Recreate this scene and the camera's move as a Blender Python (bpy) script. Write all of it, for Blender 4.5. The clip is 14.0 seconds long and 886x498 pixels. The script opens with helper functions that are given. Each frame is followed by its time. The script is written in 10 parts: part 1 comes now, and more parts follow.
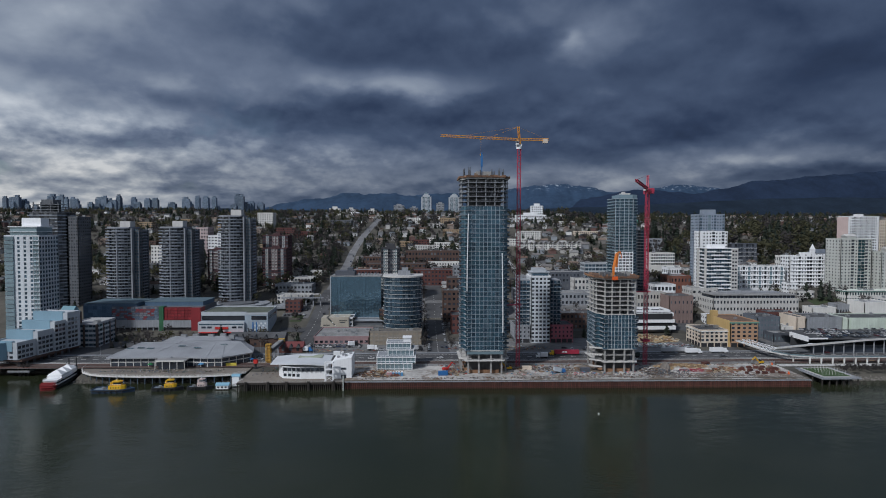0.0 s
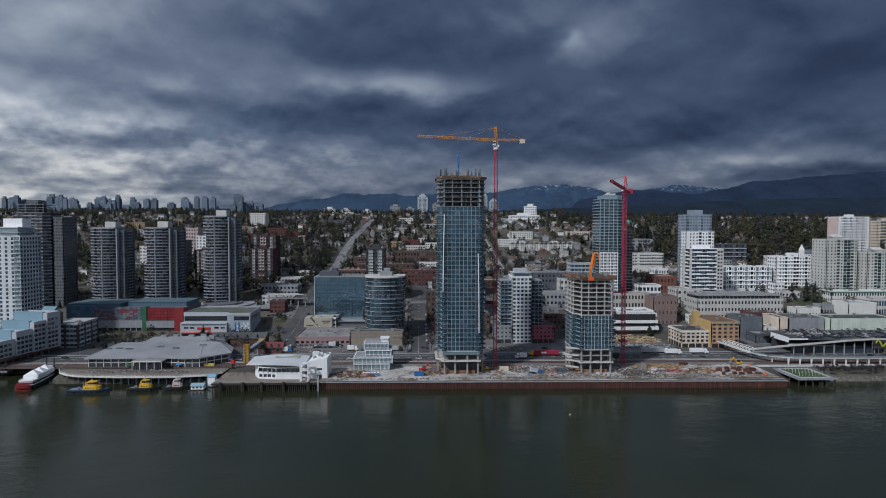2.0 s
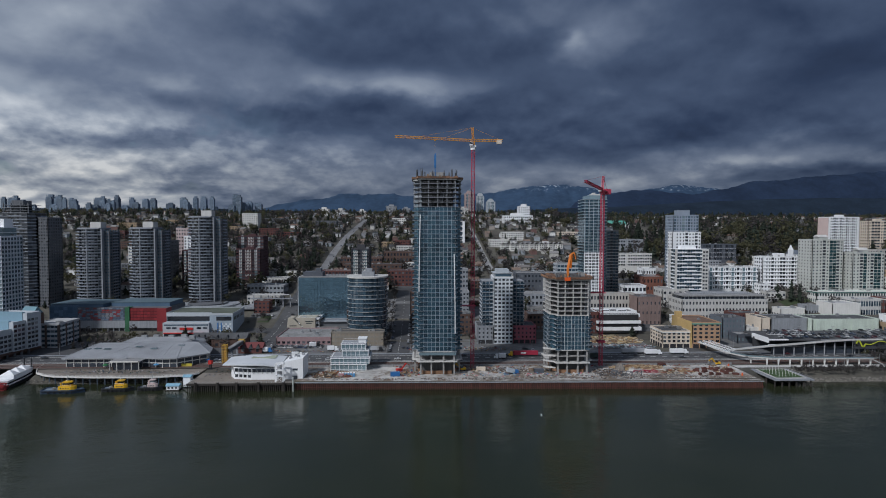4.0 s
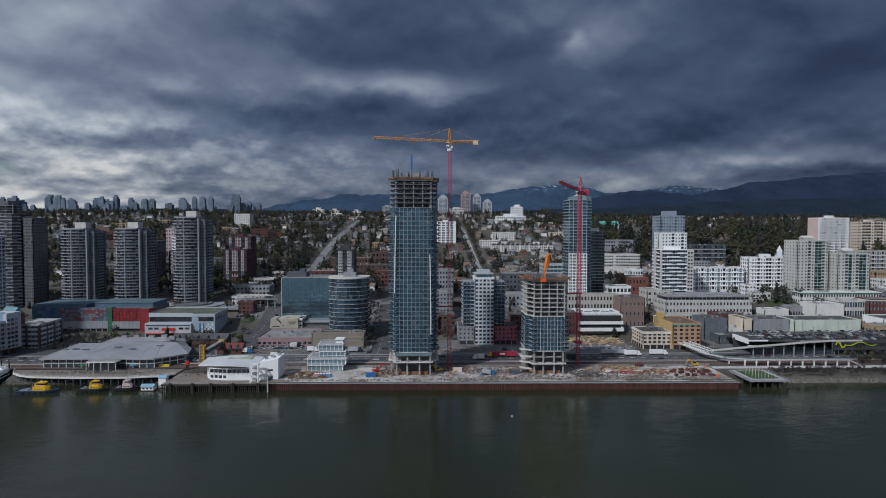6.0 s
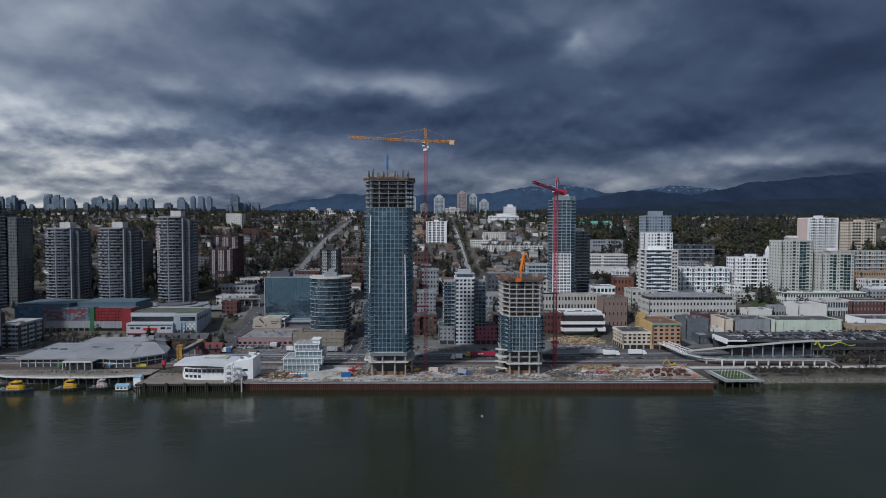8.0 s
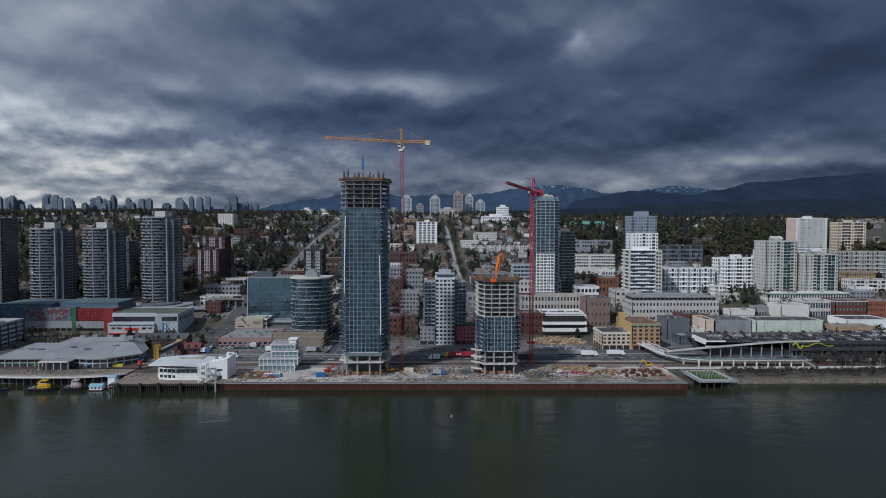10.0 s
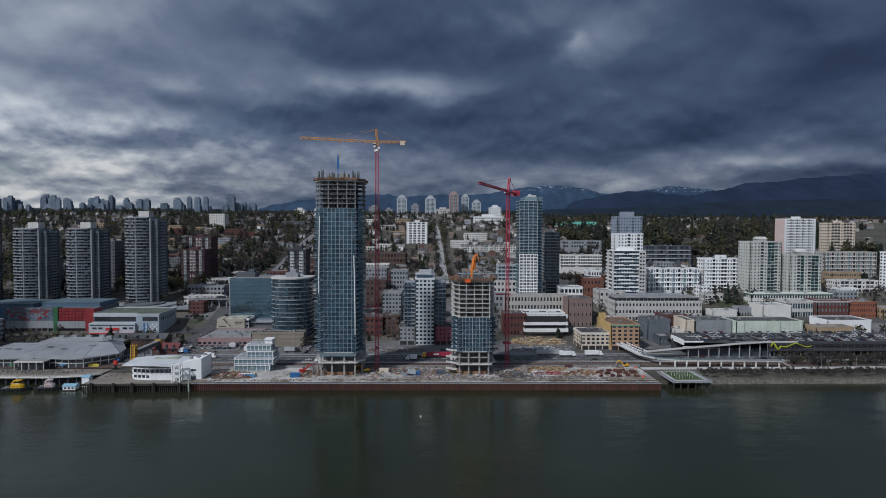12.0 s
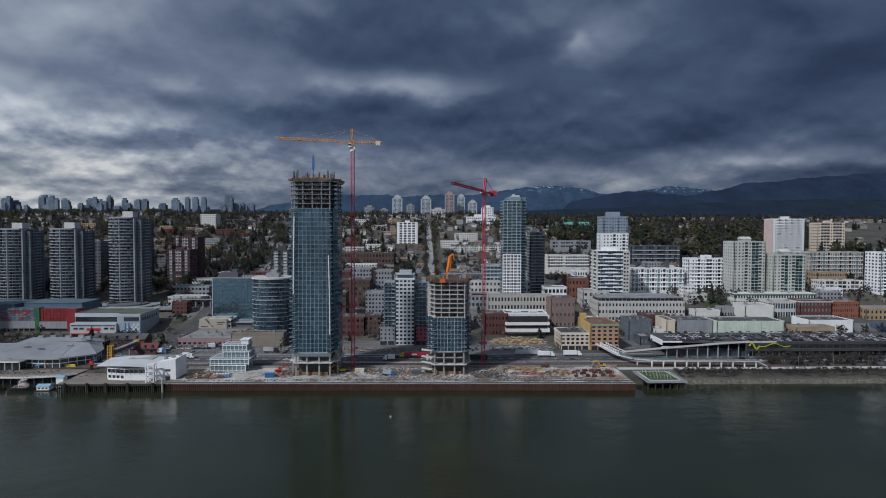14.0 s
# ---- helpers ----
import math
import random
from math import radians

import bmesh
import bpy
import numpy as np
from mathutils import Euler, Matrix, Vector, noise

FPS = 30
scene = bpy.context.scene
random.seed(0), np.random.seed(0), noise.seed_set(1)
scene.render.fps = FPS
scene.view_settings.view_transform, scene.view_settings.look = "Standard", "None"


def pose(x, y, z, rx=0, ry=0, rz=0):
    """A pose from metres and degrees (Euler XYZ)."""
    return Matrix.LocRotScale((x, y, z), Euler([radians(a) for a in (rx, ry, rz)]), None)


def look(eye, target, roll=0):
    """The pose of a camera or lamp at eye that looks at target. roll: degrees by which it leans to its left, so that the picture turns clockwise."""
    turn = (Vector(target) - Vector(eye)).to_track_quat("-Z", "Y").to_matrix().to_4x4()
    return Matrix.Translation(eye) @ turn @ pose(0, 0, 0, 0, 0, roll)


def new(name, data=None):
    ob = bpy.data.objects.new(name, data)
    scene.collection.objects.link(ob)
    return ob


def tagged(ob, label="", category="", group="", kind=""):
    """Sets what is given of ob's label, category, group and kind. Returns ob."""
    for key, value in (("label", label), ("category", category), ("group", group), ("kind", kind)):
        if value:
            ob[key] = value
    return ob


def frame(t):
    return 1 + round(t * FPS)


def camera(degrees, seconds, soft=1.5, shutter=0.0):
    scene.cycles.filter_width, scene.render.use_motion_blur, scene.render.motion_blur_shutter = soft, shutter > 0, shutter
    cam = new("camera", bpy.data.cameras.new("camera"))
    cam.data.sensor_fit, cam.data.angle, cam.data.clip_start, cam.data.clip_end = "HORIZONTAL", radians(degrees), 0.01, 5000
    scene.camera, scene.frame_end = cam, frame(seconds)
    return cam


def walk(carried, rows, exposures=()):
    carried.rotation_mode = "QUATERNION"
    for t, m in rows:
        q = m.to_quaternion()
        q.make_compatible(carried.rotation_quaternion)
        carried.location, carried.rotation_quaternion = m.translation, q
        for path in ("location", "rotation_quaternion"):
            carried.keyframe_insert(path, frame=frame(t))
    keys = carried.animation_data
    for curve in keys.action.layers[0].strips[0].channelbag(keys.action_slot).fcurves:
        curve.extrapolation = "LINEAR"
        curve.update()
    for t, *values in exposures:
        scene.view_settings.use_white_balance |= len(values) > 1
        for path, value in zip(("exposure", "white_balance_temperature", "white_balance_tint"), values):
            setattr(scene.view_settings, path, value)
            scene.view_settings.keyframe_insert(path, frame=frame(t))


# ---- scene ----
cam = camera(74.9, 14.0, soft=1.0)
METRES, EYE, TILT, LEAN, TURN = 112.0, 98.3, 0.0, 0.0, -2.2
ROWS = [
    (0.0, 0.0, 0.0, 0.0, 0.0, -2.19, -0.11),
    (0.5, 0.0346, 0.0003, 0.0007, 0.03, -2.19, -0.11),
    (1.0, 0.0696, 0.0004, 0.001, 0.06, -2.19, -0.1),
    (1.5, 0.1048, 0.0003, 0.001, 0.09, -2.18, -0.11),
    (2.0, 0.1401, 0.0002, 0.0014, 0.11, -2.16, -0.11),
    (2.5, 0.1757, 0.0003, 0.0014, 0.14, -2.15, -0.11),
    (3.0, 0.2106, 0.0006, 0.0018, 0.17, -2.15, -0.11),
    (5.5, 0.3851, 0.0011, 0.0053, 0.27, -2.12, -0.13),
    (6.0, 0.4209, 0.0013, 0.0059, 0.3, -2.11, -0.14),
    (6.5, 0.4566, 0.0013, 0.0061, 0.32, -2.12, -0.15),
    (7.0, 0.4927, 0.0014, 0.0066, 0.34, -2.13, -0.16),
    (7.5, 0.5286, 0.0014, 0.0071, 0.36, -2.12, -0.16),
    (8.0, 0.5647, 0.0015, 0.0071, 0.38, -2.13, -0.17),
    (10.5, 0.7463, 0.0002, 0.0084, 0.45, -2.1, -0.2),
    (11.0, 0.7827, 0.0001, 0.0086, 0.46, -2.11, -0.21),
    (11.5, 0.8191, -0.0001, 0.0083, 0.47, -2.1, -0.22),
    (12.0, 0.8555, 0.0003, 0.009, 0.47, -2.08, -0.23),
    (12.5, 0.8917, 0.0006, 0.0089, 0.48, -2.08, -0.23),
    (13.0, 0.9279, 0.0011, 0.0091, 0.49, -2.07, -0.22),
    (13.5, 0.964, 0.0016, 0.0091, 0.5, -2.06, -0.21),
    (14.0, 0.9999, 0.002, 0.0089, 0.51, -2.06, -0.2),
]
walk(cam, [(t, pose(0, 0, EYE, TILT, LEAN, TURN) @ pose(METRES * x, METRES * y, METRES * z, 90 + pitch, roll, yaw)) for t, x, y, z, yaw, pitch, roll in ROWS], [(0.0, 0.0, 6080, 10), (14.0, 0.0, 6080, 10)])  # exposures: a cool white balance

# ---- world, sun ----
SUN_AZ, SUN_EL = radians(226), radians(42)
scene.view_settings.exposure = 0.0


def link(nt, a, b):
    nt.links.new(a, b)


def math_node(nt, op, a, b=None, clamp=False):
    n = nt.nodes.new("ShaderNodeMath")
    n.operation, n.use_clamp = op, clamp
    for i, v in enumerate((a, b)):
        if v is None:
            continue
        if isinstance(v, (int, float)):
            n.inputs[i].default_value = v
        else:
            link(nt, v, n.inputs[i])
    return n.outputs[0]


def smooth(nt, v, lo, hi, out_lo=0.0, out_hi=1.0):
    n = nt.nodes.new("ShaderNodeMapRange")
    n.interpolation_type = "SMOOTHSTEP"
    link(nt, v, n.inputs["Value"])
    for key, val in (("From Min", lo), ("From Max", hi), ("To Min", out_lo), ("To Max", out_hi)):
        n.inputs[key].default_value = val
    return n.outputs[0]


def mix_rgb(nt, fac, a, b, blend="MIX"):
    n = nt.nodes.new("ShaderNodeMix")
    n.data_type, n.blend_type = "RGBA", blend
    for key, v in ((0, fac), (6, a), (7, b)):
        if isinstance(v, (int, float)):
            n.inputs[key].default_value = v
        elif isinstance(v, tuple):
            n.inputs[key].default_value = (*v, 1)
        else:
            link(nt, v, n.inputs[key])
    return n.outputs[2]


def noise_tex(nt, vec, scale, detail=4.0, rough=0.55, distort=0.0):
    n = nt.nodes.new("ShaderNodeTexNoise")
    n.inputs["Scale"].default_value, n.inputs["Detail"].default_value = scale, detail
    n.inputs["Roughness"].default_value, n.inputs["Distortion"].default_value = rough, distort
    link(nt, vec, n.inputs["Vector"])
    return n.outputs["Fac"]


def build_world():
    world = bpy.data.worlds.new("cloudy_sky")
    scene.world = world
    world.use_nodes = True
    nt = world.node_tree
    nt.nodes.clear()
    out = nt.nodes.new("ShaderNodeOutputWorld")
    bg = nt.nodes.new("ShaderNodeBackground")
    link(nt, bg.outputs[0], out.inputs[0])
    sky = nt.nodes.new("ShaderNodeTexSky")
    sky.sky_type, sky.sun_disc = "NISHITA", False
    sky.sun_elevation, sky.sun_rotation = SUN_EL, SUN_AZ
    blue = mix_rgb(nt, 1.0, sky.outputs[0], (0.075, 0.075, 0.075), "MULTIPLY")
    co = nt.nodes.new("ShaderNodeTexCoord")
    sep = nt.nodes.new("ShaderNodeSeparateXYZ")
    link(nt, co.outputs["Generated"], sep.inputs[0])
    x, y, z = sep.outputs
    up = math_node(nt, "MAXIMUM", z, 0.0)
    az = math_node(nt, "ARCTAN2", x, y)
    ahead = math_node(nt, "MAXIMUM", y, 0.12)
    u, v = math_node(nt, "DIVIDE", x, ahead), math_node(nt, "DIVIDE", up, ahead)

    def mul(a, b):
        return math_node(nt, "MULTIPLY", a, b)

    def add(*terms):
        t = terms[0]
        for w in terms[1:]:
            t = math_node(nt, "ADD", t, w)
        return t

    def mid0(a):
        return math_node(nt, "SUBTRACT", a, 0.5)

    # clouds lie in layers: they shrink, flatten and crowd towards the horizon
    rise = mul(math_node(nt, "POWER", add(up, 0.02), 0.65), 6.0)
    turn = mul(az, 4.0)

    def layer(scale, detail, rough, distort, seed, dv=0.0):
        comb = nt.nodes.new("ShaderNodeCombineXYZ")
        link(nt, turn, comb.inputs[0])
        link(nt, add(rise, dv), comb.inputs[1])
        comb.inputs[2].default_value = seed
        return noise_tex(nt, comb.outputs[0], scale, detail, rough, distort)

    mass = layer(0.6, 3.0, 0.45, 0.3, 4.6)
    bill, bill_up = layer(1.35, 5.0, 0.42, 0.3, 7.4), layer(1.35, 5.0, 0.42, 0.3, 7.4, 0.16)
    puff, puff_up = layer(2.5, 6.0, 0.5, 0.1, 3.3), layer(2.5, 6.0, 0.5, 0.1, 3.3, 0.10)
    # broad light and dark masses: tangents of bearing and height, half widths, strength
    warp = nt.nodes.new("ShaderNodeCombineXYZ")
    link(nt, add(u, mul(mid0(bill), 0.30)), warp.inputs[0])
    link(nt, add(v, mul(mid0(bill), 0.06), mul(mid0(puff), 0.04)), warp.inputs[1])

    def cloud(cu, cv, ru, rv, gain):
        sub, div = nt.nodes.new("ShaderNodeVectorMath"), nt.nodes.new("ShaderNodeVectorMath")
        sub.operation, div.operation = "SUBTRACT", "DIVIDE"
        link(nt, warp.outputs[0], sub.inputs[0])
        sub.inputs[1].default_value = (cu, cv, 0)
        link(nt, sub.outputs[0], div.inputs[0])
        div.inputs[1].default_value = (ru, rv, 1)
        length = nt.nodes.new("ShaderNodeVectorMath")
        length.operation = "LENGTH"
        link(nt, div.outputs[0], length.inputs[0])
        return smooth(nt, length.outputs["Value"], 1.5, 0.0, 0.0, gain)

    west = smooth(nt, x, 0.0, -0.62)
    behind = smooth(nt, y, 0.45, -0.3)
    low = smooth(nt, v, 0.27, 0.10)
    wl = mul(west, low)
    masses = [
        (-0.62, 0.33, 0.36, 0.12, 0.07), (0.03, 0.29, 0.28, 0.05, -0.15), (-0.22, 0.34, 0.24, 0.06, -0.06), (-0.03, 0.243, 0.15, 0.026, 0.38),
        (-0.22, 0.185, 0.22, 0.025, -0.10), (0.38, 0.335, 0.17, 0.05, 0.13), (0.304, 0.33, 0.03, 0.017, 0.16), (0.24, 0.18, 0.45, 0.05, -0.09),
        (-0.50, 0.178, 0.17, 0.024, 0.20), (-0.62, 0.11, 0.22, 0.028, 0.17), (-0.66, 0.20, 0.14, 0.06, 0.08), (-0.45, 0.068, 0.26, 0.018, 0.17),
        (-0.12, 0.13, 0.20, 0.02, 0.12), (0.16, 0.085, 0.36, 0.028, 0.30), (0.52, 0.118, 0.18, 0.022, 0.20), (0.68, 0.13, 0.16, 0.024, 0.22), (0.70, 0.27, 0.20, 0.06, -0.06),
    ]
    rough_part = add(mul(wl, 1.0), mul(low, 0.5), 0.24)
    s = add(mul(mid0(mass), 0.40), mul(mid0(bill), add(mul(wl, -0.16), 0.34)), mul(mid0(puff), mul(rough_part, 0.40)),
            mul(math_node(nt, "SUBTRACT", bill, bill_up), add(mul(wl, 0.12), 0.40)), mul(math_node(nt, "SUBTRACT", puff, puff_up), mul(rough_part, 0.85)),
            mul(west, 0.27), mul(wl, 0.10), mul(behind, 0.30), *[cloud(*m) for m in masses])
    s = add(s, 0.385)
    ramp = nt.nodes.new("ShaderNodeValToRGB")
    link(nt, s, ramp.inputs[0])
    el = ramp.color_ramp.elements
    el[0].position, el[0].color = 0.0, (0.018, 0.027, 0.052, 1)
    el[1].position, el[1].color = 1.0, (0.56, 0.58, 0.60, 1)
    for p, c in ((0.2, (0.031, 0.047, 0.088)), (0.4, (0.064, 0.089, 0.145)), (0.6, (0.140, 0.172, 0.238)), (0.8, (0.295, 0.330, 0.385))):
        e = el.new(p)
        e.color = (*c, 1)
    # gaps of blue between the western and southern clouds
    gap = mul(mul(smooth(nt, puff, 0.44, 0.36), math_node(nt, "MAXIMUM", wl, behind)), smooth(nt, z, 0.04, 0.10))
    col = mix_rgb(nt, math_node(nt, "MULTIPLY", gap, 0.5), ramp.outputs[0], blue)
    col = mix_rgb(nt, mul(smooth(nt, z, 0.16, 0.06), 0.8), col, mix_rgb(nt, 1.0, col, (1.07, 1.0, 0.90), "MULTIPLY"))
    link(nt, col, bg.inputs[0])
    bg.inputs[1].default_value = 1.0


build_world()
sun_data = bpy.data.lights.new("sun", "SUN")
sun_data.energy, sun_data.angle, sun_data.color = 2.5, radians(4), (1.0, 0.975, 0.95)
sun = new("sun", sun_data)
sun_dir = Vector((math.sin(SUN_AZ) * math.cos(SUN_EL), math.cos(SUN_AZ) * math.cos(SUN_EL), math.sin(SUN_EL)))
sun.matrix_world = look(sun_dir * 900, (0, 0, 0))

# ---- materials ----
MATS = {}


def mat(name, rgb, rough=0.75, metal=0.0, var=0.18, scales=(0.08, 1.3), bump=0.15, rand=0.0, island=0.0, streak=0.0, spec=0.5, rand_hue=0.0):
    """A surface with colour variation at two scales, fine relief, and optional rain streaks and piece-to-piece difference."""
    if name in MATS:
        return MATS[name]
    m = bpy.data.materials.new(name)
    m.use_nodes = True
    nt = m.node_tree
    b = nt.nodes["Principled BSDF"]
    b.inputs["Roughness"].default_value, b.inputs["Metallic"].default_value = rough, metal
    b.inputs["Specular IOR Level"].default_value = spec
    geo = nt.nodes.new("ShaderNodeNewGeometry")
    pos = geo.outputs["Position"]
    n1 = noise_tex(nt, pos, scales[0], 4.0, 0.6)
    n2 = noise_tex(nt, pos, scales[1], 5.0, 0.65)
    f = math_node(nt, "ADD", math_node(nt, "MULTIPLY", n1, 0.6), math_node(nt, "MULTIPLY", n2, 0.4))
    if streak:
        mp = nt.nodes.new("ShaderNodeMapping")
        mp.inputs["Scale"].default_value = (1.1, 1.1, 0.06)
        link(nt, pos, mp.inputs[0])
        n3 = noise_tex(nt, mp.outputs[0], 1.0, 4.0, 0.6)
        f = math_node(nt, "ADD", math_node(nt, "MULTIPLY", f, 1 - streak), math_node(nt, "MULTIPLY", n3, streak))
    gain = smooth(nt, f, 0.30, 0.70, 1 - var, 1 + var)
    if rand or island:
        src = geo.outputs["Random Per Island"] if island else nt.nodes.new("ShaderNodeObjectInfo").outputs["Random"]
        r = island or rand
        gain = math_node(nt, "MULTIPLY", gain, smooth(nt, src, 0.0, 1.0, 1 - r, 1 + r))
    comb = nt.nodes.new("ShaderNodeCombineXYZ")
    for i in range(3):
        link(nt, gain, comb.inputs[i])
    col = mix_rgb(nt, 1.0, rgb, comb.outputs[0], "MULTIPLY")
    if rand_hue:
        hs = nt.nodes.new("ShaderNodeHueSaturation")
        src = geo.outputs["Random Per Island"] if island else nt.nodes.new("ShaderNodeObjectInfo").outputs["Random"]
        link(nt, math_node(nt, "ADD", math_node(nt, "MULTIPLY", src, rand_hue), 0.5 - rand_hue / 2), hs.inputs["Hue"])
        link(nt, col, hs.inputs["Color"])
        col = hs.outputs[0]
    link(nt, col, b.inputs["Base Color"])
    if bump:
        bn = nt.nodes.new("ShaderNodeBump")
        bn.inputs["Strength"].default_value, bn.inputs["Distance"].default_value = bump, 0.2
        link(nt, n2, bn.inputs["Height"])
        link(nt, bn.outputs[0], b.inputs["Normal"])
    MATS[name] = m
    return m


def palette(name, colours, rough=0.5, metal=0.0, island=False, spec=0.5):
    """One of several real colours for each piece, at random."""
    if name in MATS:
        return MATS[name]
    m = bpy.data.materials.new(name)
    m.use_nodes = True
    nt = m.node_tree
    b = nt.nodes["Principled BSDF"]
    b.inputs["Roughness"].default_value, b.inputs["Metallic"].default_value = rough, metal
    b.inputs["Specular IOR Level"].default_value = spec
    geo = nt.nodes.new("ShaderNodeNewGeometry")
    src = geo.outputs["Random Per Island"] if island else nt.nodes.new("ShaderNodeObjectInfo").outputs["Random"]
    ramp = nt.nodes.new("ShaderNodeValToRGB")
    ramp.color_ramp.interpolation = "CONSTANT"
    link(nt, src, ramp.inputs[0])
    el = ramp.color_ramp.elements
    el[0].position, el[0].color = 0.0, (*colours[0], 1)
    el[1].position, el[1].color = 1 / len(colours), (*colours[1], 1)
    for i, c in enumerate(colours[2:], 2):
        el.new(i / len(colours)).color = (*c, 1)
    n = noise_tex(nt, geo.outputs["Position"], 0.9, 5.0, 0.65)
    g = smooth(nt, n, 0.3, 0.7, 0.8, 1.15)
    comb = nt.nodes.new("ShaderNodeCombineXYZ")
    for i in range(3):
        link(nt, g, comb.inputs[i])
    link(nt, mix_rgb(nt, 1.0, ramp.outputs[0], comb.outputs[0], "MULTIPLY"), b.inputs["Base Color"])
    MATS[name] = m
    return m


def glass(name, rgb, metal=0.45, rough=0.06, rand=0.35, wave=0.25, blinds=0.3):
    """Coated window glass: it mirrors the sky, each pane a little differently, with blinds behind some."""
    if name in MATS:
        return MATS[name]
    m = bpy.data.materials.new(name)
    m.use_nodes = True
    nt = m.node_tree
    b = nt.nodes["Principled BSDF"]
    b.inputs["Roughness"].default_value, b.inputs["Metallic"].default_value = rough, metal
    b.inputs["IOR"].default_value = 1.7
    geo = nt.nodes.new("ShaderNodeNewGeometry")
    oi = nt.nodes.new("ShaderNodeObjectInfo").outputs["Random"]
    r = math_node(nt, "FRACT", math_node(nt, "ADD", oi, geo.outputs["Random Per Island"]))
    g = smooth(nt, r, 0.0, 1.0, 1 - rand, 1 + rand)
    comb = nt.nodes.new("ShaderNodeCombineXYZ")
    for i in range(3):
        link(nt, g, comb.inputs[i])
    col = mix_rgb(nt, 1.0, rgb, comb.outputs[0], "MULTIPLY")
    blind = smooth(nt, r, 0.90, 0.93)
    col = mix_rgb(nt, math_node(nt, "MULTIPLY", blind, blinds), col, (0.45, 0.46, 0.46))
    link(nt, col, b.inputs["Base Color"])
    n = noise_tex(nt, geo.outputs["Position"], 0.35, 3.0, 0.5)
    bn = nt.nodes.new("ShaderNodeBump")
    bn.inputs["Strength"].default_value, bn.inputs["Distance"].default_value = wave, 0.15
    link(nt, n, bn.inputs["Height"])
    link(nt, bn.outputs[0], b.inputs["Normal"])
    MATS[name] = m
    return m


CONC = mat("concrete", (0.262, 0.276, 0.298), 0.85, streak=0.45, var=0.3)
CONC_LIGHT = mat("pale_concrete", (0.52, 0.51, 0.49), 0.8, streak=0.4, var=0.22)
CONC_RAW = mat("raw_concrete", (0.30, 0.295, 0.285), 0.9, streak=0.35, var=0.28)
CONC_DARK = mat("weathered_concrete", (0.118, 0.125, 0.138), 0.9, streak=0.5, var=0.3)
WHITE = mat("white_paint", (0.80, 0.81, 0.82), 0.6, streak=0.35, var=0.10)
OFFWHITE = mat("off_white_stucco", (0.66, 0.65, 0.62), 0.85, streak=0.35, var=0.14)
CREAM = mat("cream_stucco", (0.64, 0.55, 0.45), 0.85, streak=0.3, var=0.15)
YELLOW_W = mat("yellow_stucco", (0.52, 0.36, 0.15), 0.85, streak=0.3, var=0.15)
TAN = mat("tan_brick", (0.34, 0.25, 0.16), 0.85, streak=0.25, var=0.2)
BRICK = mat("red_brick", (0.115, 0.046, 0.04), 0.9, streak=0.25, var=0.25)
BRICK_BR = mat("brown_brick", (0.10, 0.062, 0.05), 0.9, streak=0.25, var=0.25)
PINK_W = mat("pink_stucco", (0.30, 0.20, 0.205), 0.85, streak=0.3, var=0.15)
MAGENTA_W = mat("dull_red_stucco", (0.33, 0.10, 0.13), 0.85, streak=0.3, var=0.15)
BEIGE = mat("beige_block", (0.25, 0.225, 0.19), 0.85, streak=0.3, var=0.2)
GREEN_W = mat("pale_green_stucco", (0.54, 0.61, 0.53), 0.85, streak=0.35, var=0.2)
SLATE_W = mat("slate_grey_cladding", (0.085, 0.095, 0.115), 0.7, streak=0.2, var=0.2)
BLUE_W = mat("blue_cladding", (0.075, 0.13, 0.20), 0.6, streak=0.15, var=0.15)
SKYBLUE_W = mat("pale_blue_cladding", (0.20, 0.32, 0.40), 0.65, streak=0.15, var=0.12)
ROSE_W = mat("pale_rose_stucco", (0.60, 0.47, 0.44), 0.8, streak=0.3, var=0.12)
ROOF = mat("roof_gravel", (0.24, 0.24, 0.24), 0.95, var=0.35, scales=(0.12, 0.9))
ROOF_D = mat("tar_roof", (0.075, 0.077, 0.082), 0.9, var=0.4, scales=(0.1, 0.9))
ROOF_L = mat("pale_membrane_roof", (0.42, 0.42, 0.42), 0.85, var=0.2, scales=(0.1, 0.9))
METAL_R = mat("standing_seam_roof", (0.33, 0.34, 0.36), 0.6, 0.1, var=0.14)
STEEL = mat("galvanised_steel", (0.36, 0.37, 0.38), 0.45, 0.6, var=0.2)
# near-black colour standing in for shade inside rooms and openings
DARK = mat("interior_shade", (0.025, 0.026, 0.03), 0.8, var=0.3)
TIMBER = mat("weathered_timber", (0.22, 0.16, 0.11), 0.9, var=0.3, rand=0.2)
TIMBER_D = mat("creosoted_timber", (0.035, 0.03, 0.027), 0.85, var=0.4, rand=0.25)
PLY = mat("formwork_plywood", (0.27, 0.15, 0.085), 0.85, var=0.3, rand=0.2)
RUST = mat("rusty_steel", (0.095, 0.036, 0.028), 0.85, var=0.45, rand=0.22, streak=0.5, scales=(0.3, 2.5))
CRANE_Y = mat("crane_yellow_paint", (0.62, 0.27, 0.03), 0.5, var=0.12)
CRANE_R = mat("crane_red_paint", (0.44, 0.045, 0.085), 0.5, var=0.15)
RED_P = mat("red_paint", (0.50, 0.03, 0.025), 0.5, var=0.12)
ORANGE_P = mat("orange_paint", (0.75, 0.12, 0.02), 0.6, var=0.1)
YELLOW_P = mat("yellow_paint", (0.75, 0.44, 0.015), 0.45, var=0.1)
BLUE_P = mat("blue_paint", (0.03, 0.14, 0.36), 0.5, var=0.12)
BLACK_P = mat("black_paint", (0.02, 0.022, 0.026), 0.5, var=0.2)
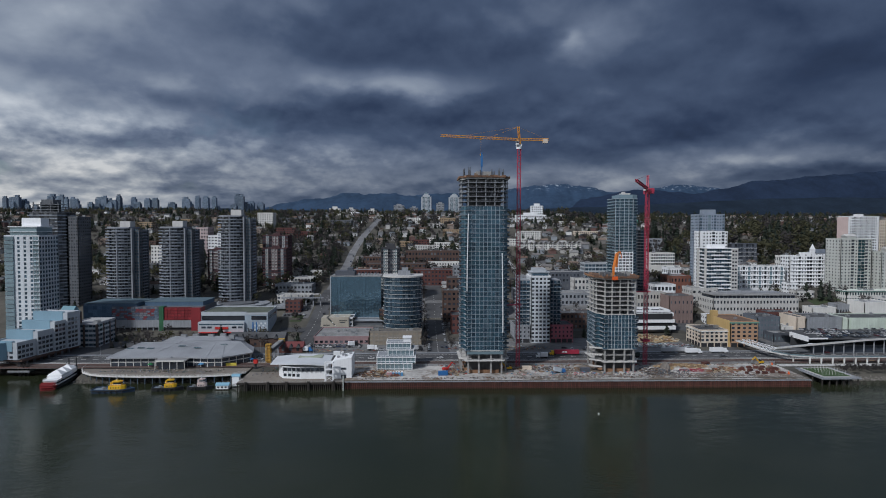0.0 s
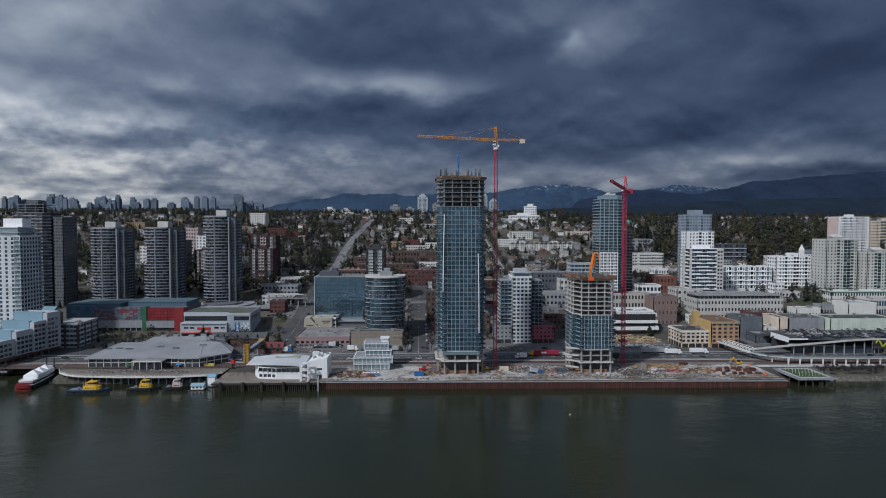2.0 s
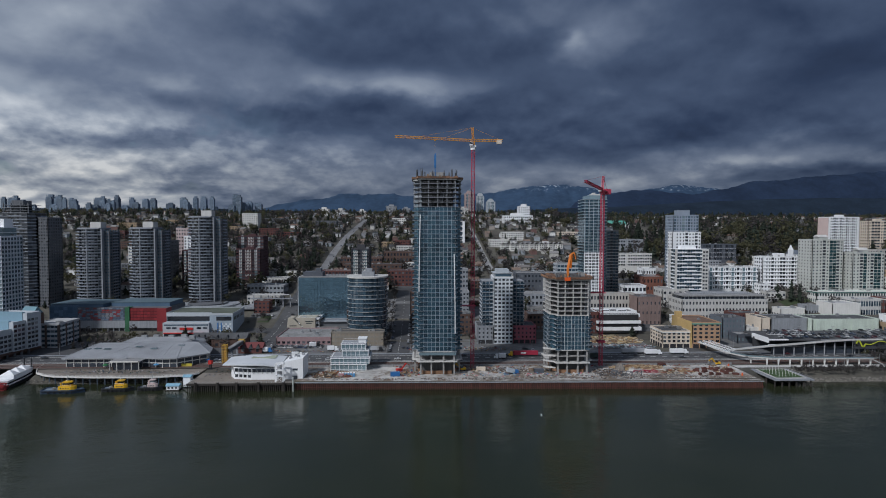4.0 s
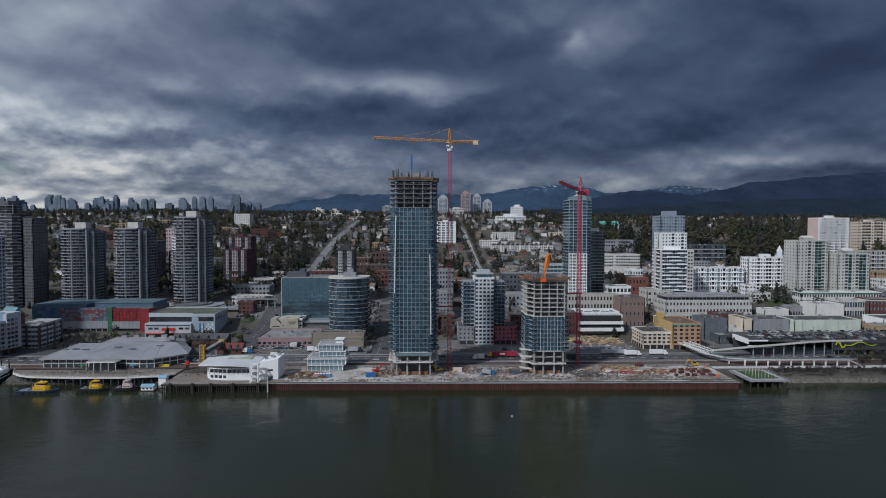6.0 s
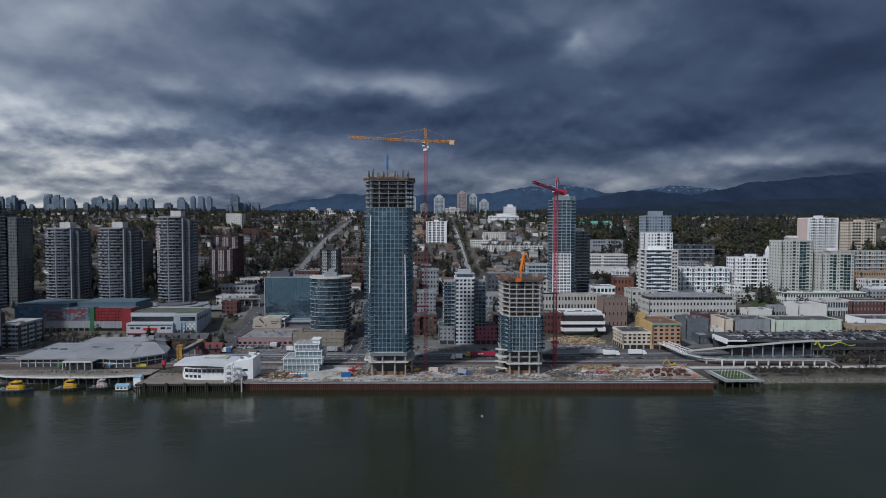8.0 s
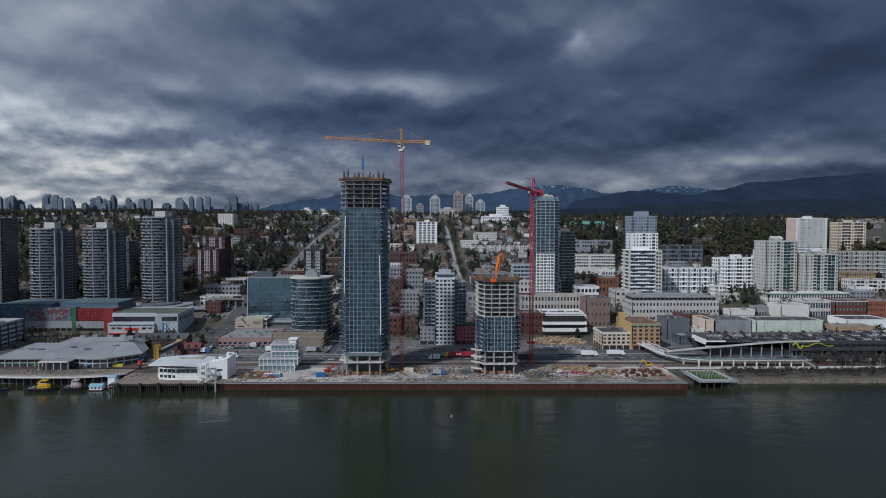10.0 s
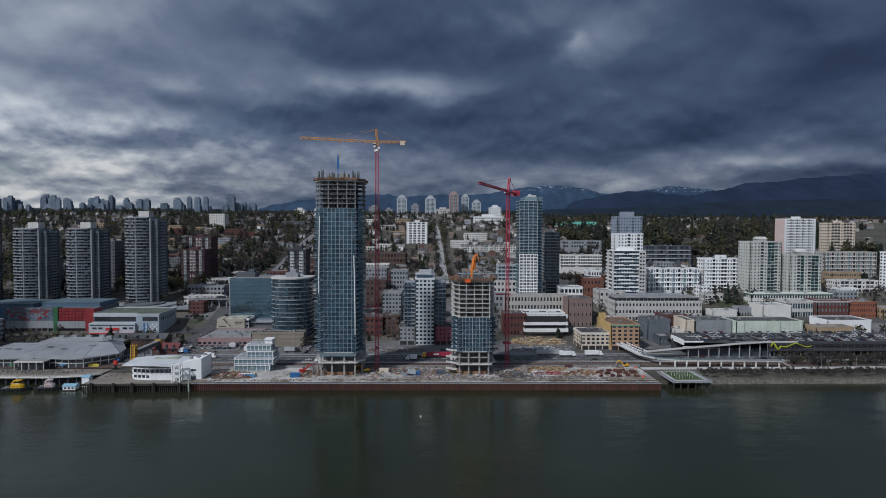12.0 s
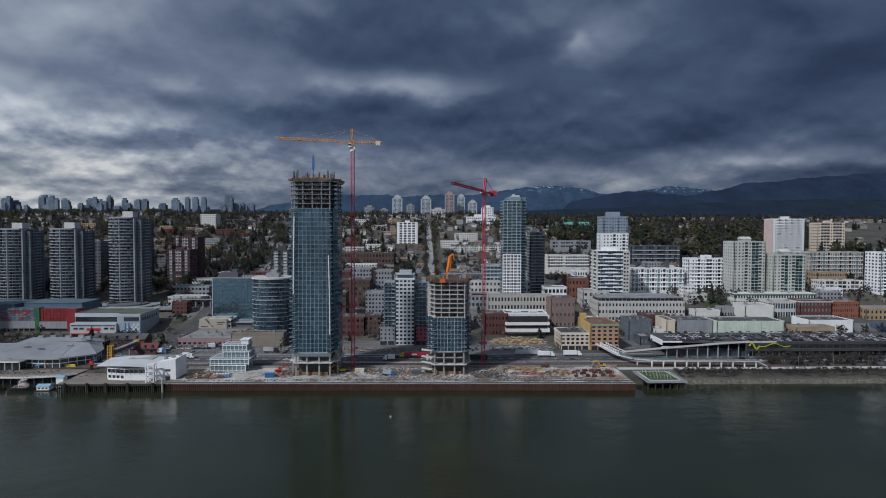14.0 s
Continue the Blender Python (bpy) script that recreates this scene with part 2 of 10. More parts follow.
GREEN_P = mat("green_paint", (0.02, 0.16, 0.05), 0.6, var=0.12)
TARP = mat("blue_tarpaulin", (0.08, 0.24, 0.44), 0.6, var=0.2)
ASPHALT = mat("asphalt", (0.072, 0.073, 0.077), 0.9, var=0.35, scales=(0.06, 0.7))
PAVE = mat("town_pavement", (0.145, 0.145, 0.145), 0.9, var=0.5, scales=(0.03, 0.25))
ROADC = mat("pale_road", (0.185, 0.185, 0.19), 0.85, var=0.2, scales=(0.06, 0.7))
GRAVEL = mat("site_gravel", (0.43, 0.415, 0.395), 0.95, var=0.38, scales=(0.06, 0.5), bump=0.6)


def muddy(m, rgb, scale, lo, hi):
    """Patches of another earth over a ground material."""
    nt = m.node_tree
    b = nt.nodes["Principled BSDF"]
    src = b.inputs["Base Color"].links[0].from_socket
    pos = nt.nodes.new("ShaderNodeNewGeometry").outputs["Position"]
    fine = noise_tex(nt, pos, scale * 7, 5.0, 0.7)
    f = math_node(nt, "ADD", math_node(nt, "MULTIPLY", noise_tex(nt, pos, scale, 4.0, 0.6), 0.65), math_node(nt, "MULTIPLY", fine, 0.35))
    link(nt, mix_rgb(nt, smooth(nt, f, lo, hi), src, rgb), b.inputs["Base Color"])


muddy(GRAVEL, (0.17, 0.135, 0.105), 0.05, 0.46, 0.58)
MUD = mat("brown_earth", (0.17, 0.115, 0.075), 0.95, var=0.4, scales=(0.08, 0.6), bump=0.6)
GRASS = mat("grass", (0.04, 0.056, 0.024), 0.95, var=0.35, scales=(0.05, 0.6), bump=0.5)
ROCK = mat("riprap_rock", (0.135, 0.125, 0.112), 0.95, var=0.3, island=0.45, scales=(0.3, 2.0), bump=0.5)
LINE = mat("road_paint", (0.65, 0.65, 0.62), 0.7, var=0.2)
GL_TOWER = glass("tower_glass", (0.062, 0.135, 0.185), 0.5, 0.05, rand=0.22, blinds=0.16)
GL_DARK = glass("dark_window_glass", (0.048, 0.058, 0.074), 0.25, 0.08, rand=0.6)
GL_BLUE = glass("blue_window_glass", (0.07, 0.12, 0.165), 0.4, 0.07, rand=0.4)
GL_TEAL = glass("teal_window_glass", (0.018, 0.055, 0.065), 0.15, 0.12)
GL_PALE = glass("pale_aqua_glass", (0.24, 0.33, 0.37), 0.4, 0.1, rand=0.2)


# ---- mesh helpers ----
class MB:
    """Gathers vertices and faces for one mesh."""

    def __init__(self):
        self.v, self.f = [], []

    def box(self, x0, x1, y0, y1, z0, z1):
        x0, x1 = min(x0, x1), max(x0, x1)
        y0, y1 = min(y0, y1), max(y0, y1)
        n = len(self.v)
        self.v += [(x0, y0, z0), (x1, y0, z0), (x1, y1, z0), (x0, y1, z0), (x0, y0, z1), (x1, y0, z1), (x1, y1, z1), (x0, y1, z1)]
        self.f += [(n, n + 3, n + 2, n + 1), (n + 4, n + 5, n + 6, n + 7), (n, n + 1, n + 5, n + 4), (n + 1, n + 2, n + 6, n + 5), (n + 2, n + 3, n + 7, n + 6), (n + 3, n, n + 4, n + 7)]
        return self

    def prism(self, poly, z0, z1, top=None):
        n, k = len(self.v), len(poly)
        self.v += [(x, y, z0) for x, y in poly] + [(x, y, z1) for x, y in (top or poly)]
        self.f += [tuple(n + i for i in reversed(range(k))), tuple(n + k + i for i in range(k))]
        self.f += [(n + i, n + (i + 1) % k, n + k + (i + 1) % k, n + k + i) for i in range(k)]
        return self

    def ring(self, poly, z0, z1, t):
        """A wall of thickness t along the inside of a polygon that runs anticlockwise."""
        inner = inset(poly, t)
        n, k = len(self.v), len(poly)
        self.v += [(x, y, z0) for x, y in poly] + [(x, y, z1) for x, y in poly] + [(x, y, z0) for x, y in inner] + [(x, y, z1) for x, y in inner]
        for i in range(k):
            j = (i + 1) % k
            self.f += [(n + i, n + j, n + k + j, n + k + i), (n + k + i, n + k + j, n + 3 * k + j, n + 3 * k + i),
                       (n + 3 * k + i, n + 3 * k + j, n + 2 * k + j, n + 2 * k + i), (n + 2 * k + i, n + 2 * k + j, n + j, n + i)]
        return self

    def cyl(self, x, y, z0, z1, r, n=8, r2=None):
        r2 = r if r2 is None else r2
        a = [2 * math.pi * i / n for i in range(n)]
        return self.prism([(x + r * math.cos(t), y + r * math.sin(t)) for t in a], z0, z1, [(x + r2 * math.cos(t), y + r2 * math.sin(t)) for t in a])

    def beam(self, p, q, w, h=None):
        p, q, h = Vector(p), Vector(q), h or w
        d = (q - p).normalized()
        s = d.cross(Vector((0, 0, 1)))
        s = Vector((1, 0, 0)) if s.length < 1e-3 else s.normalized()
        u = s.cross(d)
        n = len(self.v)
        for e in (p, q):
            for a, b in ((-1, -1), (1, -1), (1, 1), (-1, 1)):
                self.v.append(tuple(e + s * (a * w / 2) + u * (b * h / 2)))
        self.f += [(n, n + 1, n + 2, n + 3), (n + 7, n + 6, n + 5, n + 4)] + [(n + i, n + 4 + i, n + 4 + (i + 1) % 4, n + (i + 1) % 4) for i in range(4)]
        return self

    def gable(self, x0, x1, y0, y1, z, h, over=0.4, along="x"):
        """A pitched roof with eaves; the ridge runs along x or y."""
        x0, x1, y0, y1 = x0 - over, x1 + over, y0 - over, y1 + over
        n = len(self.v)
        if along == "x":
            m = (y0 + y1) / 2
            self.v += [(x0, y0, z), (x1, y0, z), (x1, y1, z), (x0, y1, z), (x0, m, z + h), (x1, m, z + h)]
        else:
            m = (x0 + x1) / 2
            self.v += [(x1, y0, z), (x1, y1, z), (x0, y1, z), (x0, y0, z), (m, y0, z + h), (m, y1, z + h)]
        self.f += [(n, n + 1, n + 5, n + 4), (n + 2, n + 3, n + 4, n + 5), (n + 3, n, n + 4), (n + 1, n + 2, n + 5), (n, n + 3, n + 2, n + 1)]
        return self

    def quad(self, *pts):
        n = len(self.v)
        self.v += [tuple(p) for p in pts]
        self.f.append(tuple(range(n, n + len(pts))))
        return self

    def mesh(self, name, material):
        me = bpy.data.meshes.new(name)
        me.from_pydata(self.v, [], self.f)
        me.update()
        if material:
            me.materials.append(material)
        return me


def inset(poly, t):
    out, k = [], len(poly)
    for i in range(k):
        a, b, c = Vector(poly[i - 1]), Vector(poly[i]), Vector(poly[(i + 1) % k])
        n1, n2 = (b - a).normalized(), (c - b).normalized()
        n1, n2 = Vector((-n1.y, n1.x)), Vector((-n2.y, n2.x))
        m = n1 + n2
        out.append(tuple(b + m * (t / max(0.3, 1 + n1.dot(n2)))))
    return out


def rect(x0, x1, y0, y1):
    return [(x0, y0), (x1, y0), (x1, y1), (x0, y1)]


def top(name, x, y, z, label, category, group="", rz=0.0, kind=""):
    ob = new(name)
    ob.matrix_basis = pose(x, y, z, 0, 0, rz)
    ob.empty_display_size = 2
    return tagged(ob, label, category, group, kind)


def part(name, mb, material, parent, label="", kind=""):
    ob = new(name, mb.mesh(name, material))
    ob.parent = parent
    return tagged(ob, label, kind=kind)


def piece(name, mesh, parent, x, y, z, rz=0.0, scale=None):
    ob = new(name, mesh)
    ob.parent = parent
    ob.matrix_basis = pose(x, y, z, 0, 0, rz) @ Matrix.Diagonal((*(scale or (1, 1, 1)), 1))
    return ob


def thing(name, mb, material, x, y, z, label, category, group="", rz=0.0, kind=""):
    ob = new(name, mb.mesh(name, material))
    ob.matrix_basis = pose(x, y, z, 0, 0, rz)
    return tagged(ob, label, category, group, kind)


BOXES = {}


def box_mesh(w, d, h, material):
    """A box mesh, standing on its origin, that alike pieces share."""
    key = (round(w, 2), round(d, 2), round(h, 2), material.name)
    if key not in BOXES:
        BOXES[key] = MB().box(-w / 2, w / 2, -d / 2, d / 2, 0, h).mesh("box", material)
    return BOXES[key]


# ---- ground and water ----
PROFILE_Y = [300, 470, 500, 530, 570, 620, 700, 770, 850, 920, 1040, 1200, 1400, 1700, 2000, 2600, 3400, 5200]
PROFILE_Z = [4.6, 6.0, 9.0, 14.0, 24.0, 31.0, 40.0, 47.0, 60.0, 74.0, 97.0, 112.0, 124.0, 132.0, 134.0, 126.0, 115.0, 100.0]
EAST_Y = [300, 440, 480, 506, 525, 560, 620, 700, 770, 850, 920, 1040, 1200, 1400, 1700, 2000, 2600, 3400, 5200]
EAST_Z = [4.6, 6.0, 13.0, 20.0, 27.0, 34.0, 38.0, 43.0, 47.0, 58.0, 68.0, 84.0, 98.0, 110.0, 124.0, 128.0, 124.0, 115.0, 100.0]


def shore(x):
    if x < -218:
        return 392.0
    if x < -110:
        return 366.0
    if x < -47:
        return 360.0
    return 349.2 - 0.0155 * (x + 46) if x < 241 else 357.5


def land(x, y):
    """The land's height, without the river bank."""
    k = min(1.0, max(0.0, (x - 330) / 90))
    k = k * k * (3 - 2 * k)
    h = (1 - k) * float(np.interp(y, PROFILE_Y, PROFILE_Z)) + k * float(np.interp(y, EAST_Y, EAST_Z))
    if y > 640:
        a = min(1.0, (y - 640) / 500)
        h += a * 7 * noise.noise((x * 0.0035, y * 0.003, 1.7)) + min(1.0, max(0, y - 1300) / 700) * 10 * noise.noise((x * 0.0012, y * 0.001, 8.1))
    return h


def ground_z(x, y):
    d = y - shore(x)
    if -47 <= x < 241:
        return land(x, y) if d >= 0 else -4.0
    bank = -4.0 + (d + 9) / 21 * 8.6
    if -218 <= x < -110 and y < 398:
        bank = min(bank, 3.6)
    return max(-4.0, min(land(x, y), bank))


def build_ground():
    xs = sorted(set([float(v) for v in np.arange(-700, 901, 20)] + [float(v) for v in np.arange(-5200, 5201, 150)] + [-218.2, -217.8, -110.2, -109.8, -47.2, -46.8, 240.8, 241.2]))
    offs = [-9, -4, -0.02, 0.02, 6, 12, 20] + [float(v) for v in np.arange(35, 700, 15)] + [float(v) for v in np.arange(720, 2000, 40)] + [float(v) for v in np.arange(2100, 4800, 180)]
    mb = MB()
    for o in offs:
        for x in xs:
            y = shore(x) + o
            mb.v.append((x, y, ground_z(x, y)))
    k = len(xs)
    for j in range(len(offs) - 1):
        for i in range(k - 1):
            a = j * k + i
            mb.f.append((a, a + 1, a + 1 + k, a + k))
    m = mat("hillside_ground", (0.082, 0.076, 0.062), 0.95, var=0.5, scales=(0.012, 0.12), bump=0.4)
    ob = new("ground", mb.mesh("ground", m))
    for p in ob.data.polygons:
        p.use_smooth = True
    tagged(ob, "grey-brown and olive ground rising from the river bank to a wooded hill", "ground", kind="structure")


build_ground()


def water_material():
    m = bpy.data.materials.new("river_water")
    m.use_nodes = True
    nt = m.node_tree
    b = nt.nodes["Principled BSDF"]
    geo = nt.nodes.new("ShaderNodeNewGeometry")
    n0 = noise_tex(nt, geo.outputs["Position"], 0.012, 3.0, 0.5)
    col = mix_rgb(nt, smooth(nt, n0, 0.35, 0.65), (0.019, 0.024, 0.012), (0.027, 0.031, 0.017))
    link(nt, col, b.inputs["Base Color"])
    b.inputs["Roughness"].default_value = 0.07
    b.inputs["IOR"].default_value = 1.333
    mp = nt.nodes.new("ShaderNodeMapping")
    mp.inputs["Scale"].default_value = (0.7, 1.0, 1.0)
    link(nt, geo.outputs["Position"], mp.inputs[0])
    w1 = noise_tex(nt, mp.outputs[0], 0.55, 4.0, 0.6)
    w2 = noise_tex(nt, mp.outputs[0], 0.07, 3.0, 0.5)
    h = math_node(nt, "ADD", math_node(nt, "MULTIPLY", w1, 0.6), math_node(nt, "MULTIPLY", w2, 1.6))
    bn = nt.nodes.new("ShaderNodeBump")
    bn.inputs["Strength"].default_value, bn.inputs["Distance"].default_value = 0.38, 0.5
    link(nt, h, bn.inputs["Height"])
    link(nt, bn.outputs[0], b.inputs["Normal"])
    return m


water = MB()
water.quad((-5200, -900, 0), (5200, -900, 0), (5200, 395, 0), (-5200, 395, 0))
ob = new("water", water.mesh("water", water_material()))
tagged(ob, "wide dark green river with small ripples", "river", kind="structure")
south = MB().box(-5200, 5200, -4800, -900, -4, 3)
ob = new("ground", south.mesh("south_bank", mat("far_bank", (0.09, 0.09, 0.07), 0.95, var=0.4, scales=(0.01, 0.1))))
tagged(ob, "flat dull green land on the far bank", "ground", kind="structure")


def draped(name, pts, width, material, label, category, lift=0.12, step=12.0):
    """A strip of road that follows the land along a line of points."""
    mb = MB()
    line = []
    for (ax, ay), (bx, by) in zip(pts[:-1], pts[1:]):
        n = max(1, int(math.hypot(bx - ax, by - ay) / step))
        line += [(ax + (bx - ax) * i / n, ay + (by - ay) * i / n) for i in range(n)]
    line.append(pts[-1])
    cols = max(2, int(width / 8) + 1)
    for i, (x, y) in enumerate(line):
        a, b = line[max(0, i - 1)], line[min(len(line) - 1, i + 1)]
        d = Vector((b[0] - a[0], b[1] - a[1])).normalized()
        for k in range(cols):
            s = (k / (cols - 1) - 0.5) * width
            px, py = x - d.y * s, y + d.x * s
            mb.v.append((px, py, land(px, py) + lift))
    for i in range(len(line) - 1):
        for k in range(cols - 1):
            a = i * cols + k
            mb.f.append((a, a + cols, a + cols + 1, a + 1))
    ob = new(name, mb.mesh(name, material))
    return tagged(ob, label, category, kind="structure")

# ---- buildings: helpers ----
rnd = random.Random(7)
FOOT = []  # built-up plots, kept free of houses and trees
FACES = ("front", "right", "back", "left")


def face_box(mb, face, w, d, u0, u1, n0, n1, z0, z1):
    """A box on one face of a w by d block: u along the face, n outwards."""
    if face == "front":
        mb.box(u0, u1, -d / 2 - n1, -d / 2 - n0, z0, z1)
    elif face == "back":
        mb.box(-u1, -u0, d / 2 + n0, d / 2 + n1, z0, z1)
    elif face == "right":
        mb.box(w / 2 + n0, w / 2 + n1, u0, u1, z0, z1)
    else:
        mb.box(-w / 2 - n1, -w / 2 - n0, -u1, -u0, z0, z1)


def face_point(face, w, d, u, n):
    return {"front": (u, -d / 2 - n, 0), "right": (w / 2 + n, u, 90), "back": (-u, d / 2 + n, 180), "left": (-w / 2 - n, -u, 270)}[face]


def strips(parent, mb, w, d, z0, floors, fh, pattern, pane, each):
    """A front of upright strips, one letter a bay: w small windows, W wide windows, D deep dark balconies, T dark green bays, G pale glass, b blank."""
    nb = len(pattern)
    bw = w / nb
    kinds = {"w": (0.42, 0.44, 0.30, pane), "W": (0.72, 0.5, 0.28, pane), "D": (0.94, 0.66, 0.30, GL_DARK), "T": (0.98, 0.88, 0.06, GL_TEAL), "G": (0.96, 0.84, 0.10, GL_PALE), "X": (0.80, 0.64, 0.22, GL_BLUE)}
    glz = {}
    for k in range(floors):
        zb = z0 + k * fh
        for i, c in enumerate(pattern):
            u0, u1 = -w / 2 + i * bw, -w / 2 + (i + 1) * bw
            if c == "b":
                face_box(mb, "front", w, d, u0, u1, -0.5, 0, zb, zb + fh)
                continue
            a, b, sl, gm = kinds[c]
            ow, oh, sz = bw * a, fh * b, zb + fh * sl
            face_box(mb, "front", w, d, u0, u1, -0.5, 0, zb, sz)
            face_box(mb, "front", w, d, u0, u1, -0.5, 0, sz + oh, zb + fh)
            face_box(mb, "front", w, d, u0, u0 + (bw - ow) / 2, -0.5, 0, sz, sz + oh)
            face_box(mb, "front", w, d, u1 - (bw - ow) / 2, u1, -0.5, 0, sz, sz + oh)
            deep = -0.46 if c == "D" else -0.25
            if each or c == "T":
                piece("balcony_recess" if c == "D" else "window", box_mesh(ow, 0.06, oh, gm), parent, (u0 + u1) / 2, -d / 2 - deep, sz)
            else:
                face_box(glz.setdefault(gm.name, (MB(), gm))[0], "front", w, d, (u0 + u1) / 2 - ow / 2, (u0 + u1) / 2 + ow / 2, deep - 0.05, deep, sz, sz + oh)
    for g, gm in glz.values():
        part("window_glass", g, gm, parent, kind="stuff")


def punched(parent, w, d, z0, floors, fh, bays, wall, pane, ww=0.55, wh=0.5, sill=0.28, faces=FACES, each=False, wall_name="wall", recess=0.25, pattern=""):
    """Walls with real openings round a block, and glass set back in them. bays: (front, side)."""
    # near-black core paints in the unlit rooms behind the glass
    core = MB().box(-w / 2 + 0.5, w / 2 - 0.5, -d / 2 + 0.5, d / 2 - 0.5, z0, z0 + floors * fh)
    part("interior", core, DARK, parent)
    mb, gl = MB(), MB()
    for face in faces:
        L = w if face in ("front", "back") else d
        nb = bays[0] if face in ("front", "back") else bays[1]
        if nb == 0:
            face_box(mb, face, w, d, -L / 2, L / 2, -0.5, 0, z0, z0 + floors * fh)
            continue
        if pattern and face == "front":
            strips(parent, mb, w, d, z0, floors, fh, pattern, pane, each)
            continue
        bw = L / nb
        ow, oh = bw * ww, fh * wh
        mesh = box_mesh(ow, 0.08, oh, pane)
        for k in range(floors):
            zb = z0 + k * fh
            face_box(mb, face, w, d, -L / 2, L / 2, -0.5, 0, zb, zb + fh * sill)
            face_box(mb, face, w, d, -L / 2, L / 2, -0.5, 0, zb + fh * sill + oh, zb + fh)
            for i in range(nb + 1):
                u0 = -L / 2 if i == 0 else -L / 2 + (i - 1) * bw + (bw + ow) / 2
                u1 = L / 2 if i == nb else -L / 2 + i * bw + (bw - ow) / 2
                face_box(mb, face, w, d, u0, u1, -0.5, 0, zb + fh * sill, zb + fh * sill + oh)
            for i in range(nb):
                u = -L / 2 + (i + 0.5) * bw
                if each and face == "front":
                    x, y, rz = face_point(face, w, d, u, -recess)
                    piece("window", mesh, parent, x, y, zb + fh * sill, rz)
                else:
                    face_box(gl, face, w, d, u - ow / 2, u + ow / 2, -recess - 0.05, -recess, zb + fh * sill, zb + fh * sill + oh)
    shell = part(wall_name, mb, wall, parent)
    for w_ob in [c for c in parent.children if c.name.split(".")[0] in ("window", "balcony_recess")]:
        w_ob.parent = shell
    if gl.v:
        part("window_glass", gl, pane, parent, kind="stuff")


def roof_top(parent, w, d, z, roof, wall, units=2, par=0.9, house=None):
    """Roof slab, parapet, plant rooms and small roof units."""
    slab = part("roof", MB().box(-w / 2 + 0.3, w / 2 - 0.3, -d / 2 + 0.3, d / 2 - 0.3, z, z + 0.25), roof, parent)
    part("parapet", MB().ring(rect(-w / 2 - 0.06, w / 2 + 0.06, -d / 2 - 0.06, d / 2 + 0.06), z, z + par, 0.35), wall, parent)
    if house:
        hw, hd, hh = house
        part("plant_room", MB().box(-hw / 2, hw / 2, -hd / 2, hd / 2, z + 0.25, z + hh), wall, parent)
    for i in range(units):
        a, b, c = rnd.uniform(1.2, 3.5), rnd.uniform(1.2, 3.0), rnd.uniform(0.8, 2.0)
        x, y = rnd.uniform(-w * 0.4, w * 0.4), rnd.uniform(-d * 0.38, d * 0.38)
        mb = MB().box(x - a / 2, x + a / 2, y - b / 2, y + b / 2, z + 0.25, z + 0.25 + c)
        mb.cyl(x, y, z + 0.25 + c, z + 0.6 + c, min(a, b) * 0.3, 8)
        part("roof_unit", mb, STEEL, slab)


def block(name, label, category, x0, x1, y0, depth, ztop, floors, bays, wall, pane=None, zbase=None, ww=0.55, wh=0.5, sill=0.28, roof=None, units=3, par=0.9, house=None,
          each=False, shop=0.0, group="", trim=None, pattern=""):
    """An ordinary building with punched windows; shop: height of a glazed ground floor."""
    w, cx, cy = x1 - x0, (x0 + x1) / 2, y0 + depth / 2
    zb = min(land(cx - w / 2, y0), land(cx + w / 2, y0), land(cx, y0)) if zbase is None else zbase
    h = ztop - zb
    FOOT.append((x0 - 2, x1 + 2, y0 - 2, y0 + depth + 2))
    ob = top(name, cx, cy, zb, label, category, group)
    part("foundation", MB().box(-w / 2 + 0.1, w / 2 - 0.1, -depth / 2 + 0.1, depth / 2 - 0.1, -14, shop + 0.02), wall if not shop else DARK, ob)
    if shop:
        sh, pi = MB(), MB()
        n = max(2, int(w / 4.5))
        for face, L, k in (("front", w, n), ("left", depth, max(2, int(depth / 4.5))), ("right", depth, max(2, int(depth / 4.5)))):
            for i in range(k + 1):
                u = -L / 2 + 0.35 + (L - 0.7) * i / k
                face_box(pi, face, w, depth, u - 0.35, u + 0.35, -0.5, 0.04, 0, shop)
            face_box(sh, face, w, depth, -L / 2 + 0.2, L / 2 - 0.2, -0.35, -0.25, 0.4, shop - 0.6)
            face_box(pi, face, w, depth, -L / 2, L / 2, -0.5, 0.02, shop - 0.6, shop)
        part("shopfront_glass", sh, GL_DARK, ob)
        part("shopfront_pier", pi, wall, ob)
    fh = (h - shop) / floors
    punched(ob, w, depth, shop, floors, fh, bays, wall, pane or GL_DARK, ww, wh, sill, each=each, pattern=pattern)
    if trim:
        mb = MB()
        mb.ring(rect(-w / 2 - 0.5, w / 2 + 0.5, -depth / 2 - 0.5, depth / 2 + 0.5), h - 0.9, h - 0.1, 0.6)
        part("cornice", mb, trim, ob)
    roof_top(ob, w, depth, h, roof or ROOF, wall, units, par, house)
    return ob


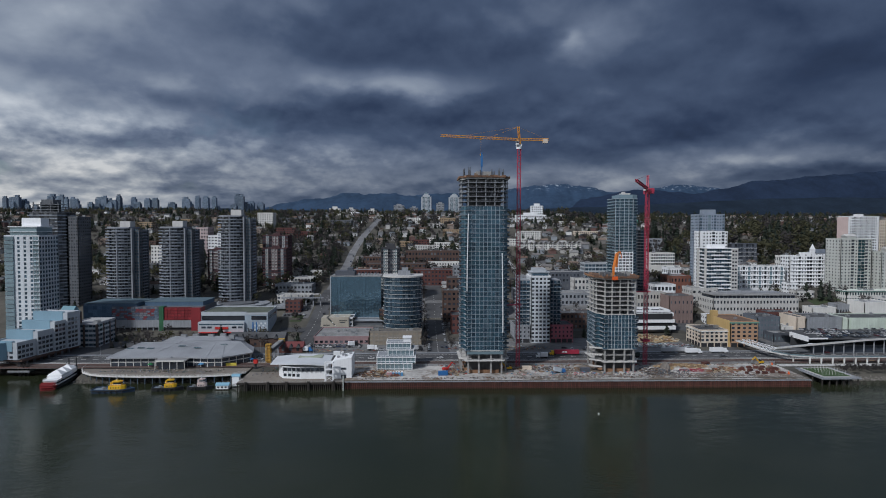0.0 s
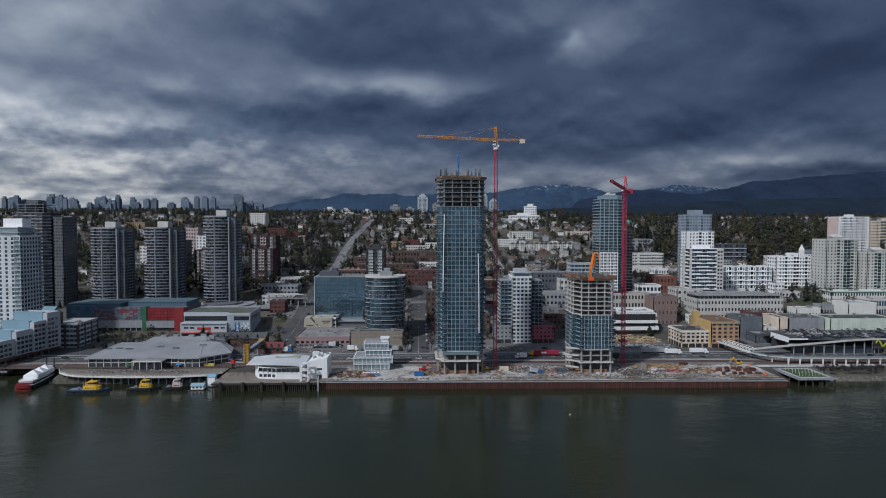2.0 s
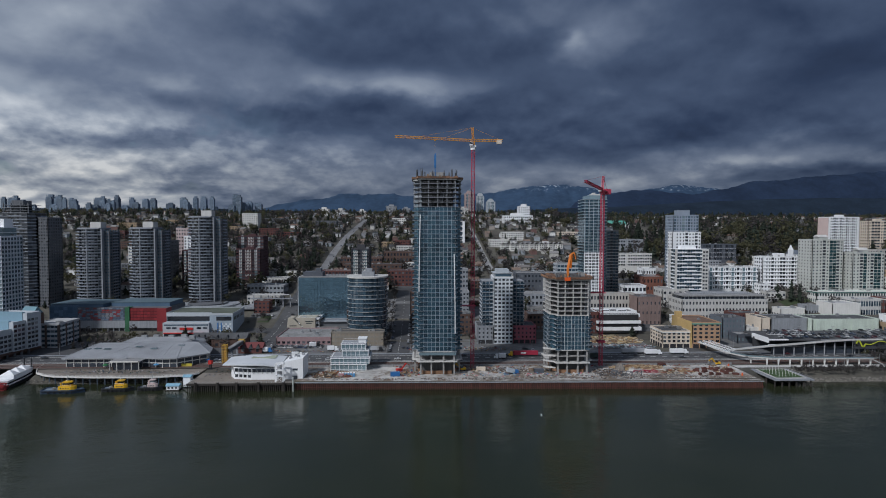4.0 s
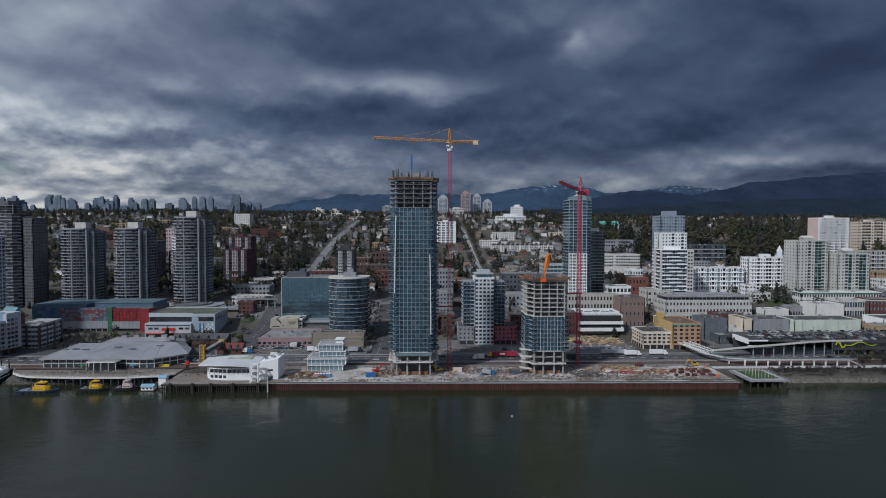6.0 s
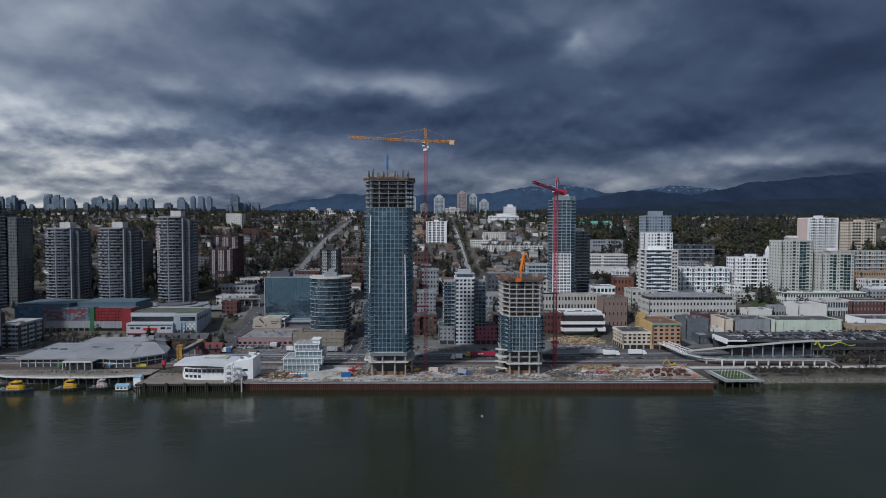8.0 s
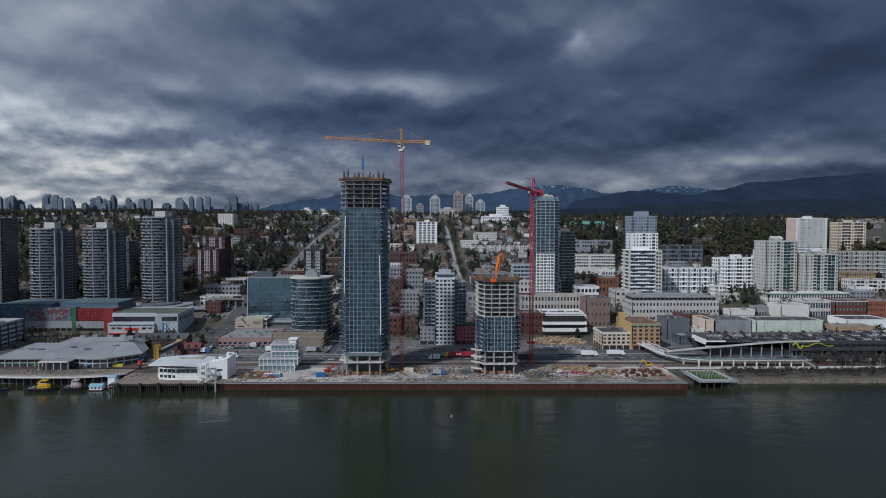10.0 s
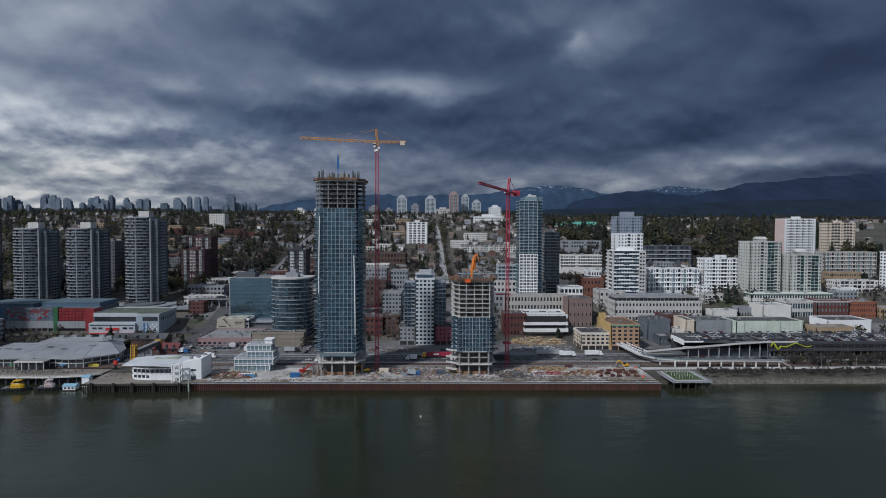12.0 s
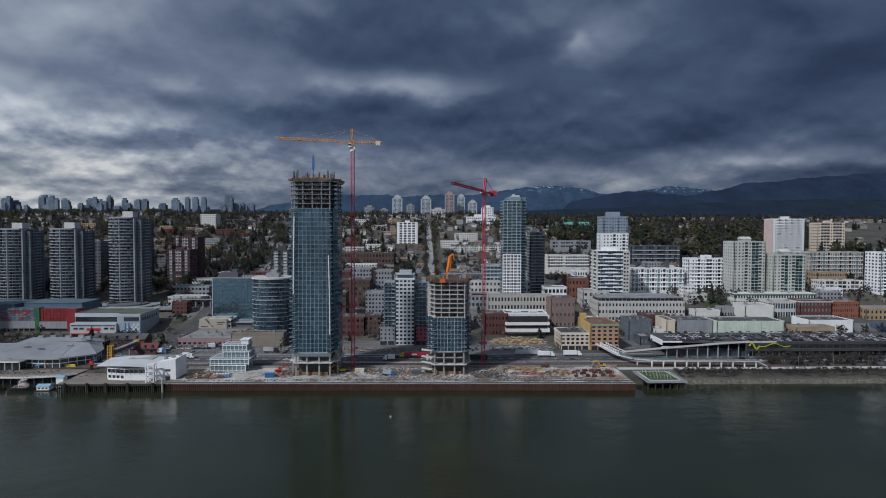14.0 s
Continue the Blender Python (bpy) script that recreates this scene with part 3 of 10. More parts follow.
def balcony_tower(name, label, x0, x1, y0, depth, ztop, floors, wall, slab, pane, zbase=None, poly=None, rail=None, piers=(), house=(9, 8, 4.5), group="", over=1.3, rails=True, rail_h=1.05):
    """A block of flats ringed by balconies: each floor's slab and parapet project beyond the glazing; solid piers run up the faces."""
    w, cx, cy = x1 - x0, (x0 + x1) / 2, y0 + depth / 2
    zb = land(cx, y0) if zbase is None else zbase
    h = ztop - zb
    fh = h / floors
    FOOT.append((x0 - 2, x1 + 2, y0 - 2, y0 + depth + 2))
    ob = top(name, cx, cy, zb, label, "apartment tower", group)
    c = min(w, depth) * 0.2
    poly = poly or [(-w / 2 + c, -depth / 2), (w / 2 - c, -depth / 2), (w / 2, -depth / 2 + c), (w / 2, depth / 2 - c), (w / 2 - c, depth / 2), (-w / 2 + c, depth / 2), (-w / 2, depth / 2 - c), (-w / 2, -depth / 2 + c)]
    body = inset(poly, over)
    part("foundation", MB().prism(inset(poly, over + 0.2), -6, 0.1), wall, ob)
    # glazing, one ring of panes a floor
    k = len(body)
    seg = []
    for i in range(k):
        a, b = Vector(body[i]), Vector(body[(i + 1) % k])
        n = max(1, int((b - a).length / 2.4))
        seg += [tuple(a + (b - a) * (j / n)) for j in range(n)]
    mb = MB()
    kk = len(seg)
    for i in range(kk):
        (ax, ay), (bx, by) = seg[i], seg[(i + 1) % kk]
        gap = 0.06
        px, py = ax + (bx - ax) * gap, ay + (by - ay) * gap
        qx, qy = bx - (bx - ax) * gap, by - (by - ay) * gap
        mb.quad((px, py, 0.5), (qx, qy, 0.5), (qx, qy, fh - 0.25), (px, py, fh - 0.25))
    ring_mesh = mb.mesh("glazing", pane)
    part("interior", MB().prism(inset(body, 0.25), 0, h), wall if wall is not slab else CONC_DARK, ob)
    sm = MB().prism(poly, -0.12, 0.16)
    slab_mesh = sm.mesh("balcony", slab)
    rail_mesh = None
    if rails:
        rail_mesh = []
        inner = inset(poly, 0.15)
        for v in range(3):
            mb = MB()
            for i in range(len(poly)):
                a, b, c, d = (Vector(q) for q in (poly[i], poly[(i + 1) % len(poly)], inner[(i + 1) % len(poly)], inner[i]))
                n = max(1, round((b - a).length / 2.6))
                for j in range(n):
                    low_rail = (i * 5 + j * 3 + v * 2) % 7 in (0, 3)
                    e0, e1 = j / n, (j + 0.96) / n
                    mb.prism([tuple(a + (b - a) * e0), tuple(a + (b - a) * e1), tuple(d + (c - d) * e1), tuple(d + (c - d) * e0)], 0.16, 0.42 if low_rail else rail_h)
            rail_mesh.append(mb.mesh("balustrade", rail or slab))
    for f in range(floors):
        piece("glazing", ring_mesh, ob, 0, 0, f * fh)
        ledge = piece("balcony", slab_mesh, ob, 0, 0, f * fh)
        if rails and f:
            tagged(piece("balustrade", rail_mesh[f % 3], ledge, 0, 0, 0), kind="stuff")
    part("roof", MB().prism(poly, h - 0.1, h + 0.35), slab, ob)
    for (u0, u1, v0, v1) in piers:
        part("pier", MB().box(u0, u1, v0, v1, 0, h + 0.2), wall, ob)
    if house:
        part("plant_room", MB().box(-house[0] / 2, house[0] / 2, -house[1] / 2, house[1] / 2, h + 0.35, h + house[2]), slab, ob, "pale rooftop plant room")
    return ob


# ---- towers under construction ----
def site_tower(name, label, x, y, front, z_base, z_mid, z_low, z_glass, z_top, floors_glass, floors_open, wide, seed):
    """A glass tower going up: tall columns at its foot, glazed floors, bare slabs above, and a formwork deck on top.
    front: half width of the projecting front; wide: half width of the whole."""
    r = random.Random(seed)
    ob = top(name, x, y, z_base, label, "tower under construction")
    f, wd = front, wide
    poly = [(-f, -15), (f, -15), (f + 1, -9.5), (wd, -7.5), (wd, 13), (wd - 3, 15), (-wd + 3, 15), (-wd, 13), (-wd, -7.5), (-f - 1, -9.5)]
    glz = inset(poly, 0.55)
    B, Mi, Lo, G, T = 0.0, z_mid - z_base, z_low - z_base, z_glass - z_base, z_top - z_base
    # oversized core whose dark colour stands for the deep floors' shade
    part("core", MB().box(-f + 1.5, f - 1.5, -9.5, 10, 0, T + 0.1).box(-6, 6, -4, 8, T, T + 2.5), mat("shade_toned_concrete", (0.10, 0.10, 0.102), 0.9, streak=0.4, var=0.3), ob, "concrete lift core, widened and darkened to shade the bare floors")
    # foot: raised columns and two slabs
    col = box_mesh(0.95, 0.95, Lo, CONC_RAW)
    for cx, cy in [(-f + 1, -14), (-f / 3, -14), (f / 3, -14), (f - 1, -14), (-wd + 1, -6), (wd - 1, -6), (-wd + 1, 3), (wd - 1, 3), (-wd + 1, 11), (wd - 1, 11), (-4, 13), (4, 13)]:
        piece("column", col, ob, cx, cy, 0)
    part("slab", MB().prism(inset(poly, -0.8), Mi - 0.35, Mi + 0.2), CONC_LIGHT, ob)
    if floors_glass < 20:
        part("slab", MB().prism(inset(poly, 0.4), (Mi + Lo) / 2 - 0.2, (Mi + Lo) / 2 + 0.1), CONC_RAW, ob)
    else:
        part("glass_skirt", MB().box(-f, f, -15.3, -15.1, Lo - 2.4, Lo - 0.6), GL_PALE, ob, "pale glass skirt below the first glazed floor")
    part("transfer_slab", MB().prism(inset(poly, 0.2), Lo - 0.5, Lo + 0.05), CONC_LIGHT, ob)
    part("hoarding", MB().ring(inset(poly, 3.0), 0.1, 2.4, 0.2), PLY, ob, "orange-brown plywood hoarding at the foot")
    # glazed floors
    fh = (G - Lo) / floors_glass
    slab = MB().prism(poly, -0.16, 0.10).mesh("slab", CONC_LIGHT if floors_open > 7 else CONC)
    thin = MB().prism(inset(poly, 0.38), -0.13, 0.10).mesh("slab", CONC) if floors_glass > 20 else MB().prism(inset(poly, 0.40), -0.13, 0.10).mesh("slab", CONC)
    nb = 9
    pw = (2 * f - 1.0) / nb
    pane = box_mesh(pw - 0.16, 0.1, fh - 0.62, GL_TOWER)
    vent = box_mesh(pw - 0.16, 0.1, fh - 0.62, glass("tower_vent_glass", (0.042, 0.085, 0.125), 0.45, 0.06, rand=0.3, blinds=0.10))
    spandrel = box_mesh(2 * f - 1.0, 0.12, 0.42, glass("spandrel_glass", (0.15, 0.23, 0.29), 0.4, 0.1, rand=0.2, blinds=0.0))
    k = len(glz)
    side = MB()
    for i in range(k):
        a, b = Vector(glz[i]), Vector(glz[(i + 1) % k])
        if a.y < -14 and b.y < -14:
            continue
        n = max(1, round((b - a).length / 2.2))
        for j in range(n):
            p, q = a + (b - a) * ((j + 0.05) / n), a + (b - a) * ((j + 0.95) / n)
            side.quad((p.x, p.y, 0.12), (q.x, q.y, 0.12), (q.x, q.y, fh - 0.16), (p.x, p.y, fh - 0.16))
    side_mesh = side.mesh("side_glazing", GL_TOWER)
    balconies = []
    for s in (-1, 1):
        m1 = MB().prism([(s * (f - 2.2), -15.7), (s * (f + 0.7), -15.7), (s * (f + 1.7), -9.3), (s * f, -9.3)][::s], -0.1, 0.12).mesh("balcony", CONC)
        m2 = MB().prism([(s * (wd - 2.5), -8.6), (s * (wd + 0.6), -8.6), (s * (wd + 0.6), -3), (s * wd, -3)][::s], -0.1, 0.12).mesh("balcony", CONC)
        r1 = MB().box(s * (f - 2.2), s * (f + 0.7), -15.7, -15.65, 0.12, 1.1).mesh("balcony_glass", GL_BLUE)
        r2 = MB().box(s * (wd - 2), s * (wd + 0.6), -8.6, -8.55, 0.12, 1.1).mesh("balcony_glass", GL_BLUE)
        balconies += [("balcony", m1), ("balcony", m2), ("balcony_glass", r1), ("balcony_glass", r2)]
    for n in range(floors_glass):
        z = Lo + n * fh
        piece("slab", thin, ob, 0, 0, z)
        piece("side_glazing", side_mesh, ob, 0, 0, z)
        for bn, bm in balconies:
            piece(bn, bm, ob, 0, 0, z)
        piece("spandrel", spandrel, ob, 0, -14.62, z + 0.12)
        for i in range(nb):
            piece("window_pane", vent if i in (1, 4, 7) and (n + i) % 5 else pane, ob, -f + 0.5 + (i + 0.5) * pw, -14.6, z + 0.46)
    # solid dark fill in place of shaded rooms behind the glazing
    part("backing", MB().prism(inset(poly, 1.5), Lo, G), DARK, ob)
    mull = box_mesh(0.16, 0.30, G - Lo, mat("grey_mullion", (0.36, 0.42, 0.47), 0.5) if floors_glass > 20 else mat("pale_mullion", (0.55, 0.58, 0.60), 0.5))
    thin_mull = box_mesh(0.08, 0.20, G - Lo, mat("dark_mullion", (0.10, 0.13, 0.16), 0.5))
    for i in range(nb + 1):
        piece("mullion", mull, ob, -f + 0.5 + i * pw, -14.75, Lo)
        if i < nb:
            piece("mullion", thin_mull, ob, -f + 0.5 + (i + 0.36) * pw, -14.72, Lo)
    # bare floors
    oh = (T - G) / floors_open
    for n in range(floors_open + 1):
        piece("slab", slab, ob, 0, 0, G + n * oh)
    oc = box_mesh(0.55, 0.8, T - G, CONC_LIGHT if floors_open > 7 else CONC)
    for cx, cy in [(-f + 0.6, -14.2), (-f * 0.5, -14.2), (0, -14.2), (f * 0.5, -14.2), (f - 0.6, -14.2), (-wd + 0.8, -6.6), (wd - 0.8, -6.6), (-wd + 0.8, 0), (wd - 0.8, 0), (-wd + 0.8, 7), (wd - 0.8, 7), (-wd + 3, 14), (wd - 3, 14), (-5, -9), (5, -9)]:
        piece("column", oc, ob, cx, cy, G)
    rail = MB()
    for n in range(1, floors_open + 1):
        z = G + n * oh
        for hgt in (0.55, 1.05):
            ring = inset(poly, 0.15)
            for i in range(len(ring)):
                a, b = ring[i], ring[(i + 1) % len(ring)]
                rail.beam((*a, z + hgt), (*b, z + hgt), 0.05)
    part("guard_rail", rail, STEEL, ob)
    # walls, shores and stacked goods on the bare floors
    shore_mesh = box_mesh(0.16, 0.16, oh - 0.3, STEEL)
    for n in range(floors_open):
        z = G + n * oh + 0.12
        for _ in range(4):
            piece("shore", shore_mesh, ob, r.uniform(-f + 1, f - 1), r.uniform(-14, -10), z)
        a = r.uniform(-f + 1, f - 5)
        part("partition", MB().box(a, a + r.uniform(2, 4.5), -11.5, -11.2, z, z + oh - 0.4), CONC_DARK, ob)
    return ob, poly, T, r


BROWN_FORM = mat("brown_formwork", (0.15, 0.085, 0.055), 0.9, var=0.3, rand=0.25)


def deck_top(ob, poly, T, r, overhang, rods):
    """The formwork deck on a rising tower, with screens, wall forms and bundles of upright bars."""
    deck = inset(poly, -overhang)
    part("formwork_deck", MB().prism(deck, T + 0.2, T + 0.75), BROWN_FORM, ob, "plywood formwork deck")
    part("edge_band", MB().ring(inset(poly, -0.1), T - 0.8, T + 0.15, 0.25), CONC_LIGHT, ob, "white edge band of the top slab")
    k = len(deck)
    for i in range(k):
        a, b = Vector(deck[i]), Vector(deck[(i + 1) % k])
        n = max(1, round((b - a).length / 2.4))
        ang = math.degrees(math.atan2(b.y - a.y, b.x - a.x))
        mesh = box_mesh((b - a).length / n - 0.12, 0.12, 1.1, PLY if i % 2 else BROWN_FORM)
        for j in range(n):
            p = a + (b - a) * ((j + 0.5) / n)
            piece("edge_panel", mesh, ob, p.x, p.y, T + 0.35 + r.uniform(-0.25, 0.3), ang)
    for _ in range(16):
        w, d, h = r.uniform(0.6, 2.4), r.uniform(0.6, 1.8), r.uniform(0.6, 2.6)
        x, y = r.uniform(-10, 10), r.uniform(-11, 10)
        part("material_stack", MB().box(x, x + w, y, y + d, T + 0.75, T + 0.75 + h), r.choice((PLY, CONC_RAW, STEEL, TIMBER)), ob)
    bar = MB().cyl(0, 0, 0, 1.0, 0.13, 5).mesh("bar", CONC_DARK)
    for x, y, h in rods:
        part("column_form", MB().box(x - 0.6, x + 0.6, y - 0.35, y + 0.35, T + 0.75, T + h * 0.75), CONC_DARK, ob, "form of an unfinished column")
        for i in range(6):
            piece("bar", bar, ob, x + r.uniform(-0.7, 0.7), y + r.uniform(-0.7, 0.7), T + 0.75, 0, (1, 1, h * r.uniform(0.8, 1.0)))


tower, tpoly, ttop, tr = site_tower("tower_under_construction", "tall blue glass tower under construction with bare concrete upper floors", 40.6, 376.0, 11.6, 5.0, 14.0, 20.4, 111.5, 129.0, 32, 6, 15.4, 3)
deck_top(tower, tpoly, ttop, tr, 0.9, [(-13, -6, 6), (-10, -11, 6.5), (-3, -12, 5), (4, -12, 5), (9, -10, 6), (12, -5, 6), (-8, 8, 6), (8, 8, 6)])
mb = MB()
mb.beam((-1.4, -3, ttop + 2.5), (-1.4, -3, ttop + 17), 0.5)
for i in range(9):
    mb.beam((-1.9, -3, ttop + 8.5 + i), (-0.9, -3, ttop + 9.5 + i), 0.25)
mb.box(-2.0, -0.8, -3.6, -2.4, ttop + 8, ttop + 16)
part("placing_boom", mb, BLUE_P, tower, "blue concrete placing boom, folded upright")
part("core_form", MB().box(-5, 5, -3, 6, ttop + 0.7, ttop + 5.0), CONC_RAW, tower)
# slim curved white fins on the two front corners
for s, za, zb_, bow in ((-1, 106.5, 58.0, -2.6), (1, 82.0, 32.0, 2.4)):
    fin = MB()
    for i in range(17):
        t = i / 16
        u, z = s * 10.6 + (-0.5 + math.sin(t * 1.57) * bow * 0.5) * 0.6, za + (zb_ - za) * t - 5
        fin.v += [(u - 0.26, -16.4, z), (u + 0.26, -16.4, z), (u + 0.26, -15.8, z), (u - 0.26, -15.8, z)]
    for i in range(16):
        k = i * 4
        fin.f += [(k + a, k + 4 + a, k + 4 + (a + 1) % 4, k + (a + 1) % 4) for a in range(4)]
    fin.f += [(0, 1, 2, 3), (67, 66, 65, 64)]
    part("curved_fin", fin, WHITE, tower, "white curved fin")

tower2, tpoly2, ttop2, tr2 = site_tower("tower_under_construction", "shorter glass tower under construction with white slabs and bare upper floors", 127.0, 377.0, 10.3, 5.0, 12.4, 20.6, 42.6, 65.6, 8, 8, 13.8, 5)
deck_top(tower2, tpoly2, ttop2, tr2, 1.3, [(-9, -8, 3), (-4, 2, 3.5), (0, -9, 3), (6, -7, 3), (10, 3, 3)])
mb = MB()
mb.beam((-1, -4, ttop2 + 0.7), (-1, -4, ttop2 + 6), 1.3)
mb.beam((-1, -4, ttop2 + 6), (0.6, -5, ttop2 + 15.5), 1.1, 1.5)
mb.beam((0.8, -4.2, ttop2 + 6.5), (1.5, -5.2, ttop2 + 16.5), 0.7, 1.0)
mb.beam((0.6, -5, ttop2 + 15.5), (2.6, -6, ttop2 + 17.0), 0.9)
mb.beam((2.6, -6, ttop2 + 17.0), (3.4, -7, ttop2 + 12.5), 0.35)
part("placing_boom", mb, mat("boom_orange_paint", (0.68, 0.20, 0.03), 0.5, var=0.12), tower2, "orange concrete placing boom")
part("safety_sheet", MB().box(-6.3, -2.7, -17.5, -17.2, ttop2 - 0.6, ttop2 + 1.6), ORANGE_P, tower2, "orange sheet hung on the deck edge")
for i, (a, b) in enumerate(((0.0, 4.0), (4.0, 7.6), (7.6, 12.0), (12.0, 15.8))):
    s = -15.5 if i % 2 else -13.2
    part("ramp", MB().prism([(-17.8, -9.5), (-11, -13.5), (-10, -11.5), (-17.5, -6)], a + 3.4, a + 3.9), CONC_LIGHT, tower2)


# ---- tower cranes ----
def lattice(mb, p, q, w, n, chord=0.22, web=0.13):
    """A square lattice girder from p to q."""
    p, q = Vector(p), Vector(q)
    d = (q - p).normalized()
    s = d.cross(Vector((0, 0, 1)))
    s = Vector((1, 0, 0)) if s.length < 1e-3 else s.normalized()
    u = s.cross(d)
    cs = [s * a * w / 2 + u * b * w / 2 for a, b in ((-1, -1), (1, -1), (1, 1), (-1, 1))]
    for c in cs:
        mb.beam(p + c, q + c, chord)
    for i in range(n):
        a, b = p + (q - p) * (i / n), p + (q - p) * ((i + 1) / n)
        for k in range(4):
            c0, c1 = cs[k], cs[(k + 1) % 4]
            mb.beam(a + (c0 if i % 2 else c1), b + (c1 if i % 2 else c0), web)
            mb.beam(a + c0, a + c1, web)


def hammerhead():
    x, y, z0 = 64.0, 377.0, 5.0
    ob = top("tower_crane", x, y, z0, "tall tower crane with red mast and yellow jib", "crane")
    part("base", MB().box(-3, 3, -3, 3, -0.5, 1.2), CONC_RAW, ob)
    for i in range(12):
        mb = MB()
        lattice(mb, (0, 0, 1.2 + i * 11.9), (0, 0, 1.2 + (i + 1) * 11.9), 2.1, 6, 0.26, 0.14)
        part("mast_section", mb, CRANE_R, ob)
    zt = 1.2 + 12 * 11.9
    part("slewing_ring", MB().cyl(0, 0, zt, zt + 1.6, 1.7, 12).box(-1.8, 1.8, -1.2, 1.2, zt + 1.6, zt + 3), WHITE, ob)
    mb = MB()
    lattice(mb, (0, 0, zt + 2), (0, 0, zt + 7), 1.8, 3, 0.3, 0.18)
    lattice(mb, (0, 0, zt + 7), (-0.6, 0, zt + 14.6), 1.1, 4, 0.28, 0.16)
    part("tower_head", mb, CRANE_Y, ob)
    mb = MB()
    lattice(mb, (-1, 0.0, zt + 6.2), (-51, 4.8, zt + 9.2), 1.35, 26, 0.18, 0.10)
    part("jib", mb, CRANE_Y, ob)
    mb = MB()
    lattice(mb, (1, 0, zt + 6.2), (19, -1.8, zt + 6.0), 1.3, 9, 0.2, 0.11)
    part("counter_jib", mb, CRANE_Y, ob)
    part("counterweight", MB().box(15.2, 18.2, -2.9, -0.2, zt + 3.8, zt + 6.4), CREAM, ob, "pale counterweight blocks")
    cab = part("cab", MB().box(-2.4, -0.6, -2.6, -1.0, zt + 2.6, zt + 5.0), WHITE, ob, "white operator's cab")
    part("cab_window", MB().box(-2.46, -0.7, -2.66, -1.2, zt + 3.6, zt + 4.7), GL_DARK, cab)
    ties = MB()
    for q in ((-18, 1.7, zt + 8.2), (-36, 3.4, zt + 9.0), (17, -1.7, zt + 6.7)):
        ties.beam((-0.6, 0, zt + 14.4), q, 0.08)
    part("tie_rods", ties, CRANE_Y, ob)
    hook = MB()
    hook.box(-25.4, -24.2, 1.9, 3.1, zt + 6.2, zt + 6.7)
    hook.beam((-24.8, 2.5, zt + 6.4), (-24.8, 2.5, zt - 3), 0.06)
    hook.box(-25.1, -24.5, 2.2, 2.8, zt - 4.2, zt - 3)
    part("trolley", hook, CRANE_Y, ob)
    part("tie_collar", MB().box(-13, 2, -1.6, -1.2, 42, 42.5).box(-13, 2, 1.2, 1.6, 42, 42.5).box(-8, 1.8, -1.2, 1.2, 42, 42.4), CRANE_R, ob)


def luffer():
    x, y, z0 = 150.5, 380.0, 5.0
    ob = top("tower_crane", x, y, z0, "red luffing tower crane beside the shorter tower", "crane")
    part("base", MB().box(-3, 3, -3, 3, -0.5, 1.2), CONC_RAW, ob)
    for i in range(9):
        mb = MB()
        lattice(mb, (0, 0, 1.2 + i * 12.8), (0, 0, 1.2 + (i + 1) * 12.8), 2.0, 6, 0.28, 0.15)
        part("mast_section", mb, CRANE_R, ob)
    zt = 1.2 + 9 * 12.8
    part("slewing_ring", MB().cyl(0, 0, zt, zt + 1.5, 1.8, 12), CRANE_R, ob)
    mb = MB()
    lattice(mb, (0, 0, zt + 1.5), (1.0, 2, zt + 11.5), 1.2, 5, 0.36, 0.22)
    part("tower_head", mb, CRANE_R, ob)
    mb = MB()
    lattice(mb, (-0.8, -1.5, zt + 2.5), (-23.4, -42, zt + 4.6), 1.2, 24, 0.3, 0.18)
    part("jib", mb, CRANE_R, ob)
    mb = MB()
    mb.beam((0, 0, zt + 1.9), (9.5, 19, zt + 1.9), 2.2, 0.8)
    mb.box(5, 10, 13, 20, zt + 0.2, zt + 3.8)
    part("counter_jib", mb, CRANE_R, ob)
    cab = part("cab", MB().box(-2.9, -1.2, -2.4, -0.4, zt + 1.2, zt + 3.4), WHITE, ob, "pale operator's cab")
    part("cab_window", MB().box(-2.96, -1.3, -2.46, -0.6, zt + 2.1, zt + 3.1), GL_DARK, cab)
    ties = MB()
    ties.beam((1.0, 2, zt + 11.5), (-22, -39.5, zt + 5.4), 0.14)
    ties.beam((1.0, 2, zt + 11.5), (8.5, 17, zt + 2.3), 0.2)
    part("tie_rods", ties, CRANE_R, ob)
    part("tie_collar", MB().box(-8, 2.4, -1.7, -1.3, 50, 50.6).box(-8, 2.4, 1.3, 1.7, 50, 50.6), CRANE_R, ob)
    part("climbing_platform", MB().box(-2.4, 2.4, -2.4, 2.4, 17, 18.2), CRANE_R, ob)


hammerhead()
luffer()

# ---- town: flats and offices ----
# cool grey; on western white walls it puts cloud shade into the paint
COOLW = mat("grey_and_shaded_white_paint", (0.42, 0.45, 0.48), 0.65, streak=0.3, var=0.12)


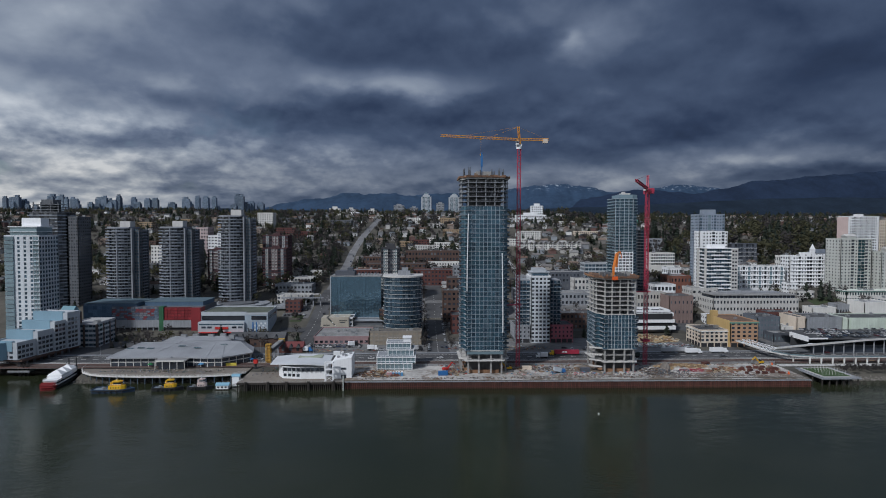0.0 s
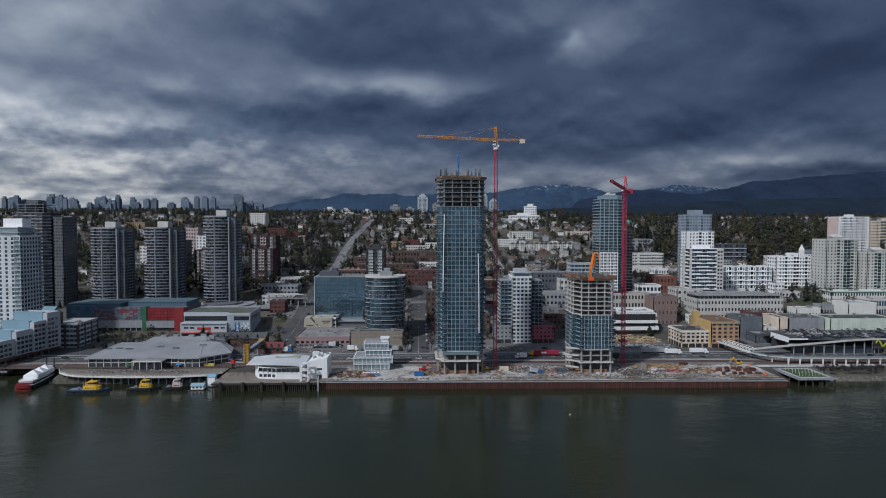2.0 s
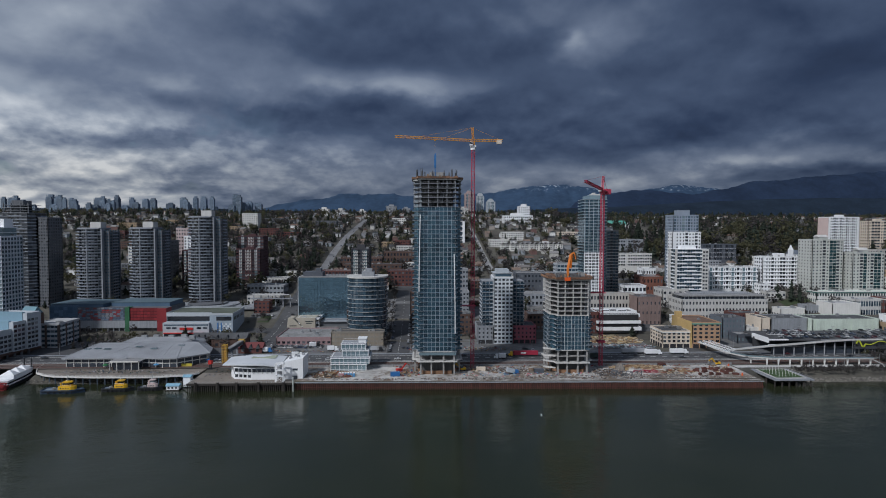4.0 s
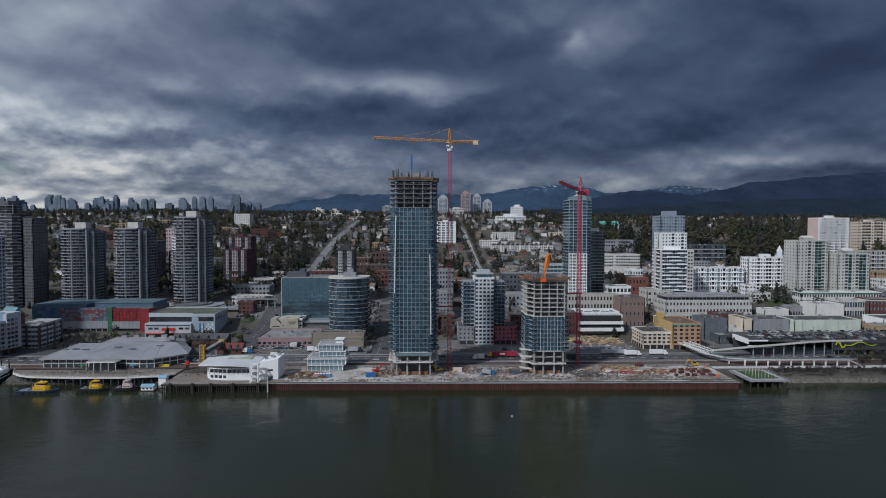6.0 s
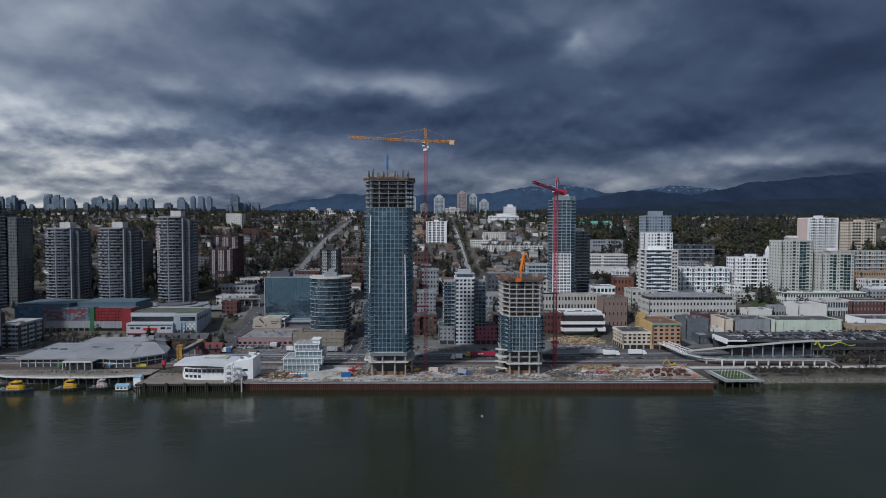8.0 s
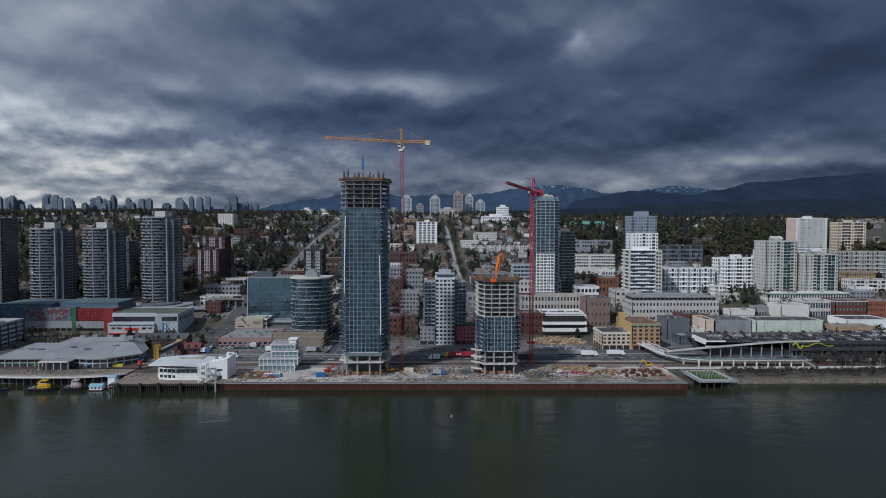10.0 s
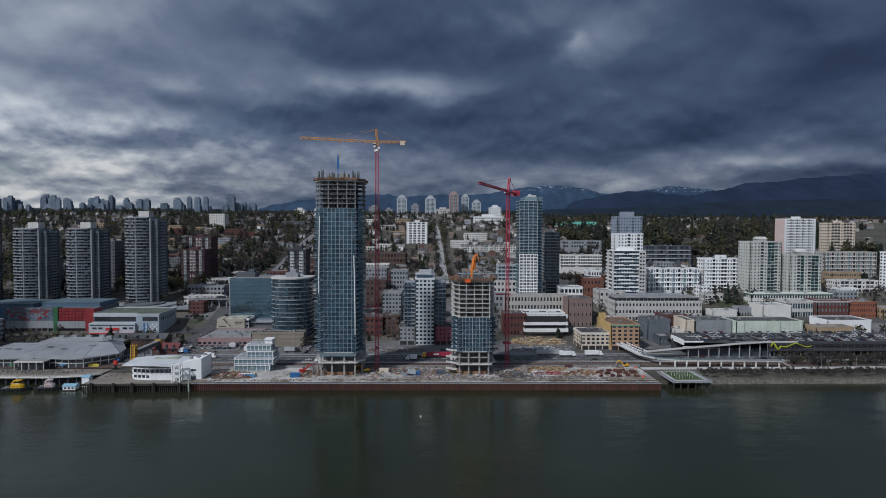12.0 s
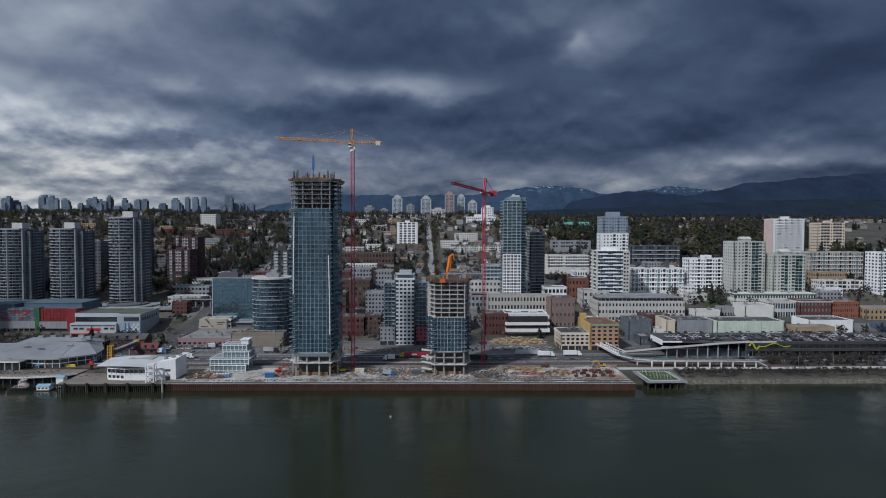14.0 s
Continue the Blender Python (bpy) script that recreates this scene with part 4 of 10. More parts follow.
def build_town():
    # white tower with grid of windows behind the glass tower, with two low wings
    ob = top("apartment_tower", 95.5, 466, 6, "pale grey-white apartment tower with dark windows and stepped crown", "apartment tower")
    w, d, h, nf = 15.5, 22, 52.5, 17
    punched(ob, w, d, 0, nf, h / nf, (5, 5), mat("pale_cool_paint", (0.60, 0.63, 0.66)), GL_DARK, 0.66, 0.55, 0.26, each=True)
    roof_top(ob, w, d, h, ROOF, WHITE, 2, 1.2)
    for s in (-1, 1):
        mb = MB().box(s * w / 2, s * (w / 2 + 9.0), -7, 11, 0, 50)
        part("side_wing", mb, CONC, ob)
        slab = MB().box(s * w / 2, s * (w / 2 + 9.5), -8.4, 11.4, -0.1, 0.12).mesh("balcony", COOLW)
        win = MB()
        for i in range(3):
            u = s * (w / 2 + 1.7 + i * 2.9)
            win.box(u - 1.1, u + 1.1, -7.1, -7.0, 0.5, 2.5)
        for i in range(5):
            v = -5 + i * 3.4
            win.box(s * (w / 2 + 9.0), s * (w / 2 + 9.1), v - 1.0, v + 1.0, 0.7, 2.4)
        wm = win.mesh("window_row", GL_BLUE)
        rm = MB().box(s * (w / 2 + 3), s * (w / 2 + 9.4), -8.4, -8.3, 0.12, 1.0).mesh("balustrade", GL_BLUE)
        for k in range(16):
            z = 1 + k * 3.06
            ledge = piece("balcony", slab, ob, 0, 0, z)
            tagged(piece("window_row", wm, ob, 0, 0, z), kind="stuff")
            piece("balustrade", rm, ledge, 0, 0, 0)
    crown = MB().box(-7, 7, -7.5, 8, h, h + 3.4)
    part("crown", crown, COOLW, ob, "set-back top storey")
    part("crown_glass", MB().box(-6.2, 6.2, -7.7, -7.45, h + 0.6, h + 2.8), GL_BLUE, ob)
    part("crown_roof", MB().box(-7.8, 7.8, -8.3, 8.8, h + 3.4, h + 3.9).box(-5, 5, -5, 6, h + 3.9, h + 6.6), COOLW, ob)
    block("apartment_wing", "low pale grey podium wing with small square windows", "building", 75.0, 87.7, 456, 24, 19.5, 3, (4, 6), CONC, GL_DARK, 6, 0.42, 0.46, roof=ROOF_D, shop=3.6, units=2, each=True)
    block("apartment_wing", "low dull red podium wing with small square windows", "building", 103.4, 122.0, 456, 24, 19.5, 3, (6, 6), MAGENTA_W, GL_DARK, 6, 0.40, 0.46, roof=ROOF_D, shop=3.6, units=2, each=True)

    # glass office box with angular stone base, and the round-fronted tower
    x0, x1, y0, zb = -81.0, -36.0, 525, 12.0
    ob = top("office_building", (x0 + x1) / 2, y0 + 13, zb, "blue mirror-glass office block with a dark rooftop plant room", "office building")
    w, d, h = x1 - x0, 26.0, 41.0
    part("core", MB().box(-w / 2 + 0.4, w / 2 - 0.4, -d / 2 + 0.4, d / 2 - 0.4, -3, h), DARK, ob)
    nb, nf = 16, 10
    pm = box_mesh(w / nb - 0.1, 0.12, h * 0.9 / nf - 0.1, glass("mirror_glass", (0.20, 0.32, 0.40), 0.85, 0.015, rand=0.10, wave=0.6, blinds=0.0))
    for k in range(nf):
        for i in range(nb):
            piece("window_pane", pm, ob, -w / 2 + (i + 0.5) * w / nb, -d / 2, h * 0.1 + k * h * 0.9 / nf + 0.05)
    sm = box_mesh(d, 0.12, h * 0.9 / nf - 0.25, GL_BLUE)
    for k in range(nf):
        for s in (-1, 1):
            piece("window_band", sm, ob, s * w / 2, 0, h * 0.1 + k * h * 0.9 / nf + 0.05, 90)
    part("corner_blade", MB().box(-w / 2 - 0.7, -w / 2 - 0.1, -d / 2 - 0.6, d / 2, 2, h + 0.5), COOLW, ob)
    part("canopy", MB().box(-w / 2 + 16, w / 2 + 1, -d / 2 - 3.5, -d / 2 + 1, 3.6, 4.2), CONC, ob)
    part("roof", MB().box(-w / 2, w / 2, -d / 2, d / 2, h, h + 0.6), ROOF, ob)
    part("plant_room", MB().box(-w / 2 + 3, -2, -7, 8, h + 0.6, h + 4.6).box(-9, -4, -3, 4, h + 4.6, h + 7.5), SLATE_W, ob, "dark louvred plant room")
    for i in range(7):
        part("roof_unit", MB().box(1 + i * 2.8, 2.8 + i * 2.8, -4, 1, h + 0.6, h + 2.2), STEEL, ob)
    ob = top("arts_centre", -76.0, 512, 9.6, "low angular sandstone-coloured building with slot windows and a dark cleft", "building")
    mb = MB().prism([(-12, -4), (2.2, -4), (1.0, 12), (-12, 12)], 0, 9.0, [(-11.0, -4), (-6.6, -4), (-6.6, 12), (-11, 12)])
    stone = mat("pale_sandstone", (0.40, 0.365, 0.30), 0.85, streak=0.25, var=0.18)
    part("wall", mb, stone, ob)
    part("wall", MB().prism([(3.4, -5), (13, -5), (13, 12), (3.4, 12)], 0, 9.4, [(-4.6, -5), (13, -5), (13, 12), (-4.6, 12)]), stone, ob)
    part("cleft", MB().box(-5, 3.6, -2.6, -2.2, 0, 9), GL_DARK, ob)
    for u, v, l in ((-9.5, 2.0, 6.0), (4.5, 6.0, 7.0), (5, 4.4, 5.0)):
        part("slot_window", MB().box(u, u + l, -5.1 if u > 0 else -4.1, -4.9 if u > 0 else -3.9, v, v + 0.7), GL_DARK, ob)
    ob = top("glazed_hall", -48, 516, 9.6, "low dark glazed hall with a pale flat roof", "building")
    part("glazing", MB().box(-14, 14, -4, 8, 0, 5.2), GL_DARK, ob)
    part("roof", MB().box(-15, 15, -5.5, 8, 5.2, 5.8), CONC, ob)

    ob = top("apartment_tower", -14.6, 474, 6.6, "round-fronted glass apartment tower with a slab edge at every floor", "apartment tower")
    n = 22
    poly = [(16.2 * math.cos(math.pi + math.pi * i / n), 2.0 + 13.5 * math.sin(math.pi + math.pi * i / n)) for i in range(n + 1)] + [(16.2, 16), (-16.2, 16)]
    zpod, nf, fh = 3.2, 14, 3.42
    part("podium", MB().prism(inset(poly, 1), -3, zpod), CONC, ob)
    gl = MB()
    g = inset(poly, 0.9)
    for i in range(n):
        a, b = Vector(g[i]), Vector(g[i + 1])
        p, q = a + (b - a) * 0.06, a + (b - a) * 0.94
        gl.quad((p.x, p.y, 0.55), (q.x, q.y, 0.55), (q.x, q.y, fh - 0.2), (p.x, p.y, fh - 0.2))
    for s in (-1, 1):
        for i in range(5):
            v = 3.2 + i * 2.6
            gl.box(s * 15.2, s * 15.35, v - 1.1, v + 1.1, 0.55, fh - 0.4)
    gm = gl.mesh("glazing", GL_BLUE)
    slab = MB().prism(poly, -0.10, 0.12).mesh("slab", CONC_LIGHT)
    rail = MB().ring(inset(poly, 0.1), 0.12, 1.05, 0.08).mesh("balustrade", GL_BLUE)
    part("interior", MB().prism(inset(poly, 1.3), 0, zpod + nf * fh), SLATE_W, ob)
    for k in range(nf):
        floor_slab = piece("slab", slab, ob, 0, 0, zpod + k * fh)
        piece("glazing", gm, floor_slab, 0, 0, 0)
        piece("balustrade", rail, floor_slab, 0, 0, 0)
    part("roof", MB().prism(inset(poly, -0.4), zpod + nf * fh - 0.2, zpod + nf * fh + 1.0), CONC_LIGHT, ob)
    part("plant_room", MB().box(-4, 6, -2, 7, zpod + nf * fh + 1, zpod + nf * fh + 4.5).box(-1, 4, 0, 6, zpod + nf * fh + 4.5, zpod + nf * fh + 7), CONC, ob)

    # low frontage blocks
    ob = block("commercial_building", "low pink stucco building with a pale band and flat gravel roof", "building", -84.0, -40.8, 455, 42, 11.2, 1, (11, 8), PINK_W, GL_DARK, 5.8, 0.6, 0.34, 0.2, roof=ROOF, units=9, par=1.0, each=True)
    ob = block("parking_garage", "beige concrete block building with shallow panels", "building", -40.3, 1.0, 450, 9, 16.4, 3, (11, 3), BEIGE, mat("blind_panel", (0.27, 0.23, 0.18), 0.9, streak=0.3), 6.2, 0.7, 0.6, 0.2, roof=ROOF_D, units=4)

    # mid-town blocks
    ob = block("apartment_tower", "dark brick and concrete apartment tower with white window bays", "apartment tower", -38.6, -20.6, 563, 20, 77.0, 18, (5, 6), mat("charcoal_brick", (0.055, 0.055, 0.062), 0.85, streak=0.25, var=0.2), GL_PALE, None, 0.42, 0.5, roof=ROOF_D, house=(8, 8, 4.5), units=1, pattern="DGwDDwGD")
    fr = MB()
    for k in range(18):
        for u in (-5.4, -3.3, 3.3, 5.4):
            fr.box(u - 0.9, u + 0.9, -10.22, -10.02, k * 3.0 + 0.5, k * 3.0 + 1.0).box(u - 0.9, u - 0.5, -10.22, -10.02, k * 3.0 + 1.0, k * 3.0 + 2.5).box(u + 0.5, u + 0.9, -10.22, -10.02, k * 3.0 + 1.0, k * 3.0 + 2.5)
    part("window_surround", fr, OFFWHITE, ob, kind="stuff")
    for x0, x1, y0, d, zt, nf, bb, wl, lab in (
        (-66, 6, 700, 26, 53, 3, (16, 6), BRICK_BR, "long brown brick block with rows of windows"),
        (-8, 62, 640, 22, 50, 4, (18, 6), BRICK, "long red brick hillside block with pale bands"),
        (-20, 70, 760, 24, 66, 3, (22, 6), BRICK_BR, "long low brown brick apartment block"),
        (26, 58, 560, 24, 48, 5, (8, 6), BRICK_BR, "brown brick mid-rise block with dark windows"),
        (20, 40, 520, 20, 40, 6, (5, 5), BRICK_BR, "old brown brick warehouse with arched windows"),
        (34, 56, 596, 20, 57, 7, (7, 6), CONC, "grey apartment block with bay windows"),
        (60, 78, 590, 20, 55, 6, (6, 5), CONC, "grey concrete office block"),
        (56, 74, 528, 24, 39, 7, (6, 6), CONC, "grey stone office block with an arched window"),
        (26, 60, 486, 22, 23, 3, (9, 6), BRICK, "dark red brick building with tall windows"),
        (60, 74, 488, 18, 24, 4, (4, 5), BRICK_BR, "narrow brown brick building"),
        (124, 152, 500, 22, 22, 3, (8, 6), BRICK_BR, "low brown brick shop building"),
        (122, 176, 560, 26, 33, 2, (14, 6), CONC, "low concrete parking building"),
        (130, 176, 604, 26, 50, 4, (12, 6), SLATE_W, "blue-grey mid-rise office block"),
        (170, 230, 533, 11, 36.5, 3, (20, 3), mat("greige_stucco", (0.43, 0.41, 0.38), 0.85, streak=0.3, var=0.18), "long arcaded greige podium with deep windows"),
        (158, 220, 588, 24, 45, 3, (16, 6), CONC_LIGHT, "low pale concrete building"),
    ):
        block("town_building", lab, "building", x0, x1, y0, d, zt, nf, bb, wl, GL_DARK, None, 0.55, 0.48, roof=ROOF_D if wl in (BRICK, BRICK_BR) else ROOF, units=4)
    # pale civic building with a dark sloping roof and roof lights
    ob = top("civic_building", 200, 500, 8, "stepped white civic building with dark recessed window bands", "building")
    FOOT.append((178, 222, 476, 516))
    part("interior", MB().box(-17.5, 16.5, -13, 13, 0, 16), DARK, ob)
    for z0, z1, y0, x0, x1 in ((3.2, 6.2, -17.5, -20, 17.5), (8.6, 11.2, -14.5, -20, 18), (13.6, 16.6, -11, -20.5, 18.5)):
        part("terrace_band", MB().box(x0, x1, y0, y0 + 0.6, z0, z1).box(x0, x0 + 0.6, y0 + 0.6, 14, z0, z1).box(x1 - 0.6, x1, y0 + 0.6, 14, z0, z1), WHITE, ob, "white projecting terrace wall")
        part("terrace_floor", MB().box(x0 + 0.6, x1 - 0.6, y0 + 0.6, 14, z0, z0 + 0.4), CONC_LIGHT, ob)
        part("window_band", MB().box(x0 + 2.5, x1 - 2.5, y0 + 3.8, y0 + 4.0, z0 - 2.8, z0), GL_DARK, ob)
    part("roof", MB().box(-19, 17, -6, 13.6, 16.4, 16.8), ROOF_D, ob)
    part("parapet", MB().ring(rect(-19.4, 17.4, -6.4, 14), 16.4, 18.4, 0.5), WHITE, ob)
    for x0 in (-12, 3):
        part("roof_light", MB().box(x0, x0 + 8, 1, 4.5, 16.8, 18.2), WHITE, ob)
        part("roof_light_glass", MB().box(x0 + 0.6, x0 + 7.4, 0.8, 1.0, 17.0, 18.0), GL_DARK, ob)
    block("old_building", "windowless brownish pink stucco building with a tar roof", "building", 225.0, 247.0, 513, 24, 35.5, 3, (6, 0), mat("brown_pink_stucco", (0.215, 0.155, 0.14), 0.9, streak=0.4, var=0.25), GL_DARK, 9, 0.3, 0.3, roof=ROOF_D, units=3)
    block("office_building", "grey-blue glass mid-rise office with pale bands", "office building", 172.0, 199.0, 600, 18, 60.0, 8, (7, 5), COOLW, GL_BLUE, None, 0.9, 0.62, 0.2, roof=ROOF, units=3)
    block("brick_building", "red-brown brick building beside a steep street", "building", 260.6, 282.0, 592, 26, 47.0, 3, (6, 6), mat("warm_brick", (0.20, 0.085, 0.06), 0.9, streak=0.25, var=0.25), GL_DARK, 24, 0.45, 0.45, roof=ROOF, units=3)
    block("small_building", "small white flat-roofed building beside the steep street", "building", 279.5, 293.6, 640, 20, 52.0, 3, (5, 4), WHITE, GL_DARK, 31, 0.55, 0.45, roof=ROOF_L, units=2)
    block("small_building", "low white roofed shop building beside a car park", "building", 357.0, 380.0, 512, 14, 24.5, 1, (8, 4), OFFWHITE, GL_DARK, 12, 0.6, 0.4, roof=ROOF_L, units=3)
    block("small_building", "low grey shop building beside a car park", "building", 383.0, 396.0, 516, 12, 27.0, 1, (5, 4), CONC, GL_DARK, 14, 0.6, 0.4, roof=ROOF, units=2)
    # white church with a steeple
    ob = top("church", 503.4, 720, 60.6, "small white church with a steeple and a dark gabled roof", "church")
    FOOT.append((493.4, 527.4, 708, 735))
    part("nave", MB().box(-4, 22, -5, 9, -16, 5).prism(rect(-4, 22, -5, 9), 5, 9.5, rect(-4, 22, 1.9, 2.1)), WHITE, ob)
    part("roof", MB().gable(-4, 22, -5, 9, 5.1, 5.0, 0.6), mat("blue_grey_shingle", (0.12, 0.14, 0.17), 0.9, var=0.3), ob)
    part("tower", MB().box(-8, -3.6, -6, -1.5, -16, 10), WHITE, ob)
    part("spire", MB().prism(rect(-8.2, -3.4, -6.2, -1.3), 10, 17, rect(-5.9, -5.7, -3.9, -3.6)), WHITE, ob, "white pointed spire")
    for i in range(6):
        part("window", MB().box(-1.5 + i * 3.8, 0.3 + i * 3.8, -5.1, -4.95, -1, 3.5), GL_DARK, ob)
    block("shop_building", "low dark red brick shop building with a flat roof", "building", 163.0, 182.5, 488, 18, 25.5, 3, (7, 5), BRICK, GL_DARK, 7.0, 0.5, 0.4, roof=ROOF_D, units=5)

    # grey-blue glass tower with a white lower block
    ob = balcony_tower("apartment_tower", "slender blue-grey glass apartment tower with balconies and a pale crown", 185.5, 208.5, 545, 26, 125.5, 37, SLATE_W, mat("blue_grey_slab", (0.36, 0.42, 0.46), 0.6, var=0.1), GL_TOWER, 18, rail=GL_PALE, over=0.9, house=(10, 9, 4.5), poly=[(-11.5, -13), (5.2, -13), (6.7, -10), (11.5, -8), (11.5, 13), (-11.5, 13)])
    fm = MB()
    for k in range(20):
        fm.box(-11.9, 5.5, -13.55, -13.2, -0.2 + k * 2.947, 0.75 + k * 2.947)
    for i in range(6):
        fm.box(-11.9 + i * 3.38, -11.4 + i * 3.38 + 0.35, -13.57, -13.2, 0, 57)
        if i < 5:
            fm.box(-10.1 + i * 3.38, -9.85 + i * 3.38, -13.5, -13.2, 0, 57)
    part("white_grid", fm, WHITE, ob, "white grid over the lower front")
    for k in range(19):
        piece("window_band", box_mesh(17.0, 0.12, 2.0, GL_DARK), ob, -3.2, -13.36, 0.75 + k * 2.947)
    fins = MB()
    for u in (-11.7, -7.5, -3.2, 1.1, 5.3):
        fins.box(u - 0.2, u + 0.2, -13.4, -12.9, 57, 107)
    part("facade_fin", fins, mat("blue_grey_slab", (0.27, 0.33, 0.38)), ob, kind="stuff")
    part("crown_screen", MB().ring([(-7, -12.5), (5, -12.5), (6.3, -9.5), (11, -7.5), (11, 12.5), (-7, 12.5)], 107.8, 111.4, 0.2), GL_PALE, ob, "glass screen round the roof")
    part("crown", MB().box(-2, 5, -6, 6, 107.8, 113.2).box(-1, 1, -3, 3, 113.2, 114.4), CONC_LIGHT, ob, "pale stepped crown")
    ob = block("apartment_tower", "dark grey concrete apartment tower with balconies", "apartment tower", 220.9, 235.7, 596, 22, 95.0, 21, (5, 6), CONC_DARK, GL_BLUE, 28, 0.6, 0.5, units=2, house=(7, 7, 4), pattern="WXDXW")
    for k in range(1, 21):
        piece("balcony", box_mesh(16.0, 23.4, 0.3, CONC_LIGHT), ob, 0, 0, k * 67 / 21)
    block("town_building", "low white building with ribbon windows on the slope", "building", 228, 250, 556, 18, 41.5, 3, (6, 4), WHITE, GL_DARK, None, 0.7, 0.5, units=3)

    # white apartment blocks to the east
    ob = balcony_tower("apartment_tower", "white apartment tower with stacked long balconies", 278.0, 312.0, 556, 24, 77.5, 14, CONC_LIGHT, WHITE, GL_BLUE, 27, poly=rect(-15.5, 15.5, -12, 12), piers=((-16.0, -14.8, -12.3, -9.5), (-16.0, -14.8, 2, 6), (10.2, 16.4, -12.5, 12.4)), house=(14, 9, 3.6), rail_h=1.4)
    for k in range(14):
        for i in range(2):
            part("window", MB().box(10.6 + i * 2.8, 12.4 + i * 2.8, -12.68, -12.55, k * 3.55 + 1.0, k * 3.55 + 2.6), GL_DARK, ob)
    block("apartment_tower", "blue-grey and white stepped apartment tower", "apartment tower", 305.0, 333.0, 622, 22, 112.0, 23, (8, 7), mat("blue_grey_cladding", (0.24, 0.28, 0.34), 0.7, streak=0.2), GL_BLUE, 36, 0.55, 0.5, house=(13, 10, 6), units=1, pattern="XwwGwXwwX")
    block("apartment_block", "white lower block with square windows in front of a taller tower", "apartment tower", 297.0, 328.0, 606, 12, 93.5, 17, (9, 3), WHITE, GL_DARK, 34, 0.45, 0.45, units=2, pattern="bwwwDwwDw")
    block("podium", "pale concrete podium with a row of openings", "building", 266.0, 292.0, 556, 22, 38.0, 3, (5, 5), CONC_LIGHT, GL_DARK, 20, 0.5, 0.42, units=2)
    ob = block("public_building", "long pale stone public building with rows of square windows", "building", 272.0, 354.0, 526, 30, 31.5, 3, (26, 9), mat("grey_stone", (0.50, 0.49, 0.47), 0.85, streak=0.35, var=0.16), GL_DARK, 12.5, 0.52, 0.42, 0.34, roof=ROOF, units=4, house=None)
    part("setback_glass", MB().box(-38.5, 38.5, -12.5, 12, 19.3, 22.2), GL_DARK, ob, "dark set-back glass storey")
    for i in range(20):
        part("setback_pier", MB().box(-38 + i * 4.0, -37.5 + i * 4.0, -12.8, -12.4, 19.3, 22.2), CONC, ob)
    part("roof_canopy", MB().box(-40, 40, -14, 13, 22.2, 22.9), ROOF, ob, "flat grey upper roof")
    part("roof_storey", MB().box(-26, 30, -3, 9, 22.9, 24.4).box(-14, -6, -2, 5, 24.4, 25.6), CONC, ob)
    # cream and yellow corner buildings, grey building
    block("corner_building", "old cream building with brown-framed square windows over shops", "building", 216.5, 238.5, 437, 24, 18.3, 3, (6, 5), CREAM, GL_DARK, 5.8, 0.6, 0.62, 0.22, roof=ROOF_D, units=4, shop=3.6, each=True, trim=OFFWHITE)
    block("corner_building", "yellow and tan brick building with a green cornice", "building", 239.0, 261.0, 435, 36, 25.2, 5, (5, 7), mat("warm_tan_brick", (0.40, 0.25, 0.155), 0.85, streak=0.3, var=0.22), GL_DARK, 5.8, 0.55, 0.56, 0.25, roof=mat("brown_roof", (0.16, 0.10, 0.07), 0.9, var=0.3), units=1, shop=3.8, each=True, trim=mat("verdigris", (0.16, 0.33, 0.26), 0.7))
    ob = top("side_wall", 238.0, 452, 5.8, "bright yellow stucco side wall with a raised chimney block", "wall")
    part("wall", MB().box(0.3, 0.9, -16.5, 19, 0, 20.4), YELLOW_W, ob)
    part("chimney_block", MB().box(0.2, 5, 10, 14, 17, 24.5), YELLOW_W, ob)
    block("grey_building", "dark slate-grey clad building with small square windows", "building", 281.0, 300.5, 470, 22, 23.0, 4, (7, 6), mat("mid_slate_cladding", (0.125, 0.14, 0.165), 0.75, streak=0.3, var=0.25), GL_PALE, 6.4, 0.42, 0.42, roof=ROOF_D, units=3, each=True)
    block("shop_building", "low grey building with a railed flat roof", "building", 284.0, 302.0, 452, 14, 12.6, 1, (6, 3), SLATE_W, GL_PALE, 6.0, 0.4, 0.4, roof=ROOF, units=2)
    block("brick_building", "low red brick building behind the grey one", "building", 301, 324, 490, 16, 24.0, 3, (9, 5), BRICK, GL_DARK, 9, 0.4, 0.45, roof=ROOF_D, units=3)
    block("shop_building", "small pale stone building with dark windows", "building", 302, 318, 466, 14, 15.5, 1, (8, 4), OFFWHITE, GL_DARK, 9, 0.45, 0.35, roof=ROOF_L, units=2)
    block("warehouse", "pale yellow stucco gable-fronted building", "building", 309.5, 317, 462, 24, 24.0, 1, (0, 0), CREAM, GL_DARK, 6.4, roof=ROOF_D, units=1)
    block("warehouse", "stained grey stucco warehouse wall with no windows", "building", 317.3, 348, 462, 24, 23.6, 1, (0, 0), CONC, GL_DARK, 6.4, roof=ROOF_D, units=3)
    ob = block("warehouse", "long pale green stained stucco warehouse with a dark roof", "building", 348.3, 404, 456, 24, 24.0, 1, (0, 0), GREEN_W, GL_DARK, 6.4, roof=ROOF_D, units=3)
    for u in (-26, 4, 22):
        part("buttress", MB().box(u, u + 4, -12.8, -12.9, 0, 18.2), GREEN_W, ob)
    # parking ramp street and shops on the right
    block("white_building", "low white flat-roofed commercial building", "building", 434, 472, 470, 24, 22.5, 1, (0, 0), WHITE, GL_DARK, 8, roof=ROOF_D, units=3)
